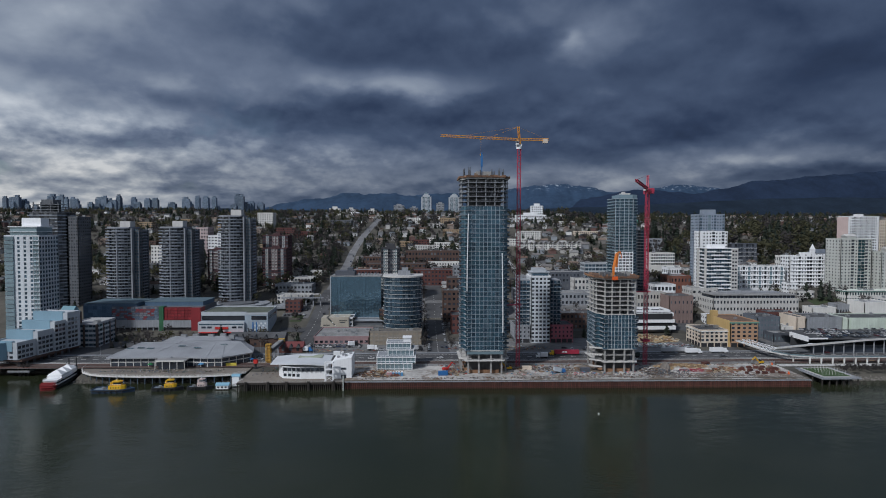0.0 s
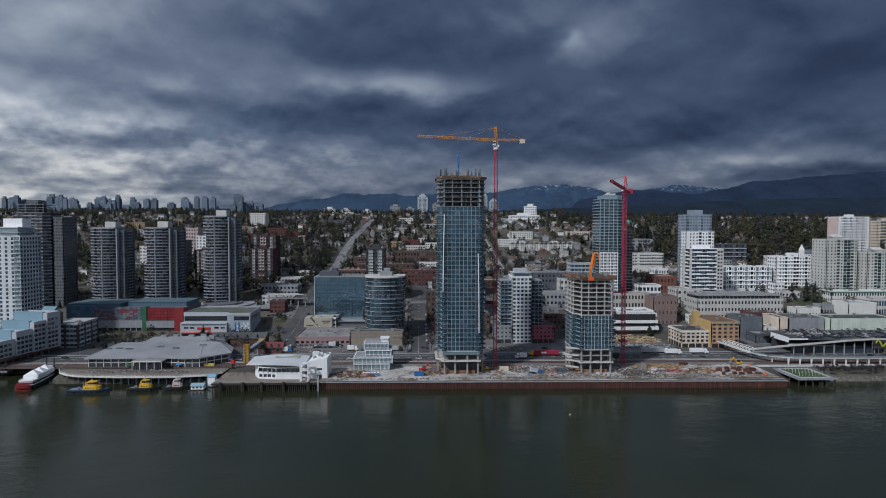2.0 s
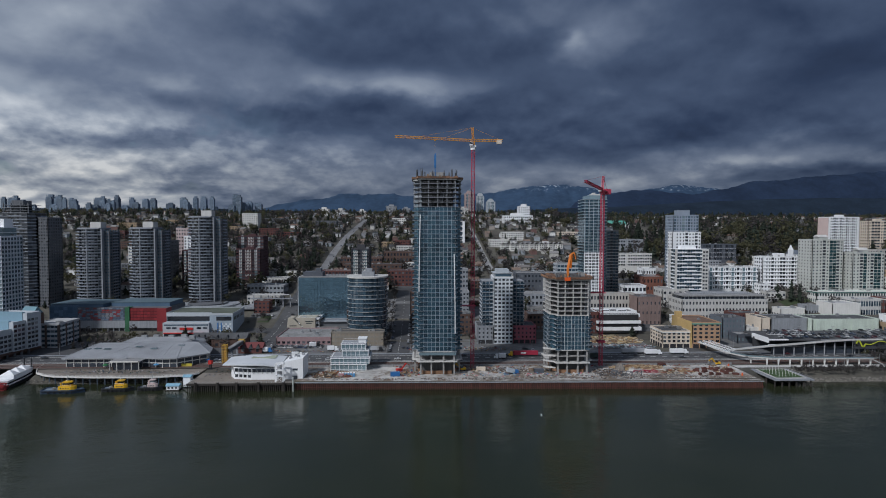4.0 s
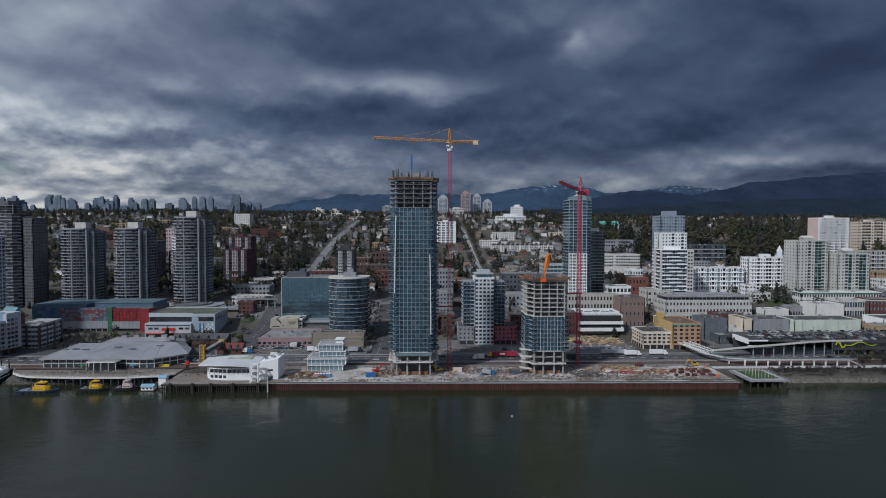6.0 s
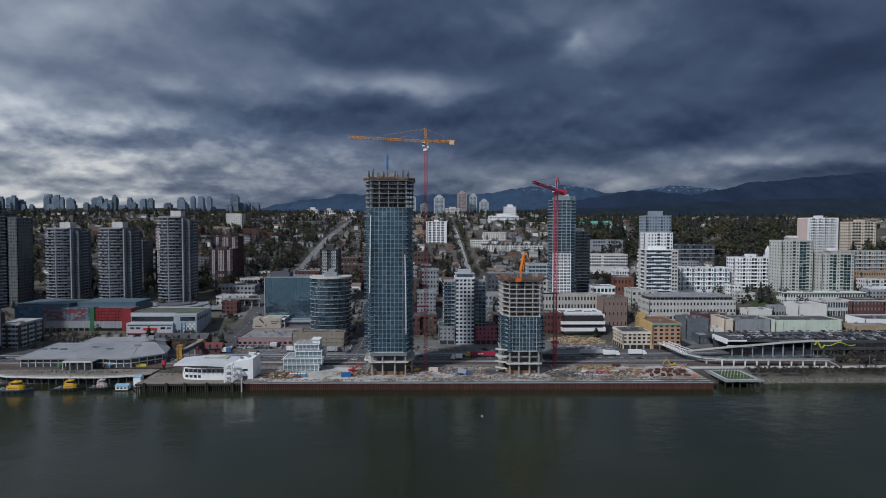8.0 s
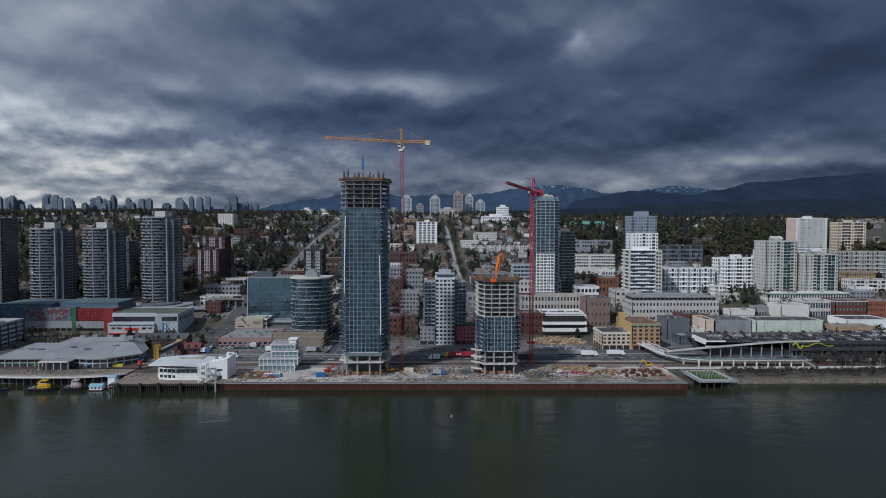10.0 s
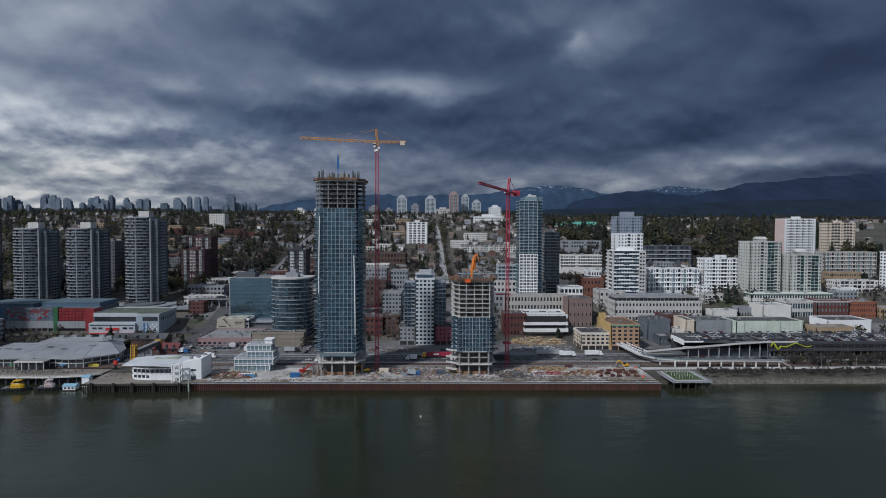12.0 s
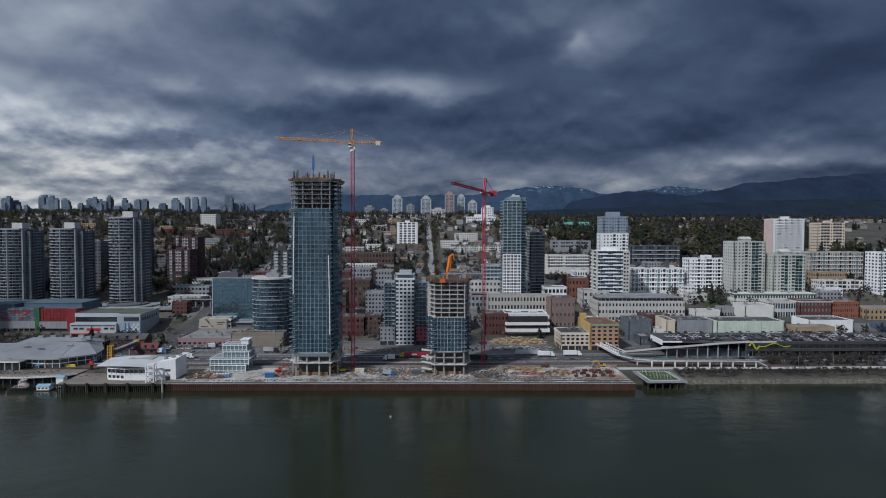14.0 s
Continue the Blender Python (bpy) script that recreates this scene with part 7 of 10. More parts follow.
    for i in range(22):
        thing("table", tm, tops, -196 + i * 3.3 + r.uniform(-0.7, 0.7), 374 + r.uniform(-4, 5), 4.9, "small round café table on the boardwalk", "table", "café tables")
    # white hall with a curved roof
    ob = top("riverside_hall", -72, 364, 4.7, "white riverside hall with a sweeping curved white roof", "hall")
    body = [(-17, 0), (-13, -6.4), (-2, -8.6), (13.5, -8.6), (13.5, 12), (-14, 12)]
    part("wall", MB().prism(body, 0, 7.4), WHITE, ob)
    rf = MB()
    n = 14
    for i in range(n + 1):
        t = i / n
        x, z = -21.5 + 36.5 * t, 7.6 + 1.5 * math.sin(t * math.pi * 0.9)
        y = -3 - 7.5 * math.sin(min(1, t * 1.6) * math.pi / 2)
        rf.v += [(x, y, z), (x, 14, z + 0.4), (x, 14, z + 1.5), (x, y, z + 0.5)]
    for i in range(n):
        k = i * 4
        rf.f += [(k, k + 1, k + 5, k + 4), (k + 1, k + 2, k + 6, k + 5), (k + 2, k + 3, k + 7, k + 6), (k + 3, k, k + 4, k + 7)]
    rf.f += [(3, 2, 1, 0), (n * 4, n * 4 + 1, n * 4 + 2, n * 4 + 3)]
    part("roof", rf, mat("pale_metal_roof", (0.62, 0.64, 0.66), 0.5, 0.1, streak=0.2, var=0.12), ob, "curved pale metal roof")
    part("roof_patch", MB().box(-6, 9, 5, 13, 10.1, 10.35), mat("mossy_membrane", (0.33, 0.36, 0.27), 0.9, var=0.2), ob)
    wm = box_mesh(2.5, 0.12, 2.2, GL_DARK)
    for i in range(6):
        piece("window", wm, ob, -0.6 + i * 2.55, -8.66, 4.6)
    for i in range(4):
        t = (i + 0.5) / 4
        piece("window", wm, ob, -13 + 11 * t, -6.4 - 2.2 * t - 0.06, 4.6, -11.3)
        piece("window", box_mesh(1.9, 0.12, 1.7, GL_DARK), ob, -13 + 11 * t, -6.4 - 2.2 * t - 0.06, 1.3, -11.3)
    frame_ = MB()
    for i in range(10):
        frame_.beam((-12 + i * 2.8, -8.9, 3.9), (-12.6 + i * 2.8, -10.3, 7.8), 0.24)
    part("roof_strut", frame_, STEEL, ob)
    ob = top("gate_tower", -55.5, 350.6, 4.7, "tall white open steel frame at the quay edge", "frame")
    g = MB()
    for x in (-2.3, 2.3):
        for y in (-1.6, 1.6):
            g.box(x - 0.32, x + 0.32, y - 0.32, y + 0.32, -2, 11.6)
    for z in (3.6, 7.2, 11.2):
        g.box(-2.6, 2.6, -1.9, -1.3, z - 0.3, z + 0.3).box(-2.6, 2.6, 1.3, 1.9, z - 0.3, z + 0.3).box(-2.6, -2.0, -1.3, 1.3, z - 0.3, z + 0.3).box(2.0, 2.6, -1.3, 1.3, z - 0.3, z + 0.3)
    part("frame", g, WHITE, ob)
    br = MB()
    br.beam((-2.3, -1.6, 0), (2.3, -1.6, 3.6), 0.2)
    br.beam((2.3, -1.6, 0), (-2.3, -1.6, 3.6), 0.2)
    part("bracing", br, WHITE, ob)
    ob = top("riverside_annexe", -48.4, 364, 4.7, "white windowless annexe with a sloping roof line", "building")
    a = MB()
    k = len(a.v)
    a.v += [(-6, -8.5, 0), (5.8, -8.5, 0), (5.8, 8, 0), (-6, 8, 0), (-6, -8.5, 10.8), (5.8, -8.5, 13.2), (5.8, 8, 13.2), (-6, 8, 10.8)]
    a.f += [(3, 2, 1, 0), (4, 5, 6, 7), (0, 1, 5, 4), (1, 2, 6, 5), (2, 3, 7, 6), (3, 0, 4, 7)]
    part("wall", a, WHITE, ob)
    part("window", MB().box(-0.5, 2.6, -8.62, -8.45, 5.6, 6.8).box(0.2, 0.3, -8.7, -8.6, 5.6, 6.8), GL_DARK, ob)
    part("door", MB().box(-0.6, 2.4, -8.6, -8.45, 0, 2.4), GL_DARK, ob)
    rp = MB()
    for i in range(4):
        rp.box(-4 + i * 2.4, -2.6 + i * 2.4, -2 + (i % 2) * 4, 0.5 + (i % 2) * 4, 10.6 + i * 0.5, 12.4 + i * 0.5)
    part("roof_unit", rp, STEEL, ob)
    # stepped white show suite
    ob = top("show_suite", -15.5, 383, 5.0, "three-tier white steel and glass pavilion with open terraces", "pavilion")
    for x0, x1, y0, y1, z0, z1 in ((-13, 10, -9, 10, 0.0, 4.6), (-13, 12, -9, 10, 4.6, 8.6), (-6, 11, -5, 10, 8.6, 12.6), (-7, 9, -3, 10, 12.6, 16.6)):
        part("glass_wall", MB().box(x0 + 0.4, x1 - 0.4, y0 + 0.4, y1 - 0.6, z0, z1 - 0.5), GL_PALE, ob)
        fr = MB().ring(rect(x0 - 0.3, x1 + 0.3, y0 - 0.3, y1), z1 - 0.45, z1, 0.5)
        part("terrace_deck", MB().box(x0 + 0.2, x1 - 0.2, y0 + 0.2, y1 - 0.5, z1 - 0.3, z1 - 0.05), CONC, ob, "grey terrace deck")
        n = int((x1 - x0) / 2.6)
        for i in range(n + 1):
            u = x0 + (x1 - x0) * i / n
            fr.box(u - 0.10, u + 0.10, y0 - 0.1, y0 + 0.12, z0, z1)
        fr.box(x0, x1, y0 + 0.05, y0 + 0.3, z0 + 1.0, z0 + 1.15)
        for i in range(6):
            v = y0 + 0.2 + (y1 - y0) * i / 6
            fr.box(x0 + 0.1, x0 + 0.35, v - 0.12, v + 0.12, z0, z1).box(x1 - 0.35, x1 - 0.1, v - 0.12, v + 0.12, z0, z1)
        part("white_frame", fr, WHITE, ob)
        rl = MB().ring(rect(x0 - 0.2, x1 + 0.2, y0 - 0.2, y1), z1 + 0.95, z1 + 1.05, 0.1)
        for i in range(n + 1):
            u = x0 + (x1 - x0) * i / n
            rl.box(u - 0.05, u + 0.05, y0 - 0.2, y0 - 0.1, z1, z1 + 0.95)
        part("terrace_rail", rl, WHITE, ob)
    part("stair_tower", MB().box(4, 8.8, 1, 8, 16.6, 19.0).box(3.4, 9.4, 0.4, 8.6, 19.0, 19.5), WHITE, ob)
    # yellow lift tower and footbridge
    ob = top("lift_tower", -103.8, 396, 4.9, "amber-yellow steel lift tower beside the market", "lift tower")
    lt = MB()
    for x in (-1.4, 1.4):
        for y in (-1.4, 1.4):
            lt.box(x - 0.22, x + 0.22, y - 0.22, y + 0.22, 0, 13.6)
    for i in range(6):
        z = 2 + i * 2.2
        lt.box(-1.6, 1.6, -1.6, -1.3, z, z + 0.4).box(-1.6, 1.6, 1.3, 1.6, z, z + 0.4)
    part("frame", lt, mat("amber_paint", (0.52, 0.31, 0.05), 0.55, var=0.15), ob)
    part("shaft", MB().box(-0.9, 0.9, -0.9, 0.9, 0, 13), mat("amber_panel", (0.45, 0.25, 0.06), 0.6), ob)
    ob = top("footbridge", -103.0, 397.8, 4.9, "dark glazed footbridge over the railway with amber end", "footbridge")
    part("span", MB().box(-1.5, 1.5, 0, 32, 7.0, 7.5), CONC, ob)
    part("side_glazing", MB().box(-1.45, -1.37, 0, 32, 7.5, 9.5), SLATE_W, ob)
    part("side_glazing", MB().box(1.37, 1.45, 0, 32, 7.5, 9.5), SLATE_W, ob)
    part("roof", MB().prism(rect(-1.8, 1.8, 0, 32), 9.5, 9.9, rect(-1.4, 1.4, 0, 32)), ROOF, ob)
    for i in range(13):
        part("mullion", MB().box(1.45, 1.55, i * 2.6, i * 2.6 + 0.12, 7.5, 9.5), CONC, ob)
    part("end_portal", MB().box(-2.2, -1.8, 31.2, 34, 0, 10.4).box(1.8, 2.2, 31.2, 34, 0, 10.4).box(-2.2, 2.2, 31.2, 34, 9.95, 10.5), mat("amber_portal", (0.5, 0.32, 0.06), 0.6, var=0.15), ob)
    for y in (10.5, 22):
        part("pier", MB().box(-0.5, 0.5, y - 0.5, y + 0.5, 0, 7.0), CONC, ob)
    # tin soldier: plain shape
    s = MB()
    s.box(-1.7, 1.7, -1.7, 1.7, 0, 0.9).cyl(-0.6, 0, 0.9, 4.2, 0.45, 8, 0.55).cyl(0.6, 0, 0.9, 4.2, 0.45, 8, 0.55).prism(rect(-1.15, 1.15, -0.8, 0.8), 4.3, 7.4, rect(-1.05, 1.05, -0.7, 0.7))
    s.cyl(-1.5, 0, 4.5, 7.3, 0.32, 8).cyl(1.5, 0, 4.5, 7.3, 0.32, 8).cyl(0, 0, 7.4, 8.5, 0.55, 10).cyl(0, 0, 8.5, 10.4, 0.62, 10, 0.72)
    me = s.mesh("statue", BLACK_P)
    me.materials.append(RED_P)
    for p in me.polygons:
        p.material_index = 1 if 4.25 < p.center.z < 7.45 else 0
    st = new("statue", me)
    st.matrix_basis = pose(-108.2, 381, 4.8) @ Matrix.Scale(0.86, 4)
    tagged(st, "large red and black painted statue standing on the quay", "statue")


build_market()


# ---- boats ----
def tug(x, y, L, rz, house, label, hull=None):
    ob = top("tugboat", x, y, 0, label, "tugboat", rz=rz)
    w = L * 0.31
    def outline(k, n=9):
        pts = [(-L / 2, -w / 2 * k * 0.85), (-L / 2 + 1.0, -w / 2 * k)]
        pts += [(L * (0.15 + 0.35 * i / n), -w / 2 * k * math.cos(i / n * math.pi / 2)) for i in range(n + 1)]
        pts += [(px, -py) for px, py in reversed(pts[:-1])]
        return pts
    part("hull", MB().prism(outline(0.84), -0.8, 1.6, outline(1.0)), hull or BLACK_P, ob)
    part("bulwark", MB().ring(outline(1.0), 1.6, 2.3, 0.25), hull or BLACK_P, ob)
    part("deck", MB().prism(inset(outline(0.96), 0.3), 1.6, 1.7), mat("grey_deck_paint", (0.16, 0.2, 0.24), 0.8), ob)
    part("fender", MB().ring(outline(1.05), 1.3, 1.75, 0.3), mat("rubber", (0.02, 0.02, 0.02), 0.9), ob)
    house_poly = [(-L * 0.10, -w * 0.30), (L * 0.20, -w * 0.30), (L * 0.27, -w * 0.16), (L * 0.27, w * 0.16), (L * 0.20, w * 0.30), (-L * 0.10, w * 0.30)]
    deckhouse = part("deckhouse", MB().prism(house_poly, 1.7, 4.0), house, ob)
    for u in range(4):
        for v in (-1, 1):
            part("porthole", MB().box(-L * 0.05 + u * L * 0.06, -L * 0.05 + u * L * 0.06 + 0.6, v * w * 0.30 - 0.06, v * w * 0.30 + 0.06, 2.6, 3.2), GL_DARK, deckhouse)
    wheel_poly = [(0.0, -w * 0.22), (L * 0.14, -w * 0.22), (L * 0.19, -w * 0.10), (L * 0.19, w * 0.10), (L * 0.14, w * 0.22), (0.0, w * 0.22)]
    wheelhouse = part("wheelhouse", MB().prism(wheel_poly, 4.0, 6.3), house, ob)
    part("window_band", MB().prism(inset(wheel_poly, -0.06), 5.0, 5.85), GL_DARK, wheelhouse)
    part("wheelhouse_roof", MB().prism(inset(wheel_poly, -0.35), 6.3, 6.6), house, wheelhouse)
    part("radar", MB().box(L * 0.06, L * 0.06 + 0.25, -0.9, 0.9, 7.3, 7.5).cyl(L * 0.06 + 0.1, 0, 6.6, 7.3, 0.1, 6), WHITE, ob)
    rl = MB()
    for v in (-1, 1):
        rl.beam((-L * 0.10, v * w * 0.29, 4.9), (L * 0.2, v * w * 0.29, 4.9), 0.08)
        for u in range(5):
            rl.beam((-L * 0.10 + u * L * 0.075, v * w * 0.29, 4.0), (-L * 0.10 + u * L * 0.075, v * w * 0.29, 4.9), 0.07)
    part("railing", rl, WHITE, ob)
    for v in (-1, 1):
        part("funnel", MB().cyl(-L * 0.05, v * w * 0.16, 4.0, 6.0, 0.5, 8), house, ob)
    m = MB().cyl(L * 0.08, 0, 6.6, 10.5, 0.12, 6)
    m.box(L * 0.08 - 0.05, L * 0.08 + 0.05, -1.2, 1.2, 8.4, 8.55)
    part("mast", m, STEEL, ob)
    part("towing_winch", MB().cyl(-L * 0.25, 0, 1.7, 2.9, 1.0, 10), STEEL, ob)
    for i in range(5):
        part("tyre_fender", MB().cyl(-L * 0.3 + i * L * 0.14, -w * 0.53, 0.4, 1.3, 0.35, 8), mat("rubber", (0.02, 0.02, 0.02)), ob)
    return ob


def build_boats():
    blue_hull = mat("navy_hull", (0.03, 0.055, 0.10), 0.5, var=0.15)
    tug(-182, 347.5, 24.0, 2, YELLOW_P, "yellow-housed tugboat with a dark blue hull moored by the boardwalk", blue_hull)
    tug(-151.5, 350, 18.0, 3, YELLOW_P, "smaller yellow-housed tugboat with a black hull")
    tug(-133, 351, 14.5, 3, mat("pale_pink_paint", (0.68, 0.55, 0.52), 0.6), "small workboat with a pale pink cabin and dark hull")
    ob = top("floating_shed", -119.5, 351.5, 0, "small white floating shed with a pale blue roof", "shed")
    part("float", MB().box(-4.2, 4.2, -2.6, 2.6, -0.4, 0.5), TIMBER_D, ob)
    part("wall", MB().box(-3.7, 3.7, -2.1, 2.1, 0.5, 2.7), WHITE, ob)
    part("roof", MB().gable(-3.7, 3.7, -2.1, 2.1, 2.7, 1.3, 0.4), mat("pale_blue_roof", (0.22, 0.40, 0.52), 0.6), ob)
    for i in range(3):
        part("window", MB().box(-2.8 + i * 2.2, -1.6 + i * 2.2, -2.18, -2.08, 1.2, 2.1), GL_DARK, ob)
    ob = top("floating_shed", -113.5, 358, 0, "small white kiosk with a pale blue roof at the gangway", "shed")
    part("wall", MB().box(-2.2, 2.2, -2, 2, 0.2, 6.4), WHITE, ob)
    part("roof", MB().gable(-2.2, 2.2, -2, 2, 6.4, 1.2, 0.4), mat("pale_blue_roof", (0.22, 0.40, 0.52)), ob)
    ob = top("gangway", -108, 352, 0, "sloping pale gangway from the pier to the floats", "gangway")
    part("ramp", MB().beam((0, 0, 4.8), (-8, 3, 0.8), 1.6, 0.3), STEEL, ob)
    part("handrail", MB().beam((0, -0.8, 5.8), (-8, 2.2, 1.8), 0.1).beam((0, 0.8, 5.8), (-8, 3.8, 1.8), 0.1), WHITE, ob)
    # excursion paddle boat under a white tent
    ob = top("paddle_boat", -226.5, 372, 0, "white excursion boat with a red stern wheel and tented upper deck", "boat", rz=8)
    hull = [(-4.2, -17), (4.2, -17), (4.6, 0), (3.8, 12), (0, 21), (-3.8, 12), (-4.6, 0)]
    part("hull", MB().prism(inset(hull, 0.3), -0.6, 1.8, hull), BLACK_P, ob)
    main_deck = part("main_deck", MB().prism(inset(hull, 0.5), 1.8, 4.6), WHITE, ob)
    part("window_band", MB().prism(inset(hull, 0.42), 2.7, 3.7), GL_DARK, main_deck)
    part("upper_deck", MB().prism(inset(hull, 0.1), 4.6, 5.0), WHITE, ob)
    tent = MB().prism(rect(-4.0, 4.0, -11, 10), 5.0, 6.8)
    for y0 in (-11, -4, 3):
        tent.prism(rect(-4.2, 4.2, y0, y0 + 7), 6.8, 9.4, rect(-0.3, 0.3, y0 + 3, y0 + 4))
    part("tent", tent, WHITE, ob, "white tent canopy with three peaks")
    part("wheelhouse", MB().box(-1.8, 1.8, 11, 14, 5.0, 7.4), WHITE, ob)
    part("side_rail", MB().ring(inset(hull, 0.3), 5.6, 5.75, 0.08), WHITE, ob)
    pw = MB()
    for i in range(8):
        a = i * math.pi / 4
        pw.beam((-3.6, -19.4 + 2.2 * math.cos(a), 2.0 + 2.2 * math.sin(a)), (3.6, -19.4 + 2.2 * math.cos(a), 2.0 + 2.2 * math.sin(a)), 0.5)
        pw.beam((-3.6, -19.4, 2.0), (-3.6, -19.4 + 2.2 * math.cos(a), 2.0 + 2.2 * math.sin(a)), 0.25)
        pw.beam((3.6, -19.4, 2.0), (3.6, -19.4 + 2.2 * math.cos(a), 2.0 + 2.2 * math.sin(a)), 0.25)
    pw.box(-4.2, 4.2, -19.8, -17, 1.6, 2.4)
    part("stern_wheel", pw, mat("dark_red_paint", (0.26, 0.02, 0.025), 0.6, var=0.2), ob, "red stern paddle wheel")
    for s in (-1, 1):
        part("chimney", MB().cyl(s * 2.2, 14, 5, 12, 0.35, 8), BLACK_P, ob)
    ob = top("dolphin", -262, 388, 0, "cluster of mooring piles with timber bracing below the flats", "mooring piles")
    r = random.Random(3)
    for i in range(9):
        part("pile", MB().beam((r.uniform(-6, 6), r.uniform(-3, 3), -2), (r.uniform(-5, 5), r.uniform(-3, 3), 7.5), 0.6), TIMBER_D, ob)
    part("platform", MB().box(-7, 7, -4, 4, 2.6, 3.2), CONC_DARK, ob)
    part("railing", MB().ring(rect(-7, 7, -4, 4), 3.2, 4.2, 0.1), STEEL, ob)
    thing("float", MB().box(-14, 14, -1.2, 1.2, -0.3, 0.6).box(-13, -12.6, -1, -0.6, 0.6, 3).box(12.6, 13, -1, -0.6, 0.6, 3), TIMBER_D, -286, 374, 0, "long dark timber mooring float", "float", rz=6)


build_boats()


# ---- eastern riverside: green pier, walkway, parking structure ----
CARS = []


def build_east():
    ob = top("planted_pier", 262, 361, 0, "square concrete pier with a lawn and rows of pale posts", "pier")
    part("deck", MB().box(-13, 12, -15, 16, 4.1, 4.9), CONC, ob)
    part("lawn", MB().box(-10.0, 8.0, -12.0, 9.5, 4.9, 5.25), mat("spring_grass", (0.045, 0.085, 0.028), 0.95, var=0.35, scales=(0.2, 1.2), bump=0.5), ob)
    part("kerb", MB().ring(rect(-10.6, 8.6, -12.6, 10.1), 4.9, 5.4, 0.5), CONC_LIGHT, ob)
    part("railing", MB().ring(rect(-12.7, 11.7, -14.7, 16), 5.8, 5.92, 0.07), STEEL, ob)
    # piles get a near-black colour for the shade below the deck
    pm, rp = MB().cyl(0, 0, -3, 4.1, 0.5, 8).mesh("pile", TIMBER_D), box_mesh(0.08, 0.08, 1.0, STEEL)
    for i in range(6):
        for j in range(3):
            piece("pile", pm, ob, -12 + i * 4.6, -13.5 + j * 9, 0)
    for i in range(14):
        piece("rail_post", rp, ob, -12.6 + i * 1.87, -14.7, 4.9)
    post = MB().cyl(0, 0, 0, 2.8, 0.08, 6).mesh("post", OFFWHITE)
    for i in range(8):
        for j in range(3):
            piece("light_post", post, ob, -8.6 + i * 2.1, -9 + j * 7.0, 5.25)
    # raised walkway on white posts with a white lattice screen
    ob = top("walkway", 0, 0, 0, "raised pale walkway on white posts along the promenade", "walkway")
    path = [(243.5, 432), (249, 402), (256, 389), (270, 384), (338, 381)]
    w = MB()
    for (ax, ay), (bx, by) in zip(path[:-1], path[1:]):
        w.beam((ax, ay, 11.4 if ay > 410 else 9.8), (bx, by, 9.8), 4.6, 0.6)
    part("deck", w, CONC_LIGHT, ob)
    rl = MB()
    for (ax, ay), (bx, by) in zip(path[:-1], path[1:]):
        rl.beam((ax, ay - 2.2, 11.8 if ay > 410 else 10.6), (bx, by - 2.2, 10.6), 0.1, 0.8)
    part("railing", rl, GL_PALE, ob)
    pm = MB().prism(rect(-0.28, 0.28, -0.35, 0.35), 5, 9.5, rect(-0.55, 0.55, -0.35, 0.35)).mesh("post", OFFWHITE)
    for i in range(11):
        piece("post", pm, ob, 258 + i * 7.9, (388, 382.5)[i > 0] - 0.2 * i, 0)
    part("stair", MB().beam((337, 381, 9.8), (346, 381, 5.4), 3, 0.5), CONC_LIGHT, ob)
    tr = MB()
    for i in range(9):
        t, u = i / 9, (i + 1) / 9
        a, b = Vector((243.2 + 6 * t, 426 - 27 * t, 0)), Vector((243.2 + 6 * u, 426 - 27 * u, 0))
        zl, zh = 11.6 - 1.4 * t, 13.8 - 1.2 * t
        tr.beam((a.x, a.y, zl), (b.x, b.y, zh), 0.22).beam((a.x, a.y, zh), (b.x, b.y, zl), 0.22).beam((a.x, a.y, zh), (b.x, b.y, zh), 0.3).beam((a.x, a.y, zl), (b.x, b.y, zl), 0.3)
        tr.beam((a.x + 4, a.y, zl), (b.x + 4, b.y, zh), 0.22).beam((a.x + 4, a.y, zh), (b.x + 4, b.y, zh), 0.3)
    part("lattice_screen", tr, WHITE, ob, "white lattice screen on the bridge")
    # parking structure
    ob = top("parking_structure", 372, 426, 5.6, "long dark two-level riverside parking structure with cars on its roof", "parking structure")
    top_line = [(-118, 4.2), (-104, 5.6), (-89, 6.9), (-64, 8.8), (-46, 10.3), (-29, 11.3), (-4, 11.5)]
    for (xa, za), (xb, zb) in zip(top_line[:-1], top_line[1:]):
        m = MB()
        for x, z in ((xa, za), (xb, zb)):
            m.v += [(x, -17.4, z - 0.8), (x, -13.4, z - 0.8), (x, -13.4, z), (x, -17.4, z)]
        m.f += [(0, 1, 2, 3), (7, 6, 5, 4), (0, 4, 5, 1), (1, 5, 6, 2), (2, 6, 7, 3), (3, 7, 4, 0)]
        part("ramp_canopy", m, CONC, ob)
        e = MB().beam((xa, -17.6, za + 0.15), (xb, -17.6, zb + 0.15), 0.5, 1.1)
        part("edge_beam", e, CONC_LIGHT, ob)
    dark_clad = mat("dark_cladding", (0.05, 0.052, 0.058), 0.7, var=0.2)
    part("roof_deck", MB().box(-86, 94, -13.4, 22, 10.2, 11.2), ASPHALT, ob, "dark asphalt roof deck")
    part("roof_deck", MB().prism([(94, -17.4), (150, -8), (150, 22), (94, 22)], 10.2, 11.2), ASPHALT, ob, "dark asphalt roof deck")
    part("deck_end_wall", MB().box(-87, -86, -13, 8, 8.6, 12.2), WHITE, ob, "white end wall of the roof deck")
    part("deck_edge", MB().box(-87, -72, -13.8, -13.4, 10.5, 11.5), WHITE, ob, "white roof edge")
    part("deck_edge", MB().box(-87, -74, -13.7, -13.4, 7.0, 7.6), WHITE, ob)
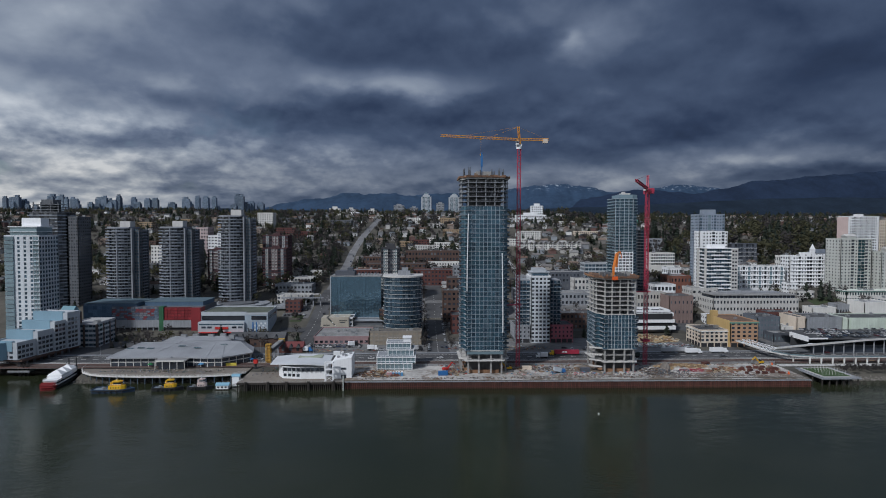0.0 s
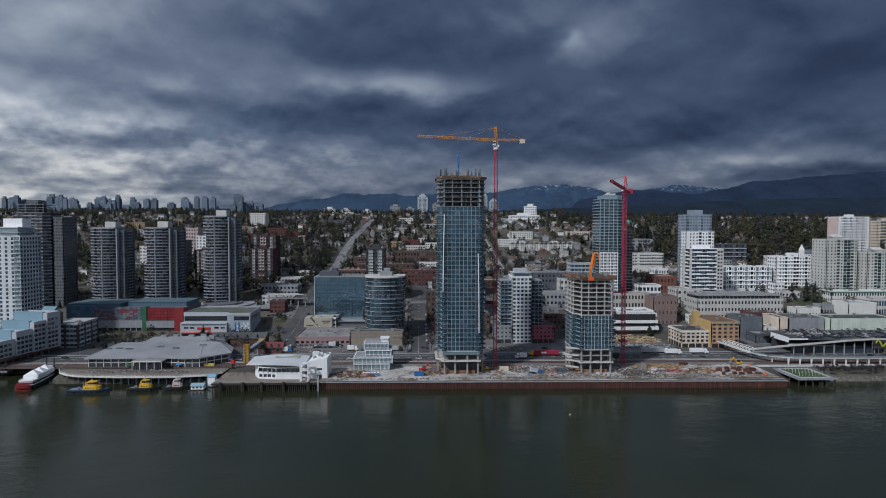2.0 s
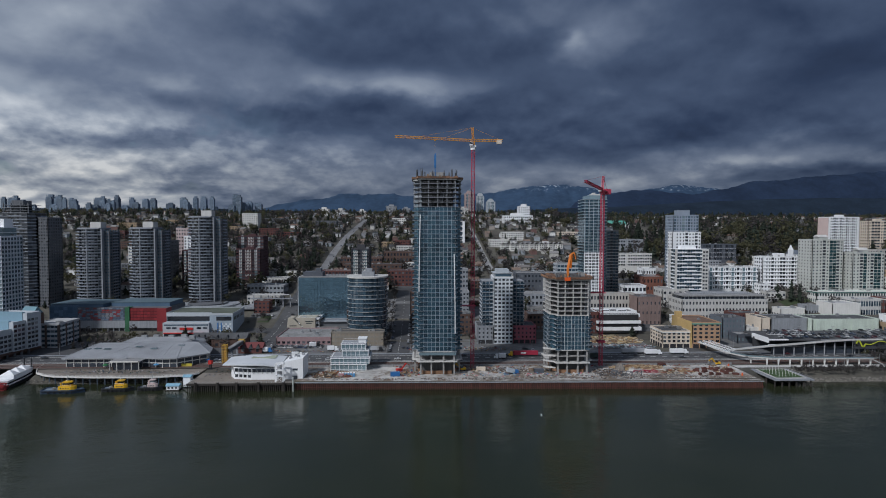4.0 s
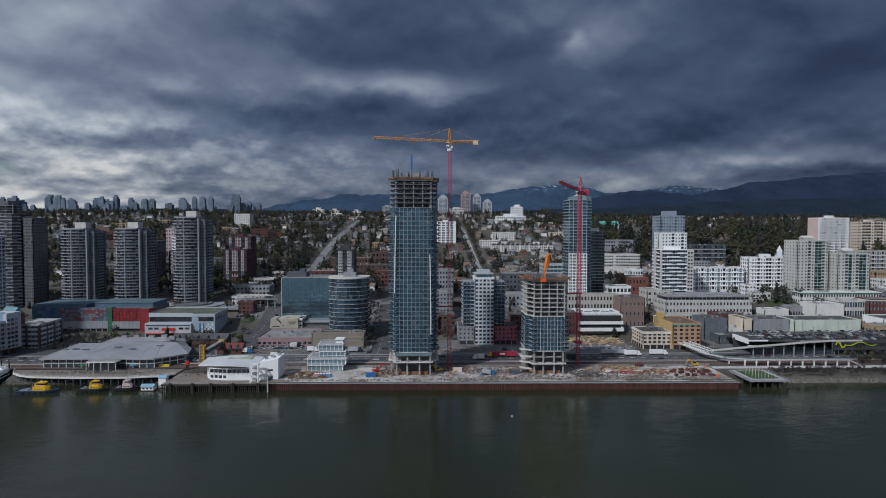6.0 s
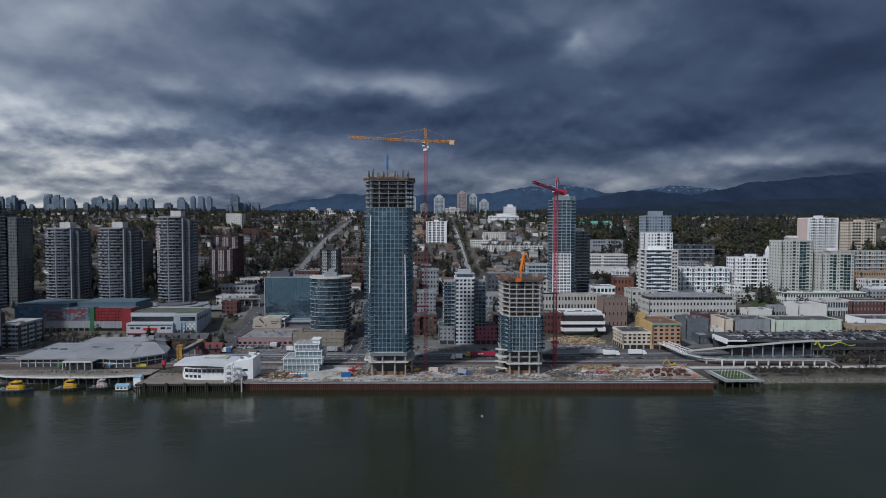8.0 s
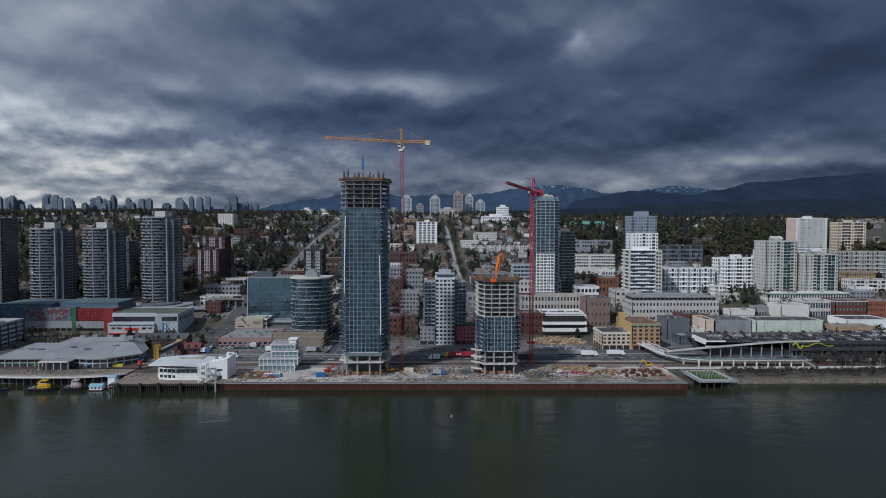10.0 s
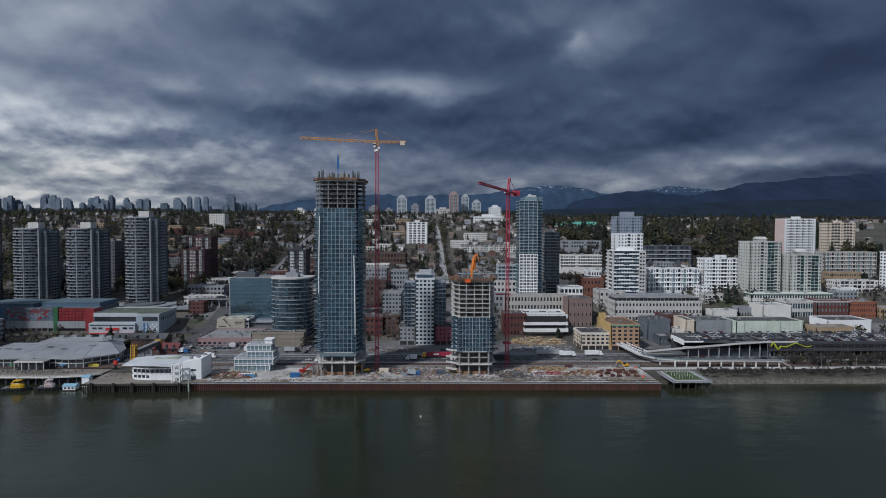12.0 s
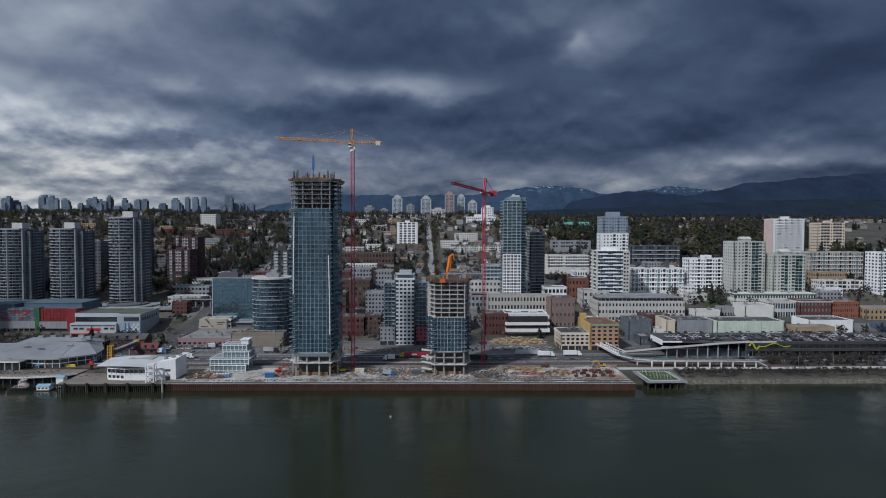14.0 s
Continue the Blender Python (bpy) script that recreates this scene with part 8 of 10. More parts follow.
    part("lower_floor", MB().box(-90, 150, -14, 22, -0.2, 0.3), CONC_DARK, ob)
    part("back_wall", MB().box(-88, 150, 4, 5, 0, 10), dark_clad, ob)
    part("middle_deck", MB().box(-80, 150, -12.6, 4, 5.0, 5.5), CONC_DARK, ob)
    cm = MB().cyl(0, 0, 0, 9.6, 0.45, 10).mesh("column", CONC)
    for i in range(12):
        x = -84 + i * 7.6
        h = float(np.interp(x, [p[0] for p in top_line], [p[1] for p in top_line])) - 0.6
        piece("column", cm, ob, x, -15.6, 0, 0, (1, 1, h / 9.6))
    glz = MB().box(-84, -6, -12.4, -12.2, 0.3, 4.8).mesh("glass_screen", GL_DARK)
    piece("glass_screen", glz, ob, 0, 0, 0)
    # louvred dark front, floor by floor
    for x0, x1, y0, y1 in ((-26, 94, -17.6, -17.6), (94, 150, -17.6, -8.2)):
        for z0, z1, m in ((9.6, 11.9, dark_clad), (4.6, 6.6, dark_clad), (0.2, 1.2, CONC_DARK)):
            part("front_panel", MB().prism([(x0, y0), (x1, y1), (x1, y1 + 0.4), (x0, y0 + 0.4)], z0, z1), m, ob, "dark front panel")
        n = int((x1 - x0) / 5)
        for i in range(n + 1):
            t = i / n
            piece("front_post", box_mesh(0.35, 0.35, 11.6, STEEL), ob, x0 + (x1 - x0) * t, y0 + (y1 - y0) * t + 0.7, 0)
        lv = MB()
        for z in (6.9, 7.35, 7.8, 8.25, 8.7, 9.15):
            lv.prism([(x0, y0 + 0.1), (x1, y1 + 0.1), (x1, y1 + 0.3), (x0, y0 + 0.3)], z, z + 0.16)
        part("louvre", lv, dark_clad, ob, kind="stuff")
    sc = MB()
    pts = [(-24 + 0.62 * i, 8.6 + (2.2 * math.sin(i * 0.55) if i < 12 else 0.6 + 1.2 * math.sin(i * 0.23 + 1.0))) for i in range(50)]
    for (xa, za), (xb, zb) in zip(pts[:-1], pts[1:]):
        sc.beam((xa, -17.9, za), (xb, -17.9, zb), 0.2, 1.1 if xa < -17 else 0.55)
    part("wall_art", sc, mat("lime_paint", (0.45, 0.50, 0.04), 0.6), ob, "yellow-green ribbon of wall art")
    part("parapet", MB().box(-50, 94, -17.4, -17.1, 11.2, 12.0), STEEL, ob)
    lp = MB().cyl(0, 0, 0, 7, 0.1, 6).box(-1.2, 1.2, -0.12, 0.12, 6.8, 7.0).mesh("lamp_post", STEEL)
    for i in range(6):
        o = new("lamp_post", lp)
        o.matrix_basis = pose(318 + i * 26, 427, 16.8)
        tagged(o, "slim grey lamp post on the parking roof", "lamp post", "lamp posts")
    for row, y in enumerate((411.5, 417.0, 427.0, 432.5, 443.0)):
        for i in range(54):
            if rnd.random() < (0.78 if row < 3 else 0.50):
                CARS.append((296 + i * 3.15, y + 3, 16.8, 90 if row % 2 else -90, "roof"))
    # wall, hedge bank and tents behind the promenade
    thing("low_wall", MB().box(0, 200, 0, 0.5, 0, 1.1), CONC_LIGHT, 350, 398, land(400, 398), "low pale concrete wall beside the railway", "wall")
    r = random.Random(61)
    for i in range(12):
        x = 272 + i * 5.4
        thing("earth_heap", MB().prism(rect(-2, 2, -1.2, 1.2), 0, r.uniform(0.5, 1.1), rect(-1.2, 0.9, -0.5, 0.4)), (MUD, RUST, MUD, TIMBER)[i % 4], x, 388 + r.uniform(-2, 2), 5.1, "brown heap of earth and boards under the walkway", "heap", "heaps under the walkway", rz=r.uniform(-30, 30))


build_east()

# ---- vehicles ----
def car_meshes():
    paint = palette("car_paint", [(0.7, 0.7, 0.7), (0.55, 0.56, 0.57), (0.03, 0.03, 0.035), (0.12, 0.125, 0.13), (0.66, 0.66, 0.66), (0.05, 0.055, 0.06), (0.25, 0.26, 0.28), (0.04, 0.06, 0.11), (0.09, 0.02, 0.025), (0.06, 0.065, 0.07), (0.5, 0.5, 0.5), (0.03, 0.032, 0.036)], 0.3, 0.2)
    body = MB()
    side = [(-2.25, 0.35), (2.2, 0.35), (2.25, 0.75), (1.2, 0.95), (-1.9, 1.0), (-2.25, 0.85)]
    k = len(side)
    for y in (-0.88, 0.88):
        body.v += [(x, y, z) for x, z in side]
    body.f += [tuple(range(k)), tuple(reversed(range(k, 2 * k)))] + [(i, i + k, (i + 1) % k + k, (i + 1) % k) for i in range(k)]
    cab = MB().prism(rect(-1.75, 1.1, -0.8, 0.8), 0.95, 1.42, rect(-1.35, 0.45, -0.66, 0.66))
    body.prism(rect(-1.35, 0.45, -0.66, 0.66), 1.43, 1.5)
    wheel = MB()
    a = [2 * math.pi * i / 8 for i in range(8)]
    wheel.v += [(0.33 * math.cos(t), -0.1, 0.33 * math.sin(t)) for t in a] + [(0.33 * math.cos(t), 0.1, 0.33 * math.sin(t)) for t in a]
    wheel.f += [tuple(range(8)), tuple(reversed(range(8, 16)))] + [(i, i + 8, (i + 1) % 8 + 8, (i + 1) % 8) for i in range(8)]
    return (body.mesh("body", paint), cab.mesh("cabin_glass", GL_DARK), None, wheel.mesh("wheel", mat("rubber", (0.02, 0.02, 0.02))))


CAR = car_meshes()


def car(x, y, z, rz, label="parked car in an everyday colour", group="parked cars", wheels=True, scale=1.0):
    ob = new("car", CAR[0])
    ob.matrix_basis = pose(x, y, z, 0, 0, rz) @ Matrix.Scale(scale, 4)
    tagged(ob, label, "car", group)
    piece("cabin_glass", CAR[1], ob, 0, 0, 0)
    if wheels:
        for u in (-1.4, 1.4):
            for v in (-0.82, 0.82):
                piece("wheel", CAR[3], ob, u, v, 0.33)
    return ob


for x, y, z, rz, _ in CARS:
    car(x, y, z, rz + rnd.uniform(-2, 2), "parked car on the roof of the parking structure", "cars on the parking roof", False)


def on_road(x, y, rz, lift=0.2, label="car on a town street"):
    car(x, y, land(x, y) + lift, rz, label, "cars in the streets", rnd.random() < 0.1)


for i in range(16):
    on_road(-240 + i * 42 + rnd.uniform(-9, 9), rnd.choice((404, 412.5)), rnd.choice((0, 180)), 0.15, "car on the riverside road")
for y in range(430, 560, 9):
    for x in (6.4, 19.6):
        if rnd.random() < 0.55:
            on_road(x, y + rnd.uniform(-1, 1), 90, 0.2, "car parked along the side street")
for y in range(470, 600, 8):
    if rnd.random() < 0.6:
        on_road(229.5, y, 92)
for y in range(540, 1040, 36):
    on_road(float(np.interp(y, [440, 620, 770, 860, 960, 1045], [-92, -95, -98, -100, -96, -89])) + rnd.choice((-3.5, 3.5)), y, 90, 0.3, "car on the hill road")
for y in range(700, 1150, 45):
    on_road(118 + rnd.choice((-2.2, 2.2)), y, 90, 0.35, "car on the hill street")
for i in range(26):
    x, y = 124 + (i % 9) * 4.2, 528 + (i // 9) * 9
    on_road(x, y, 90, 0.15, "car in the town car park")
for i in range(22):
    on_road(-86 + (i % 11) * 3.9, 443 + (i // 11) * 6, rnd.choice((0, 90)), 0.15, "car in a riverside yard")
for i in range(14):
    on_road(-220 + i * 7, 470, 90, 0.15, "car parked by the garage")
for i in range(12):
    on_road(-126 + (i % 6) * 3.6, 538 + (i // 6) * 12, 88, 0.2, "car in the car park beside the hall")
for i in range(10):
    on_road(-126 + (i % 5) * 4, 590 + (i // 5) * 9, 80, 0.2, "car in a hillside car park")


for _ in range(30):
    x, y = rnd.uniform(-230, 225), rnd.uniform(428, 446)
    if abs(x - 200) > 24:
        on_road(x, y, rnd.choice((0, 90, 180, 5, 85)), 0.15, "car parked in a yard by the railway")


def truck(x, y, rz, colour, cab, label, L=14.0, z=None):
    ob = top("truck", x, y, (land(x, y) + 0.15) if z is None else z, label, "truck", "", rz)
    part("trailer", MB().box(-L / 2, L / 2 - 3.2, -1.25, 1.25, 1.1, 3.9), colour, ob)
    part("chassis", MB().box(-L / 2, L / 2, -0.5, 0.5, 0.7, 1.1), BLACK_P, ob)
    c = MB().prism(rect(L / 2 - 2.6, L / 2 + 0.2, -1.2, 1.2), 0.6, 2.0).prism(rect(L / 2 - 2.6, L / 2 - 0.6, -1.15, 1.15), 2.0, 3.5, rect(L / 2 - 2.6, L / 2 - 0.9, -1.05, 1.05))
    part("cab", c, cab, ob)
    part("windscreen", MB().box(L / 2 - 0.75, L / 2 - 0.55, -1.0, 1.0, 2.1, 3.1), GL_DARK, ob)
    for u in (-L / 2 + 1.2, -L / 2 + 2.4, L / 2 - 3.6, L / 2 - 0.8):
        for v in (-1.1, 1.1):
            piece("wheel", CAR[3], ob, u, v, 0.5, 0, (1.5, 1.6, 1.5))
    return ob


t = truck(104, 412, 180, mat("trailer_red", (0.34, 0.03, 0.06), 0.5, var=0.1), YELLOW_P, "long red box trailer with a yellow cab on the riverside road", 21)
part("trailer_mark", MB().box(-1.6, 0.2, 1.26, 1.3, 2.0, 3.1).box(0.5, 2.1, 1.26, 1.3, 2.0, 3.1), WHITE, t)
truck(188, 418, 0, mat("trailer_silver", (0.5, 0.51, 0.53), 0.4, 0.3, var=0.1), WHITE, "long silver trailer truck on the riverside road", 20)
truck(200, 414, 0, WHITE, WHITE, "white box truck on the riverside road", 12)
truck(220, 416, 0, WHITE, WHITE, "white box truck on the riverside road", 13)
truck(-58, 412, 0, WHITE, WHITE, "white delivery truck on the riverside road", 8)
truck(-52, 446, 20, WHITE, BLACK_P, "white delivery truck in a yard", 8)
truck(-36, 432, 2, WHITE, WHITE, "white delivery truck in a yard", 8)
truck(-4, 430, -3, mat("trailer_silver", (0.5, 0.51, 0.53)), BLACK_P, "silver box truck in a yard", 11)
truck(-84, 428, 0, WHITE, BLUE_P, "white delivery truck with a blue cab in a yard", 8)
truck(148, 404, 180, mat("trailer_dark_green", (0.03, 0.05, 0.045), 0.5, var=0.1), WHITE, "dark green trailer truck on the riverside road", 16)
truck(86, 404, 180, WHITE, WHITE, "white panel truck on the riverside road", 8)


# ---- building site ----
def excavator(x, y, rz, label, colour=None):
    c = colour or YELLOW_P
    ob = top("excavator", x, y, 4.8, label, "excavator", "", rz)
    for v in (-1.3, 1.3):
        part("track", MB().prism(rect(-2.1, 2.1, v - 0.35, v + 0.35), 0.1, 1.0, rect(-1.6, 1.6, v - 0.35, v + 0.35)), BLACK_P, ob)
    part("body", MB().box(-2.4, 1.3, -1.4, 1.4, 1.1, 2.3), c, ob)
    part("cab", MB().box(0.0, 1.5, 0.1, 1.4, 2.3, 3.6), GL_DARK, ob)
    part("boom", MB().beam((1.2, -0.4, 2.0), (4.2, -0.4, 5.2), 0.6, 0.7).beam((4.2, -0.4, 5.2), (6.8, -0.4, 3.6), 0.45, 0.5), c, ob)
    part("bucket", MB().prism(rect(6.2, 7.4, -1.0, 0.2), 1.6, 3.0, rect(6.5, 7.2, -1.0, 0.2)).beam((6.8, -0.4, 3.6), (6.9, -0.4, 2.8), 0.4), STEEL, ob)


def heap(x, y, w, d, h, m, label, group="spoil heaps", seed=0):
    r = random.Random(seed or int(x * 7 + y))
    mb = MB()
    n = 10
    for j in range(n + 1):
        for i in range(n + 1):
            u, v = i / n * 2 - 1, j / n * 2 - 1
            f = max(0.0, 1 - (u * u + v * v))
            mb.v.append((u * w / 2, v * d / 2, h * f ** 0.8 * r.uniform(0.55, 1.1) - (0.15 if f == 0 else 0)))
    for j in range(n):
        for i in range(n):
            a = j * (n + 1) + i
            mb.f.append((a, a + 1, a + n + 2, a + n + 1))
    thing("spoil_heap", mb, m, x, y, land(x, y) + 0.1, label, "heap", group)


def stack(x, y, w, d, h, m, label, n=5, group="material stacks", rz=None):
    """A stack of boards, pipes or bars lying side by side."""
    ob = top("material_stack", x, y, land(x, y) + 0.12, label, "stack", group, rnd.uniform(-25, 25) if rz is None else rz)
    n = min(n, 3)
    k = 2 if h > 1.3 else 1
    for j in range(k):
        bm = box_mesh(w * (1 - 0.08 * j), d / n * 0.88, h / k * 0.9, m)
        for i in range(n):
            piece("board" if m in (PLY, TIMBER) else "bar" if m is RUST else "slab", bm, ob, rnd.uniform(-0.3, 0.3), -d / 2 + (i + 0.5) * d / n, j * h / k, rnd.uniform(-3, 3))


def container(x, y, rz, m, label):
    ob = top("container", x, y, land(x, y) + 0.12, label, "container", "site containers", rz)
    mb = MB()
    for i in range(14):
        mb.box(-3 + i * 6 / 14, -3 + (i + 0.55) * 6 / 14, -1.26, 1.26, 0.15, 2.5)
    mb.box(-3, 3, -1.2, 1.2, 0, 2.6)
    part("body", mb, m, ob)
    part("door", MB().box(2.99, 3.05, -1.1, 1.1, 0.2, 2.4), STEEL, ob)


def debris(label, x, y, rx, ry, n, material, size, tall, seed, z0=None):
    """Boards, panels and offcuts lying about at all angles, thicker towards the middle."""
    r = random.Random(seed + 500)
    mb = MB()
    for _ in range(n):
        a, k = r.uniform(0, 6.283), r.random() ** 0.6
        px, py = x + rx * k * math.cos(a), y + ry * k * math.sin(a)
        z = (land(px, py) + 0.12 if z0 is None else z0) + r.random() ** 2 * tall * (1 - 0.75 * k)
        b, c = r.uniform(0, 6.283), r.uniform(-0.25, 0.25)
        L = size * r.uniform(0.35, 1.0)
        d = Vector((math.cos(b) * math.cos(c), math.sin(b) * math.cos(c), math.sin(c))) * L / 2
        z += abs(d.z)
        mb.beam((px - d.x, py - d.y, z + 0.1 - d.z), (px + d.x, py + d.y, z + 0.1 + d.z), size * r.uniform(0.06, 0.42), r.uniform(0.08, 0.5))
    thing("debris", mb, material, 0, 0, 0, label, "debris", kind="stuff")


def build_site():
    excavator(57, 373, 200, "yellow excavator working beside the glass tower")
    excavator(232, 384, 200, "yellow excavator beside stacks of rusty bars")
    excavator(16.5, 372, 30, "red excavator near the site entrance", RED_P)
    ob = top("mixer_truck", 88, 363, 4.8, "grey concrete mixer truck on the site", "mixer truck", rz=8)
    part("chassis", MB().box(-4, 4, -1.1, 1.1, 0.6, 1.2), BLACK_P, ob)
    part("drum", MB().cyl(0, 0, 0, 0.01, 0.01, 6).beam((-3.2, 0, 3.4), (1.6, 0, 2.3), 2.3, 2.3), mat("drum_grey", (0.42, 0.46, 0.5), 0.5), ob)
    part("cab", MB().box(2.2, 4.2, -1.2, 1.2, 1.0, 3.0), BLUE_P, ob)
    for u in (-3, -1.8, 3):
        for v in (-1.0, 1.0):
            piece("wheel", CAR[3], ob, u, v, 0.5, 0, (1.5, 1.6, 1.5))
    for x, y, rz, m, lab in ((14, 360, 4, BLUE_P, "blue steel site container"), (69, 371, 0, CREAM, "cream site office container"),
                             (106, 366, 3, SLATE_W, "dark grey steel container")):
        container(x, y, rz, m, lab)
    toilet_m = {"blue": TARP, "dull pink": mat("dull_pink_plastic", (0.40, 0.20, 0.22), 0.5)}
    for i, word in enumerate(("dull pink", "dull pink", "blue", "blue", "blue", "blue")):
        ob = top("portable_toilet", -20.5 + i * 1.75, 359.5, land(-16, 359.5) + 0.12, word + " plastic portable toilet on the site", "portable toilet", "portable toilets", 2)
        part("cabin", MB().box(-0.68, 0.68, -0.68, 0.68, 0, 2.3), toilet_m[word], ob)
        part("roof", MB().prism(rect(-0.72, 0.72, -0.72, 0.72), 2.3, 2.6, rect(-0.4, 0.4, -0.4, 0.4)), WHITE, ob)
        part("door", MB().box(-0.45, 0.45, -0.74, -0.69, 0.15, 2.1), toilet_m[word], ob)
    r = random.Random(12)
    for i in range(5):
        x = -36 + i * 5
        heap(x, 362 + r.uniform(-4, 8), r.uniform(4, 8), r.uniform(3, 6), r.uniform(0.8, 2.2), (RUST, MUD, MUD, GRAVEL)[i % 4], "brown heap of earth and scrap on the site", seed=i + 40)
    for i in range(9):
        heap(160 + i * 7 + r.uniform(-2, 2), 368 + r.uniform(-5, 9), r.uniform(6, 12), r.uniform(4, 7), r.uniform(0.7, 2.0), (MUD, GRAVEL, CONC_RAW)[i % 3], "pale and brown heap of earth on the site", seed=i + 90)
    heap(161, 372, 7, 7, 4.5, mat("grey_rubble", (0.20, 0.18, 0.16), 0.95, var=0.4, scales=(0.2, 1.5), bump=0.8), "tall grey-brown heap of rubble", seed=400)
    for i in range(7):
        heap(62 + i * 8, 368 + r.uniform(-4, 6), r.uniform(3, 6), r.uniform(3, 5), r.uniform(0.5, 1.3), (CONC_RAW, GRAVEL, MUD)[i % 3], "small grey heap on the site", seed=i + 140)
    # rusty bar bundles in rows
    for i in range(15):
        stack(208 + (i % 5) * 5.3 + (i // 5) * 1.4 + r.uniform(-1.8, 1.8), 358 + (i // 5) * 6.5 + r.uniform(-1.8, 1.8), r.uniform(2.2, 4.0), r.uniform(1.4, 2.4), r.uniform(0.9, 2.1), RUST, "bundle of rusty reinforcing bars on the site", 6, "rusty bar bundles", rz=r.uniform(-35, 35))
    stack(193, 382, 5, 3.4, 1.8, RUST, "bundle of rusty reinforcing bars on the site", 6, "rusty bar bundles")
    # loose building material, thrown about in heaps and spread thinly over the gravel
    woods = [(0.20, 0.12, 0.07), (0.33, 0.22, 0.12), (0.11, 0.07, 0.05), (0.42, 0.32, 0.20), (0.26, 0.09, 0.05), (0.15, 0.13, 0.12), (0.48, 0.44, 0.38)]
    greys = [(0.30, 0.28, 0.25), (0.18, 0.17, 0.165), (0.46, 0.44, 0.41), (0.08, 0.075, 0.075), (0.27, 0.20, 0.15), (0.16, 0.10, 0.07), (0.22, 0.22, 0.23), (0.12, 0.10, 0.09)]
    mixed = woods[:4] + greys[:5] + [(0.08, 0.18, 0.30), (0.30, 0.05, 0.05)]
    debris("scattered timber offcuts and broken boards on the site", -26, 363, 15, 8, 230, palette("timber_scrap", woods, 0.9, island=True), 3.0, 2.6, 1)
    debris("grey formwork panels and steel offcuts on the site", 84, 373, 30, 6, 300, palette("grey_scrap", greys, 0.85, island=True), 2.2, 1.0, 2)
    debris("mixed building materials heaped beside the tower", 66, 376, 13, 6, 160, palette("mixed_scrap", mixed, 0.8, island=True), 2.4, 1.5, 3)
    debris("mixed building materials heaped beside the tower", 22, 367, 9, 9, 170, palette("mixed_scrap", mixed), 2.2, 1.4, 4)
    debris("tan plywood and lumber heaped on the site", 174, 376, 19, 7, 420, palette("tan_scrap", [(0.42, 0.30, 0.16), (0.33, 0.22, 0.12), (0.50, 0.40, 0.26), (0.22, 0.13, 0.08)], 0.9, island=True), 2.8, 1.6, 5)
    debris("grey broken formwork and rubble by the red crane", 151, 365, 11, 10, 330, palette("grey_scrap", greys), 2.8, 2.2, 6)
    debris("red steel props thrown in a heap", 176, 366, 8, 4, 70, palette("red_scrap", [(0.34, 0.03, 0.06), (0.26, 0.03, 0.05), (0.42, 0.30, 0.28)], 0.6, island=True), 3.2, 1.3, 7)
    debris("brown boards stacked loosely on the site", 196, 368, 16, 8, 260, palette("timber_scrap", woods), 3.0, 1.0, 8)
    debris("pale rubble and offcuts along the quay", 180, 355, 32, 4, 330, palette("grey_scrap", greys), 1.8, 0.8, 9)
    debris("small offcuts spread along the railway side", 120, 383, 110, 3.5, 420, palette("mixed_scrap", mixed), 1.8, 0.9, 10)
    debris("small offcuts around the tower foot", 120, 357, 26, 4, 140, palette("grey_scrap", greys), 1.6, 0.6, 11)
    debris("earth and scrap beside the rusty bars", 228, 372, 9, 10, 120, palette("timber_scrap", woods), 1.6, 0.7, 12)
    debris("crates, chairs and planters on the boardwalk", -165, 377, 42, 6, 330, palette("deck_clutter", [(0.05, 0.05, 0.055), (0.16, 0.12, 0.09), (0.30, 0.30, 0.30), (0.05, 0.08, 0.05), (0.10, 0.14, 0.20)], 0.8, island=True), 0.9, 1.0, 13, 4.95)
    debris("crates and gear lying on the timber pier", -92, 372, 16, 16, 90, palette("deck_clutter", [(0.05, 0.05, 0.055), (0.3, 0.3, 0.3)]), 1.4, 1.0, 14, 4.75)
    debris("pale rubble, boards and stakes along the quay edge", 96, 352.0, 136, 2.2, 620, palette("grey_scrap", greys), 1.5, 0.7, 15)
    debris("bright offcuts and wrapped goods beside the towers", 100, 361, 46, 5, 160, palette("bright_scrap", [(0.62, 0.62, 0.60), (0.10, 0.22, 0.36), (0.30, 0.28, 0.25), (0.50, 0.18, 0.20), (0.45, 0.42, 0.36)], 0.7, island=True), 1.7, 0.8, 16)
    # broken frames beside the red crane
    for i in range(6):
        ob = top("formwork_frame", 151 + i * 3.2 + r.uniform(-1, 1), 357 + r.uniform(-3, 4), 4.8, "leaning grey formwork frame on the site", "frame", "formwork frames", r.uniform(-60, 60))
        m = MB()
        lean = r.uniform(-1.2, 1.2)
        m.beam((-1.5, 0, 0), (-1.5 + lean, 1, 3.4), 0.35).beam((1.5, 0, 0), (1.5 + lean, 1, 3.4), 0.35).beam((-1.5 + lean, 1, 3.4), (1.5 + lean, 1, 3.4), 0.35).beam((-1.5, 0, 0), (1.5 + lean, 1, 3.4), 0.25)
        part("frame", m, CONC_DARK, ob)
    cone = MB().cyl(0, 0, 0, 1.5, 0.8, 10, 0.4).cyl(0, 0, 1.5, 1.9, 0.5, 10)
    for x, y in ((234, 356), (238, 380)):
        thing("site_marker", cone, ORANGE_P, x, y, 4.85, "bright orange site marker tank", "marker", "orange markers")
    # fence along the railway side
    ob = top("site_fence", 0, 383.5, 5.0, "low grey hoarding along the railway side of the site", "fence")
    fm = box_mesh(3.4, 0.08, 1.9, STEEL)
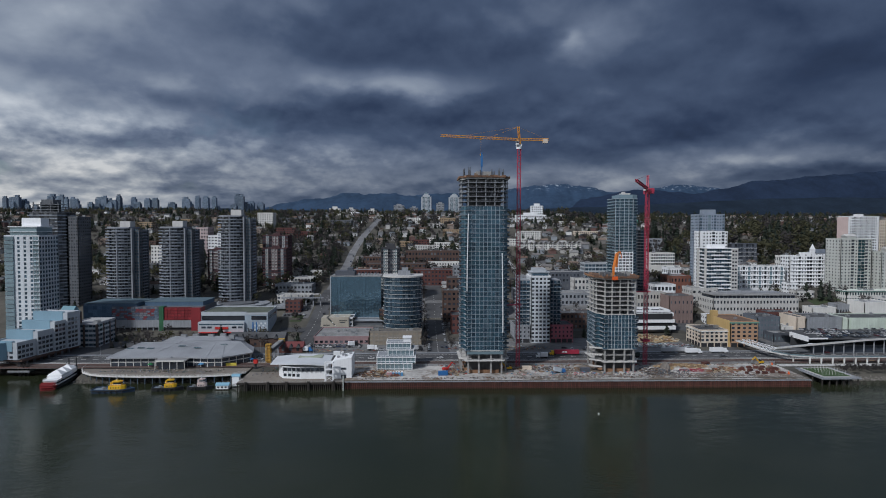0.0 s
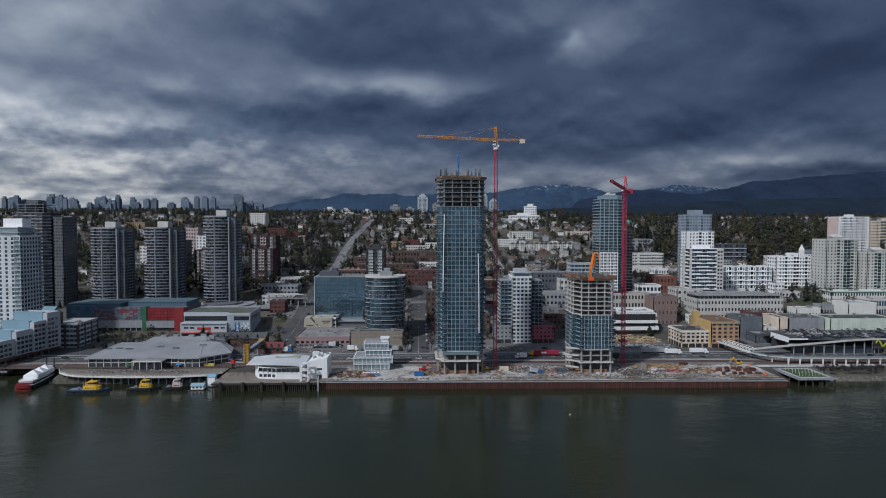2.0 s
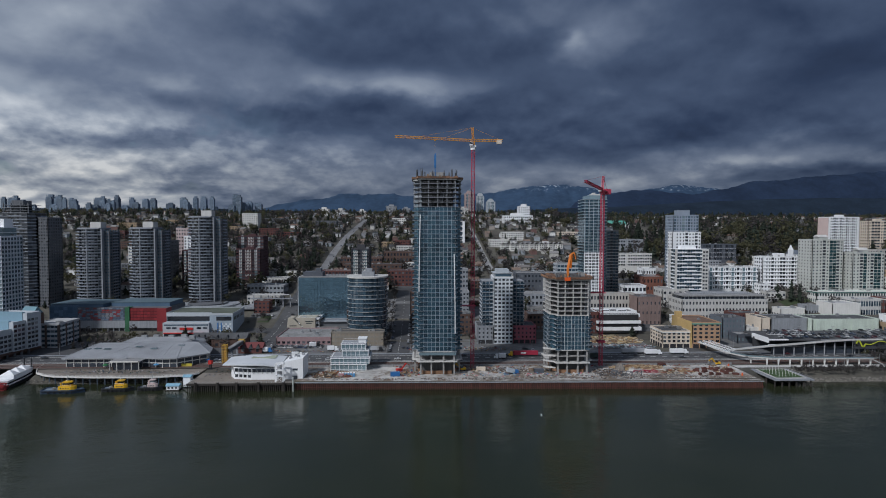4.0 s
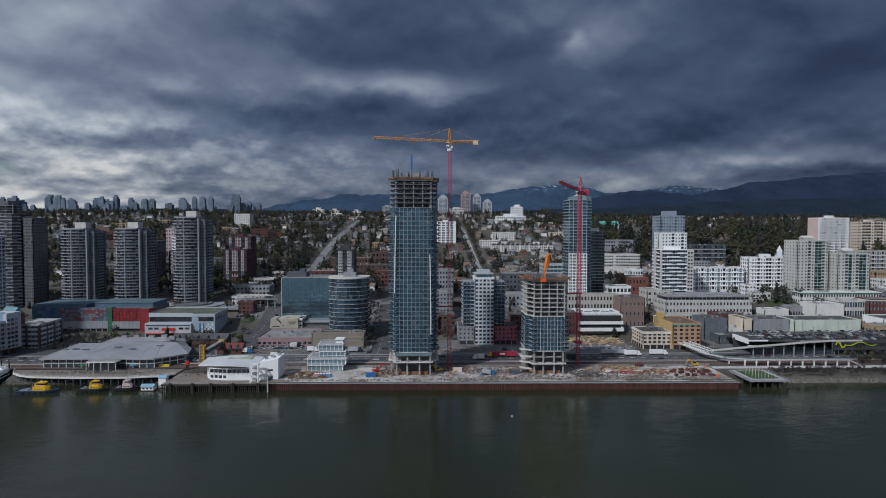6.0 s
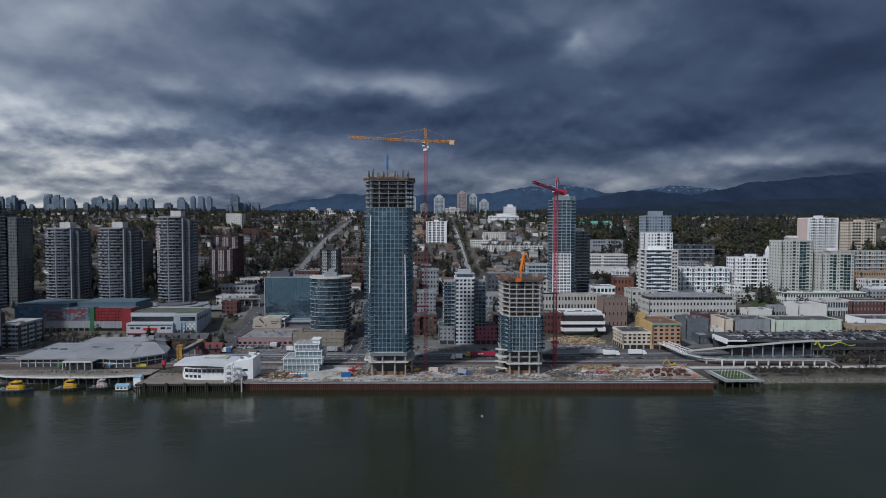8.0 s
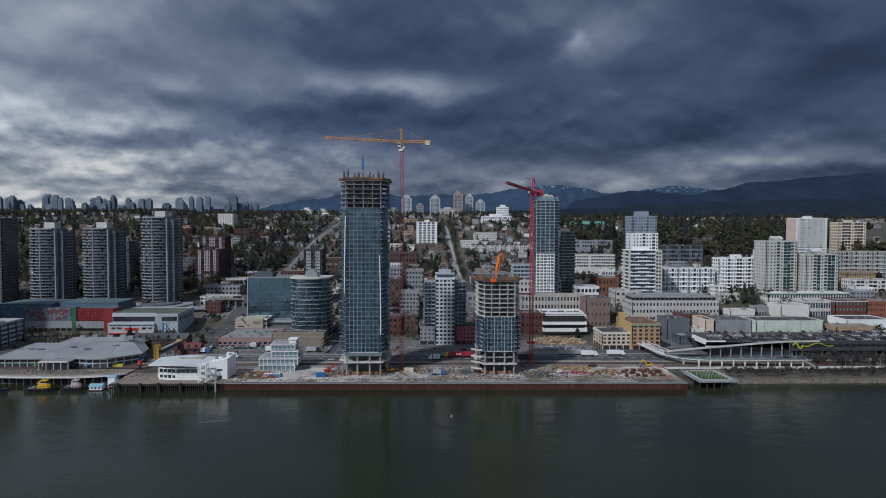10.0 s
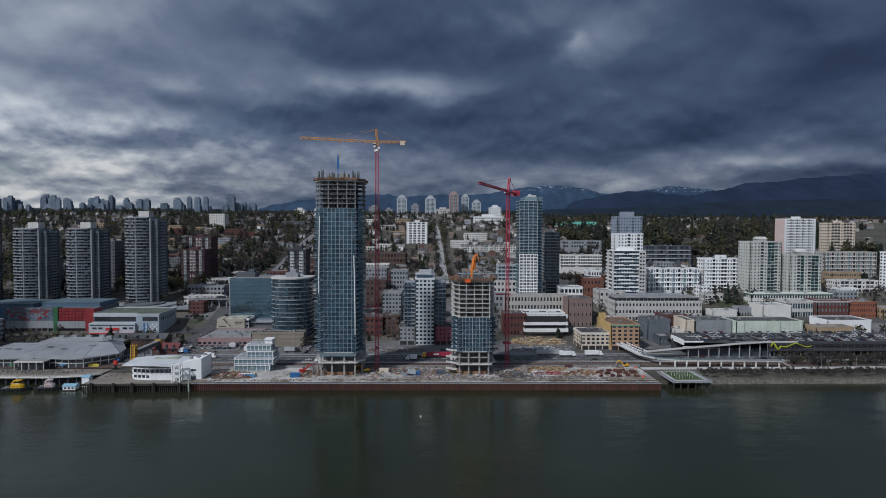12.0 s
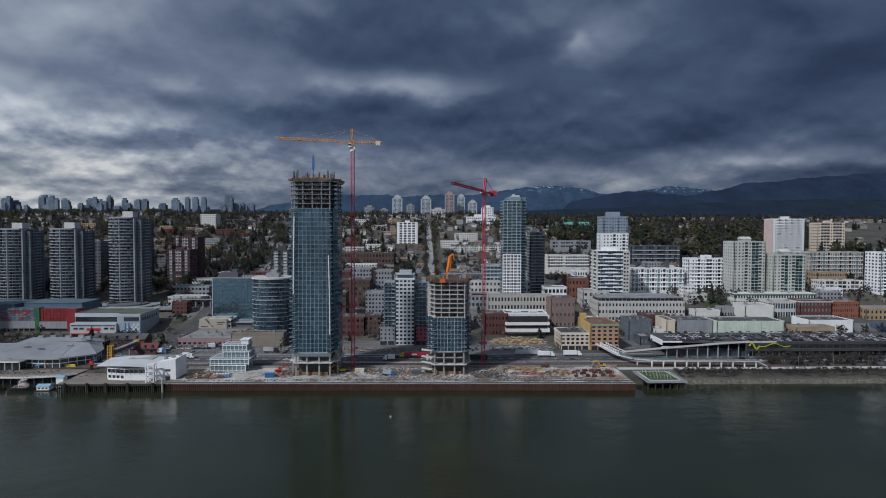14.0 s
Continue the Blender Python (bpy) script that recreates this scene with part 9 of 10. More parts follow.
    for i in range(80):
        if not 40 < -46 + i * 3.6 < 44:
            piece("panel", fm, ob, -44 + i * 3.6, 0, 0)
    # lumber yard and boat storage beyond the road
    for i in range(14):
        stack(170 + (i % 7) * 5.4 + r.uniform(-0.8, 0.8), 458 + (i // 7) * 12 + r.uniform(-1, 1), 3.6, 2.2, r.uniform(0.9, 1.8), (PLY, mat("fresh_lumber", (0.42, 0.30, 0.15), 0.85, rand=0.2), TIMBER)[i % 3], "stack of sawn lumber in a yard", 3, "lumber stacks", rz=r.uniform(-6, 6))
    debris("sawn lumber laid out in a yard", 188, 466, 24, 15, 420, palette("lumber", [(0.44, 0.32, 0.17), (0.52, 0.42, 0.26), (0.30, 0.20, 0.11), (0.16, 0.11, 0.07), (0.58, 0.52, 0.40)], 0.85, island=True), 3.4, 1.5, 21)
    debris("wrapped pallets and boats stored in a yard", 188, 441, 26, 6, 300, palette("wrapped_goods", [(0.60, 0.62, 0.63), (0.22, 0.36, 0.42), (0.45, 0.50, 0.52), (0.10, 0.12, 0.14), (0.30, 0.30, 0.30), (0.20, 0.06, 0.05)], 0.6, island=True), 2.6, 1.6, 22)
    debris("parts and crates in the yard beside the road", 60, 436, 40, 8, 220, palette("mixed_scrap", mixed), 2.0, 1.4, 23)
    debris("crates and equipment in the riverside yard", -60, 431, 34, 6, 70, palette("mixed_scrap", mixed), 2.0, 1.4, 24)
    # street lamps
    lp = MB().cyl(0, 0, 0, 9, 0.12, 6, 0.08)
    lp.beam((0, 0, 9), (0, -2.2, 9.5), 0.1)
    lp.box(-0.15, 0.15, -3.0, -2.0, 9.4, 9.6)
    me = lp.mesh("street_lamp", STEEL)
    for i in range(18):
        o = new("street_lamp", me)
        x = -230 + i * 38
        o.matrix_basis = pose(x, 421.5, land(x, 421.5))
        tagged(o, "tall grey street lamp beside the riverside road", "street lamp", "street lamps")
    for i in range(9):
        o = new("street_lamp", me)
        x = 290 + i * 24
        o.matrix_basis = pose(x, 374, land(x, 374))
        tagged(o, "tall grey lamp on the promenade", "street lamp", "promenade lamps")
    # floating debris and buoy in the river
    thing("buoy", MB().cyl(0, 0, -0.4, 0.5, 0.32, 10).cyl(0, 0, 0.5, 0.8, 0.18, 8), WHITE, 93.5, 297, 0, "small pale buoy floating in the river", "buoy")


build_site()

# ---- hillside: houses ----
def free(x, y):
    for a, b, c, d in FOOT:
        if a < x < b and c < y < d:
            return False
    hill = float(np.interp(y, [440, 620, 770, 860, 960, 1045, 1200], [-92, -95, -98, -100, -96, -89, -84]))
    if abs(x - hill) < 11 and y < 1200 or abs(x - 118) < 11 and y < 1400 or abs(x - float(np.interp(y, [425, 560, 640, 800], [234, 238, 248, 262]))) < 11 and y < 800 or abs(x - 13) < 11 and y < 640:
        return False
    return abs(y - 676) > 8 and abs(y - 500) > 9


HOUSE_WALL = palette("house_walls", [(0.45, 0.44, 0.42), (0.34, 0.31, 0.28), (0.58, 0.58, 0.58), (0.25, 0.26, 0.28), (0.27, 0.22, 0.19), (0.46, 0.45, 0.42), (0.17, 0.10, 0.09), (0.30, 0.33, 0.36), (0.74, 0.74, 0.73), (0.20, 0.19, 0.18)], 0.85)
HOUSE_ROOF = palette("house_roofs", [(0.10, 0.10, 0.105), (0.17, 0.16, 0.155), (0.14, 0.095, 0.075), (0.25, 0.245, 0.24), (0.07, 0.075, 0.08), (0.20, 0.15, 0.12)], 0.9)
HOUSE_WALL_I = palette("house_walls_far", [(0.45, 0.44, 0.42), (0.34, 0.31, 0.28), (0.58, 0.58, 0.58), (0.25, 0.26, 0.28), (0.27, 0.22, 0.19), (0.46, 0.45, 0.42), (0.17, 0.10, 0.09), (0.30, 0.33, 0.36), (0.74, 0.74, 0.73), (0.20, 0.19, 0.18)], 0.85, island=True)
HOUSE_ROOF_I = palette("house_roofs_far", [(0.10, 0.10, 0.105), (0.17, 0.16, 0.155), (0.14, 0.095, 0.075), (0.25, 0.245, 0.24), (0.07, 0.075, 0.08), (0.20, 0.15, 0.12)], 0.9, island=True)


def build_houses():
    r = random.Random(31)
    plots = []
    y = 626.0
    while y < 2000:
        step = 15 + (y - 620) * 0.012
        half = 420 + (y - 600) * 0.85
        x = -half
        while x < half + 140:
            px, py = x + r.uniform(-4, 4), y + r.uniform(-4, 4)
            wood = px > 330 and 800 < py < 1500
            p = 0.14 if wood else (0.5 if py < 1250 else 0.3) * (0.5 if px < -140 else 1.0)
            if r.random() < p and free(px, py):
                plots.append((px, py))
            x += 15 + r.uniform(-2, 5)
        y += step * 1.7
    near = sorted(plots, key=lambda q: q[1] + abs(q[0] - 60) * 0.55)
    chosen = set(near[:140])
    kinds = []
    for i in range(5):
        w, d, h = ((8.5, 10, 5.2), (10, 9, 5.8), (7.5, 11, 6.2), (12, 9, 4.6), (9, 12, 6.6))[i]
        along = "x" if i % 2 else "y"
        wall = MB().box(-w / 2, w / 2, -d / 2, d / 2, -3, h)
        if along == "y":
            wall.prism([(-w / 2, -d / 2), (w / 2, -d / 2), (w / 2, d / 2), (-w / 2, d / 2)], h, h + 2.4, [(-0.1, -d / 2), (0.1, -d / 2), (0.1, d / 2), (-0.1, d / 2)])
        roof = MB().gable(-w / 2, w / 2, -d / 2, d / 2, h, 2.9, 0.6, along)
        kinds.append((w, d, h, wall.mesh("wall", HOUSE_WALL), roof.mesh("roof", HOUSE_ROOF), wall, roof, along))
    win, chim = box_mesh(1.3, 0.12, 1.3, GL_DARK), box_mesh(0.8, 0.8, 2.2, BRICK)
    for px, py in chosen:
        w, d, h, wm, rm, *_ = kinds[r.randrange(5)]
        ob = top("house", px, py, land(px, py), "small gabled suburban house among trees on the hillside", "house", "hillside houses", r.choice((0, 0, 0, 90, -90)) + r.uniform(-6, 6))
        shell = piece("wall", wm, ob, 0, 0, 0)
        cover = piece("roof", rm, ob, 0, 0, 0)
        if r.random() < 0.4:
            piece("chimney", chim, cover, w * 0.22, 1.5, h + 1.2)
        for u in (-w * 0.28, w * 0.28):
            piece("window", win, shell, u, -d / 2, h - 2.2)
    W, R = MB(), MB()
    for px, py in plots:
        if (px, py) in chosen:
            continue
        w, d, h, _, _, wall, roof, _ = kinds[r.randrange(5)]
        a = radians(r.choice((0, 0, 90)) + r.uniform(-6, 6))
        ca, sa, z = math.cos(a), math.sin(a), land(px, py)
        for src, dst in ((wall, W), (roof, R)):
            n = len(dst.v)
            dst.v += [(px + x * ca - y_ * sa, py + x * sa + y_ * ca, z + z_) for x, y_, z_ in src.v]
            dst.f += [tuple(i + n for i in f) for f in src.f]
    ob = top("far_houses", 0, 0, 0, "many small suburban houses scattered over the far hillside", "houses", kind="stuff")
    part("wall", W, HOUSE_WALL_I, ob, kind="stuff")
    part("roof", R, HOUSE_ROOF_I, ob, kind="stuff")
    return plots


# pale apartment blocks and halls on the slope
def build_lowrise():
    r = random.Random(77)
    walls = [OFFWHITE, WHITE, CREAM, TAN, BRICK_BR, CONC_LIGHT, OFFWHITE, CONC, BRICK]
    labs = {OFFWHITE: "off-white stucco", WHITE: "white painted", CREAM: "cream stucco", TAN: "tan brick", BRICK_BR: "brown brick", CONC_LIGHT: "pale concrete", CONC: "grey concrete", BRICK: "red brick", CONC_DARK: "dark concrete"}
    k = 0
    for _ in range(600):
        if k >= 46:
            break
        y = r.uniform(610, 1150)
        x = r.uniform(-330 - (y - 600) * 0.5, 560 + (y - 600) * 0.6)
        if x > 330 and y > 820:
            continue
        w, d = r.uniform(20, 42), r.uniform(13, 18)
        if not all(free(x + u, y + v) for u in (0, w / 2, w) for v in (0, d)):
            continue
        wl = r.choice(walls if x > -40 else (BRICK_BR, CONC, BRICK, TAN, CONC_DARK, CONC))
        nf = r.choice((2, 3, 3, 4))
        block("lowrise_block", f"low {labs[wl]} apartment block with a flat roof on the slope", "apartment building", x, x + w, y, d, land(x + w / 2, y) + nf * 3.1 + 1, nf, (max(5, int(w / 3.4)), 4), wl, GL_DARK, None, 0.55, 0.45, units=0, roof=r.choice((ROOF, ROOF_D, ROOF_L, ROOF_L)), group="hillside apartment blocks")
        k += 1
    # row of gabled white town houses
    for i in range(13):
        x = 152 + i * 7.2
        ob = top("town_house", x, 868 + (i % 2) * 2, land(x, 868), "white gabled town house in a terrace", "town house", "terrace of town houses")
        part("wall", MB().box(-3.4, 3.4, -5, 5, -3, 9).prism(rect(-3.4, 3.4, -5, 5), 9, 12, rect(-0.1, 0.1, -5, 5)), OFFWHITE, ob)
        part("roof", MB().gable(-3.4, 3.4, -4.6, 5, 9, 3.4, 0.4, "y"), ROOF, ob)
        for z in (1, 4, 7):
            part("window", MB().box(-2.2, -0.5, -5.1, -4.95, z, z + 1.5).box(0.5, 2.2, -5.1, -4.95, z, z + 1.5), GL_DARK, ob)
    FOOT.append((146, 244, 858, 882))
    # green-roofed school
    ob = top("school_hall", 404, 1180, land(404, 1180), "long hall with a green metal roof", "hall")
    part("wall", MB().box(-42, 42, -12, 12, -4, 8), OFFWHITE, ob)
    part("roof", MB().gable(-42, 42, -12, 12, 8, 8, 1.0), mat("green_metal_roof", (0.10, 0.33, 0.26), 0.6), ob)
    FOOT.append((360, 448, 1165, 1195))


build_lowrise()
HOUSES = build_houses()


# ---- trees ----
def crown_mesh(kind, seed):
    """A crown of many small leaf or twig clumps: kind is conifer, leafy or bare. About one unit high."""
    r = random.Random(seed)
    mb = MB()
    def clump(p, s, flat):
        n = len(mb.v)
        d = Vector((r.uniform(-1, 1), r.uniform(-1, 1), r.uniform(-flat, flat))).normalized()
        e = d.cross(Vector((r.uniform(-1, 1), r.uniform(-1, 1), r.uniform(-1, 1)))).normalized()
        p = Vector(p)
        mb.v += [tuple(p - d * s), tuple(p + e * s * 0.6), tuple(p + d * s), tuple(p - e * s * 0.6)]
        mb.f += [(n, n + 1, n + 2), (n, n + 2, n + 3)]
    if kind == "conifer":
        for k in range(62):
            z = r.uniform(0.08, 0.99) ** 0.9
            rad = (1 - z) * 0.26 * r.uniform(0.55, 1.12) * (1 + 0.22 * math.sin(z * 40 + seed)) + 0.012
            a = r.uniform(0, 6.283)
            clump((rad * math.cos(a), rad * math.sin(a), z - 0.05), 0.055 + 0.10 * (1 - z), 0.35)
        mb.prism([(0.155 * math.cos(t), 0.155 * math.sin(t)) for t in (0, 1.05, 2.1, 3.15, 4.2, 5.25)], 0.12, 0.9, [(0.01 * math.cos(t), 0.01 * math.sin(t)) for t in (0, 1.05, 2.1, 3.15, 4.2, 5.25)])
    else:
        lobes = [(r.uniform(-0.2, 0.2), r.uniform(-0.2, 0.2), r.uniform(0.42, 0.8), r.uniform(0.17, 0.28)) for _ in range(6)]
        for k in range(60 if kind == "leafy" else 46):
            lx, ly, lz, lr = lobes[k % 6]
            d = Vector((r.gauss(0, 1), r.gauss(0, 1), r.gauss(0, 0.9))).normalized() * lr * r.uniform(0.6, 1.05)
            clump((lx + d.x, ly + d.y, lz + d.z), r.uniform(0.06, 0.12) if kind == "leafy" else r.uniform(0.04, 0.11), 1.0)
        for k in range(7):
            lx, ly, lz, lr = lobes[k % 6]
            mb.beam((0, 0, 0.25), (lx * 1.2, ly * 1.2, lz + lr * 0.6), 0.012)
    return mb


def leaf_mat(name, rgb, island=0.12):
    """Leaves and twigs: matt, and partly letting light through."""
    m = mat(name, rgb, 0.9, var=0.3, scales=(0.03, 0.25), bump=0.0, island=island, spec=0.1)
    nt = m.node_tree
    b, out = nt.nodes["Principled BSDF"], nt.nodes["Material Output"]
    through_leaf, both = nt.nodes.new("ShaderNodeBsdfTranslucent"), nt.nodes.new("ShaderNodeMixShader")
    link(nt, b.inputs["Base Color"].links[0].from_socket, through_leaf.inputs[0])
    both.inputs[0].default_value = 0.5
    link(nt, b.outputs[0], both.inputs[1])
    link(nt, through_leaf.outputs[0], both.inputs[2])
    link(nt, both.outputs[0], out.inputs[0])
    return m


TREES = {"conifer": [leaf_mat("conifer_needles", (0.062, 0.077, 0.060))], "leafy": [leaf_mat("spring_leaves", (0.112, 0.110, 0.066))], "bare": [leaf_mat("bare_twigs", (0.090, 0.083, 0.080))]}
TRUNK = mat("tree_bark", (0.07, 0.055, 0.045), 0.95, var=0.3)
for kd in TREES:
    TREES[kd].append([crown_mesh(kd, s) for s in range(5)])
    TREES[kd].append([m.mesh(kd + "_crown", TREES[kd][0]) for m in TREES[kd][1]])
trunk_mesh = MB().cyl(0, 0, -0.15, 0.5, 0.022, 6, 0.012).mesh("trunk", TRUNK)
TREE_LABEL = {"conifer": ("dark green conifer with an uneven pointed crown", "conifer tree"), "leafy": ("broad tree in olive-green spring leaf", "tree"), "bare": ("bare brown-twigged tree in early spring", "tree")}


def tree(x, y, h, kind, r, wide=1.0, z=None):
    lab, cat = TREE_LABEL[kind]
    ob = top("tree", x, y, land(x, y) if z is None else z, lab, cat, kind + " trees", r.uniform(0, 360))
    ob.matrix_basis = ob.matrix_basis @ Matrix.Diagonal((h * wide, h * wide, h, 1))
    piece("trunk", trunk_mesh, ob, 0, 0, 0)
    piece("crown", r.choice(TREES[kind][2]), ob, 0, 0, 0)


def build_trees():
    r = random.Random(99)
    # single trees near the river and in town
    for i in range(34):
        tree(350 + i * 5.6 + r.uniform(-2, 2), r.choice((384, 386, 399, 402)) + r.uniform(-2, 2), r.uniform(5, 10), r.choice(("bare", "bare", "bare", "leafy")), r)
    for x, y, h, k, w in ((388, 545, 22, "conifer", 0.7), (393, 540, 19, "conifer", 0.6), (399, 548, 13, "bare", 1.3), (406, 542, 12, "bare", 1.3), (381, 556, 17, "conifer", 0.9), (402, 556, 13, "bare", 1.2), (226, 452, 9, "leafy", 1.0),
                          (208, 478, 10, "conifer", 1.3), (-98, 462, 9, "conifer", 1.3), (-60, 510, 9, "bare", 1.4), (-30, 512, 9, "bare", 1.5), (-24, 508, 8, "bare", 1.4), (-20, 520, 10, "bare", 1.3)):
        tree(x, y, h, k, r, w)
    for i in range(0, 26, 4):
        tree(-226 + i * 4.6 + r.uniform(-1.5, 1.5), 462 + r.uniform(-4, 4), r.uniform(4, 6), "bare" if i % 8 else "leafy", r, 1.2)
    for i in range(16):
        tree(-130 + r.uniform(-16, 16), 470 + r.uniform(-10, 10), r.uniform(6, 9), "bare", r, 1.3)
    for y in range(430, 630, 13):
        for x in (3.2, 22.8):
            if r.random() < 0.7:
                tree(x, y, r.uniform(6, 9), "bare", r, 1.1)
    for y in range(664, 1150, 11):
        for x in (111.5, 125.5):
            if r.random() < 0.85:
                tree(x + r.uniform(-1, 1), y, r.uniform(9, 15), "bare" if r.random() < 0.75 else "leafy", r, 1.1)
    for _ in range(70):
        x, y = r.uniform(-135, -60), r.uniform(640, 900)
        if free(x, y):
            tree(x, y, r.uniform(12, 24), "conifer" if r.random() < 0.6 else "bare", r)
    # the rest: woods and gardens
    def scatter(n, x0, x1, y0, y1, mix, hs, spread=0.0):
        out = []
        for _ in range(n * 2):
            if len(out) >= n:
                break
            y = r.uniform(y0, y1)
            x = r.uniform(x0 - (y - y0) * spread, x1 + (y - y0) * spread)
            if noise.noise((x * 0.012, y * 0.012, 4.4)) < r.uniform(-0.75, 0.35) or not free(x, y) or (x > 320 and 775 < y < 1100 and r.random() < 0.65):
                continue
            out.append((x, y, r.uniform(*hs), r.choices(("conifer", "leafy", "bare"), mix)[0]))
        return out
    spots = scatter(2300, -560, 620, 606, 1250, (0.34, 0.2, 0.46), (7, 17), 0.5)
    spots += scatter(420, 255, 700, 575, 850, (0.4, 0.2, 0.4), (8, 16), 0.2)
    spots += scatter(260, 320, 900, 1000, 1450, (0.4, 0.25, 0.35), (12, 24), 0.3)
    spots += scatter(1300, -1100, 1300, 1200, 1750, (0.5, 0.2, 0.3), (9, 20), 0.3)
    spots += scatter(1450, -1700, 1900, 1700, 2150, (0.8, 0.08, 0.12), (13, 26), 0.2)
    spots += scatter(650, -620, -140, 620, 1100, (0.5, 0.15, 0.35), (9, 20), 0.6)
    for _ in range(420):
        x, y = r.uniform(320, 800), r.uniform(775, 1060)
        if free(x, y) and noise.noise((x * 0.02, y * 0.02, 9.1)) > -0.15:
            spots.append((x, y, r.uniform(18, 36), r.choices(("conifer", "leafy", "bare"), (0.55, 0.25, 0.2))[0]))
    # brown shrubs and small trees along the promenade, and trees between the lower town's buildings
    for _ in range(520):
        x = r.uniform(350, 660)
        spots.append((x, r.uniform(383, 404), r.uniform(2.5, 7.5), r.choices(("bare", "leafy", "conifer"), (0.8, 0.15, 0.05))[0]))
    for _ in range(1300):
        spots.append((r.uniform(276, 620), r.uniform(362, 374), r.uniform(1.0, 3.4), "bare"))
    for _ in range(1500):
        x, y = r.uniform(-330, 660), r.uniform(440, 640)
        if free(x, y) and not (-100 < x < 340 and y < 470) and not (160 < x < 215 and y < 480):
            spots.append((x, y, r.uniform(4, 11), r.choices(("bare", "leafy", "conifer"), (0.72, 0.12, 0.16))[0]))
    for _ in range(900):
        x, y = r.uniform(-330, 40), r.uniform(640, 1150)
        if free(x, y):
            spots.append((x, y, r.uniform(6, 13), r.choices(("bare", "leafy", "conifer"), (0.55, 0.1, 0.35))[0]))
    for _ in range(120):
        spots.append((r.uniform(285, 365), r.uniform(790, 826), r.uniform(7, 13), r.choice(("conifer", "bare", "bare"))))
        spots.append((r.uniform(255, 320), r.uniform(680, 698), r.uniform(3, 7), "bare"))
    cache = {k: [(np.array(m.v, dtype=np.float32), m.f) for m in TREES[k][1]] for k in TREES}
    for kd in TREES:
        verts, loops, counts, base = [], [], [], 0
        for x, y, h, k in spots:
            if k != kd:
                continue
            v, f = r.choice(cache[kd])
            a = r.uniform(0, 6.283)
            w = h * (r.uniform(0.8, 1.2) if kd == "conifer" else r.uniform(1.0, 1.4))
            rot = np.array([[math.cos(a) * w, math.sin(a) * w, 0], [-math.sin(a) * w, math.cos(a) * w, 0], [0, 0, h]], dtype=np.float32)
            verts.append(v @ rot + np.array([x, y, land(x, y) - 0.4], dtype=np.float32))
            loops += [i + base for q in f for i in q]
            counts += [len(q) for q in f]
            base += len(v)
        allv = np.concatenate(verts)
        me = bpy.data.meshes.new(kd + "_woods")
        me.vertices.add(len(allv))
        me.vertices.foreach_set("co", allv.ravel())
        me.loops.add(len(loops))
        me.loops.foreach_set("vertex_index", np.array(loops, dtype=np.int32))
        me.polygons.add(len(counts))
        st = np.concatenate([[0], np.cumsum(counts)[:-1]]).astype(np.int32)
        me.polygons.foreach_set("loop_start", st)
        me.update(calc_edges=True)
        me.materials.append(TREES[kd][0])
        tagged(new("woods", me), {"conifer": "dark green conifers scattered thickly over the hillside", "leafy": "olive-green trees scattered over the hillside", "bare": "bare brown trees scattered over the hillside"}[kd], "trees", kind="stuff")


build_trees()


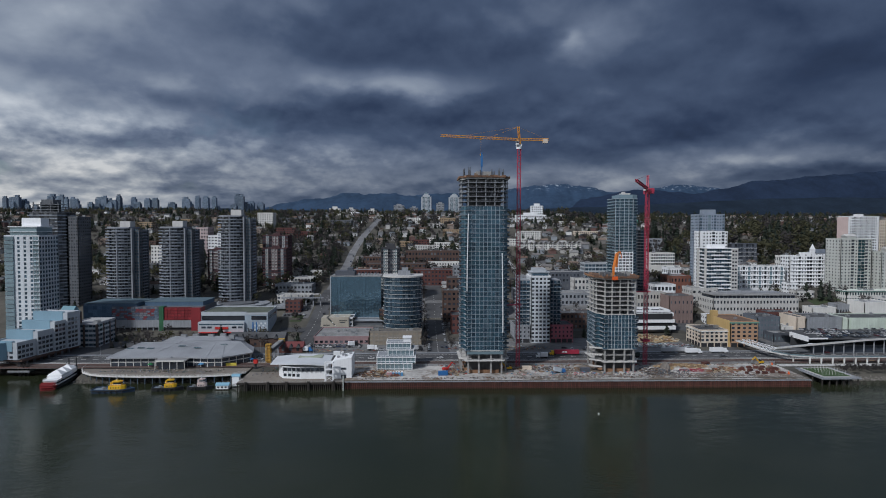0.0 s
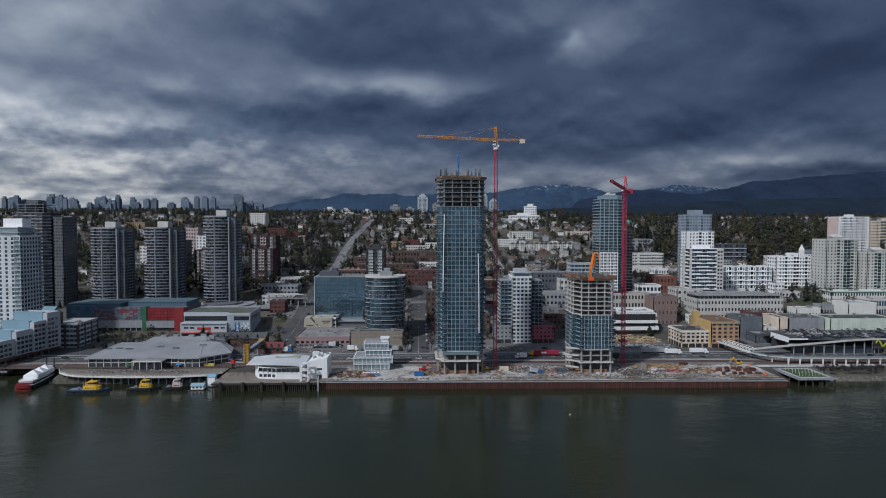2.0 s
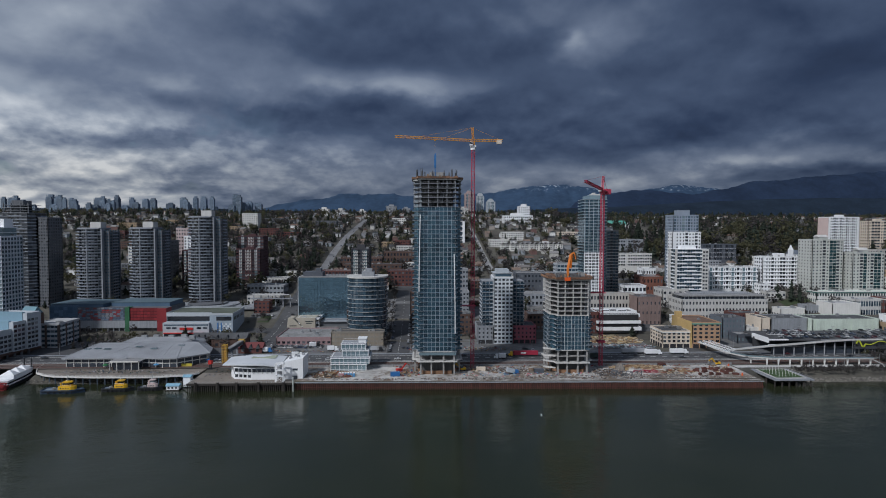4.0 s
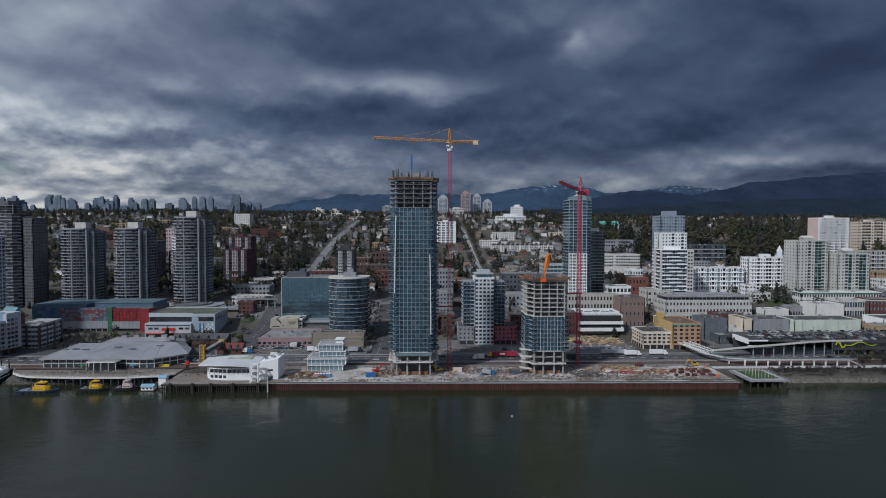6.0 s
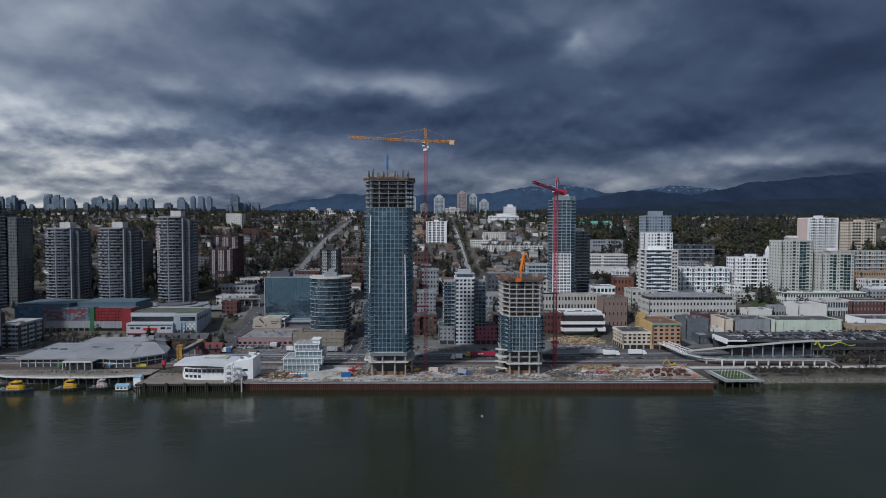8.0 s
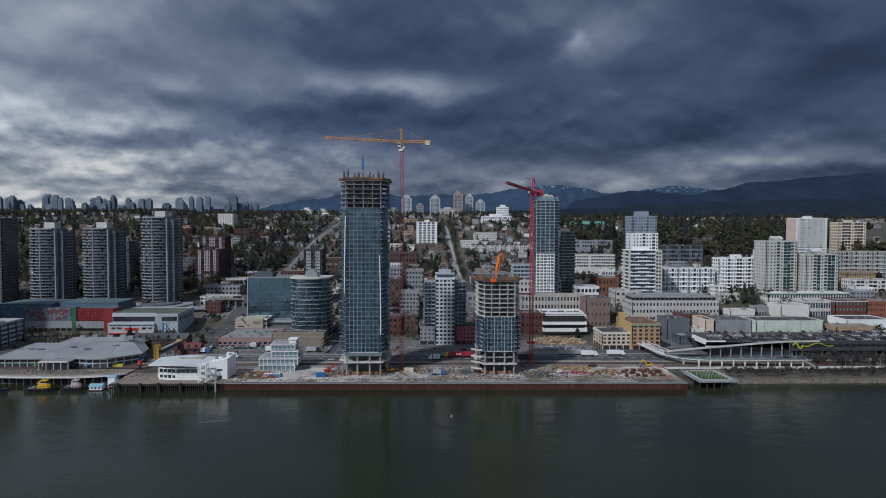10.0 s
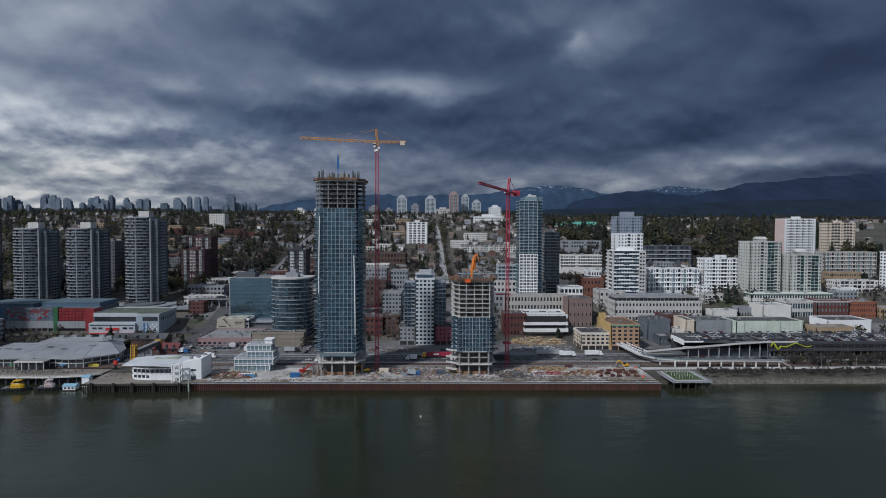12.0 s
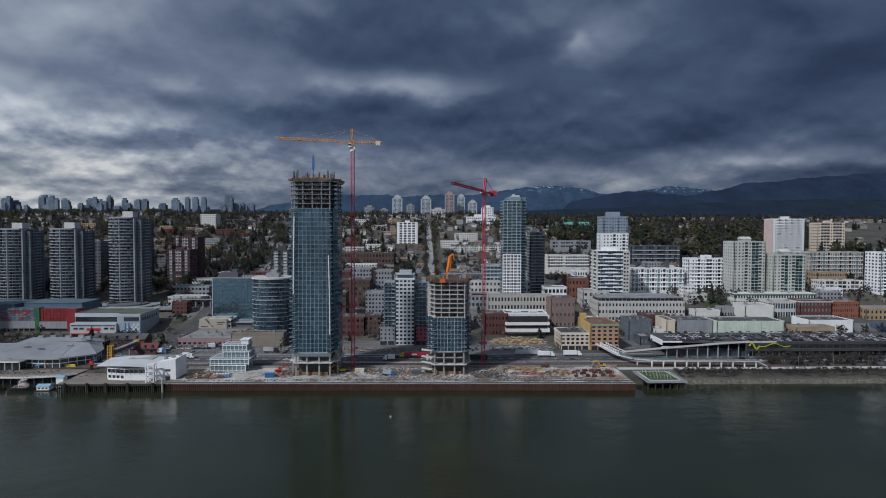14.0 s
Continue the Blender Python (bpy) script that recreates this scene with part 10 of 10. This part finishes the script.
# ---- mountains ----
def mountain(name, label, ridge, y, material, rough, seed, foot=105.0, deep=500.0):
    """A mountain range: ridge is a line of (x, height); slopes fall to the front and are cut by gullies."""
    xs = np.arange(ridge[0][0], ridge[-1][0] + 1, 22.0)
    top_z = np.interp(xs, [p[0] for p in ridge], [p[1] for p in ridge])
    mb = MB()
    rows = 12
    for j in range(rows + 1):
        t = j / rows
        for x, zt in zip(xs, top_z):
            n = noise.fractal((x * 0.0045, t * 2.2, seed), 1.0, 2.0, 6)
            n2 = noise.fractal((x * 0.02, t * 5, seed + 3), 1.0, 2.0, 4)
            h = (zt - foot) * (1 - (1 - t) ** 1.4) if t < 1 else zt - foot
            z = foot + h + (n * rough + n2 * rough * 0.35) * (0.35 + 0.65 * t) * (0.6 if j == rows else 1.0)
            mb.v.append((float(x), y - deep * (1 - t) + n * 30 * (1 - t), float(z)))
    k = len(xs)
    for j in range(rows):
        for i in range(k - 1):
            a = j * k + i
            mb.f.append((a, a + 1, a + 1 + k, a + k))
    ob = new(name, mb.mesh(name, material))
    for p in ob.data.polygons:
        p.use_smooth = True
    tagged(ob, label, "mountains", kind="structure")


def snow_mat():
    # blue distance haze is mixed into the base colour
    m = mat("snowy_hazed_mountain", (0.034, 0.060, 0.105), 0.95, var=0.25, scales=(0.004, 0.03), bump=0.0, spec=0.1)
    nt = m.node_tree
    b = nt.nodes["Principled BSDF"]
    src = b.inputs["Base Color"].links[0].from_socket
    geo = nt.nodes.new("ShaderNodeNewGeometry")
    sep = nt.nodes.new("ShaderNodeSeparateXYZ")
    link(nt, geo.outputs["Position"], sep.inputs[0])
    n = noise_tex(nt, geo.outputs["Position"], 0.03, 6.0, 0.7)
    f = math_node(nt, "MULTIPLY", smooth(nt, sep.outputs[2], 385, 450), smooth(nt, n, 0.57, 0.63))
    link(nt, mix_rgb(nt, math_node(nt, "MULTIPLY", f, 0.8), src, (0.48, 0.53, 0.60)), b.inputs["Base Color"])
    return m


# each range's base colour holds the blue of distance haze
mountain("mountain_range", "snow-flecked mountains, hazed blue, far behind the town", [(-5200, 150), (-2300, 170), (-1420, 222), (-1268, 252), (-940, 330), (-658, 370), (-233, 382), (100, 372), (560, 372), (862, 440), (1199, 456), (1635, 398), (1926, 432), (2267, 472), (2513, 428), (2855, 470), (3447, 520), (4200, 560), (5200, 580)], 4880, snow_mat(), 34, 2.2)
mountain("mountain_range", "dark forested ridge, hazed blue, in front of the snowy mountains", [(700, 120), (1300, 330), (1560, 375), (1790, 405), (2000, 395), (2250, 380), (2500, 420), (2750, 478), (3320, 532), (3900, 575), (4400, 585), (5200, 590)], 4700, mat("hazed_forest_ridge", (0.018, 0.030, 0.058), 0.95, var=0.25, scales=(0.004, 0.03), bump=0.0, spec=0.1), 26, 7.7)
mountain("mountain_range", "near dark wooded ridge with blue haze in its colour", [(-5200, 230), (-3000, 235), (-1700, 238), (-600, 215), (600, 225), (1500, 262), (2200, 300), (2800, 330), (3600, 345), (5200, 350)], 4450, mat("near_hazed_ridge", (0.016, 0.026, 0.042), 0.95, var=0.3, scales=(0.006, 0.05), bump=0.0, spec=0.1), 7, 11.3)
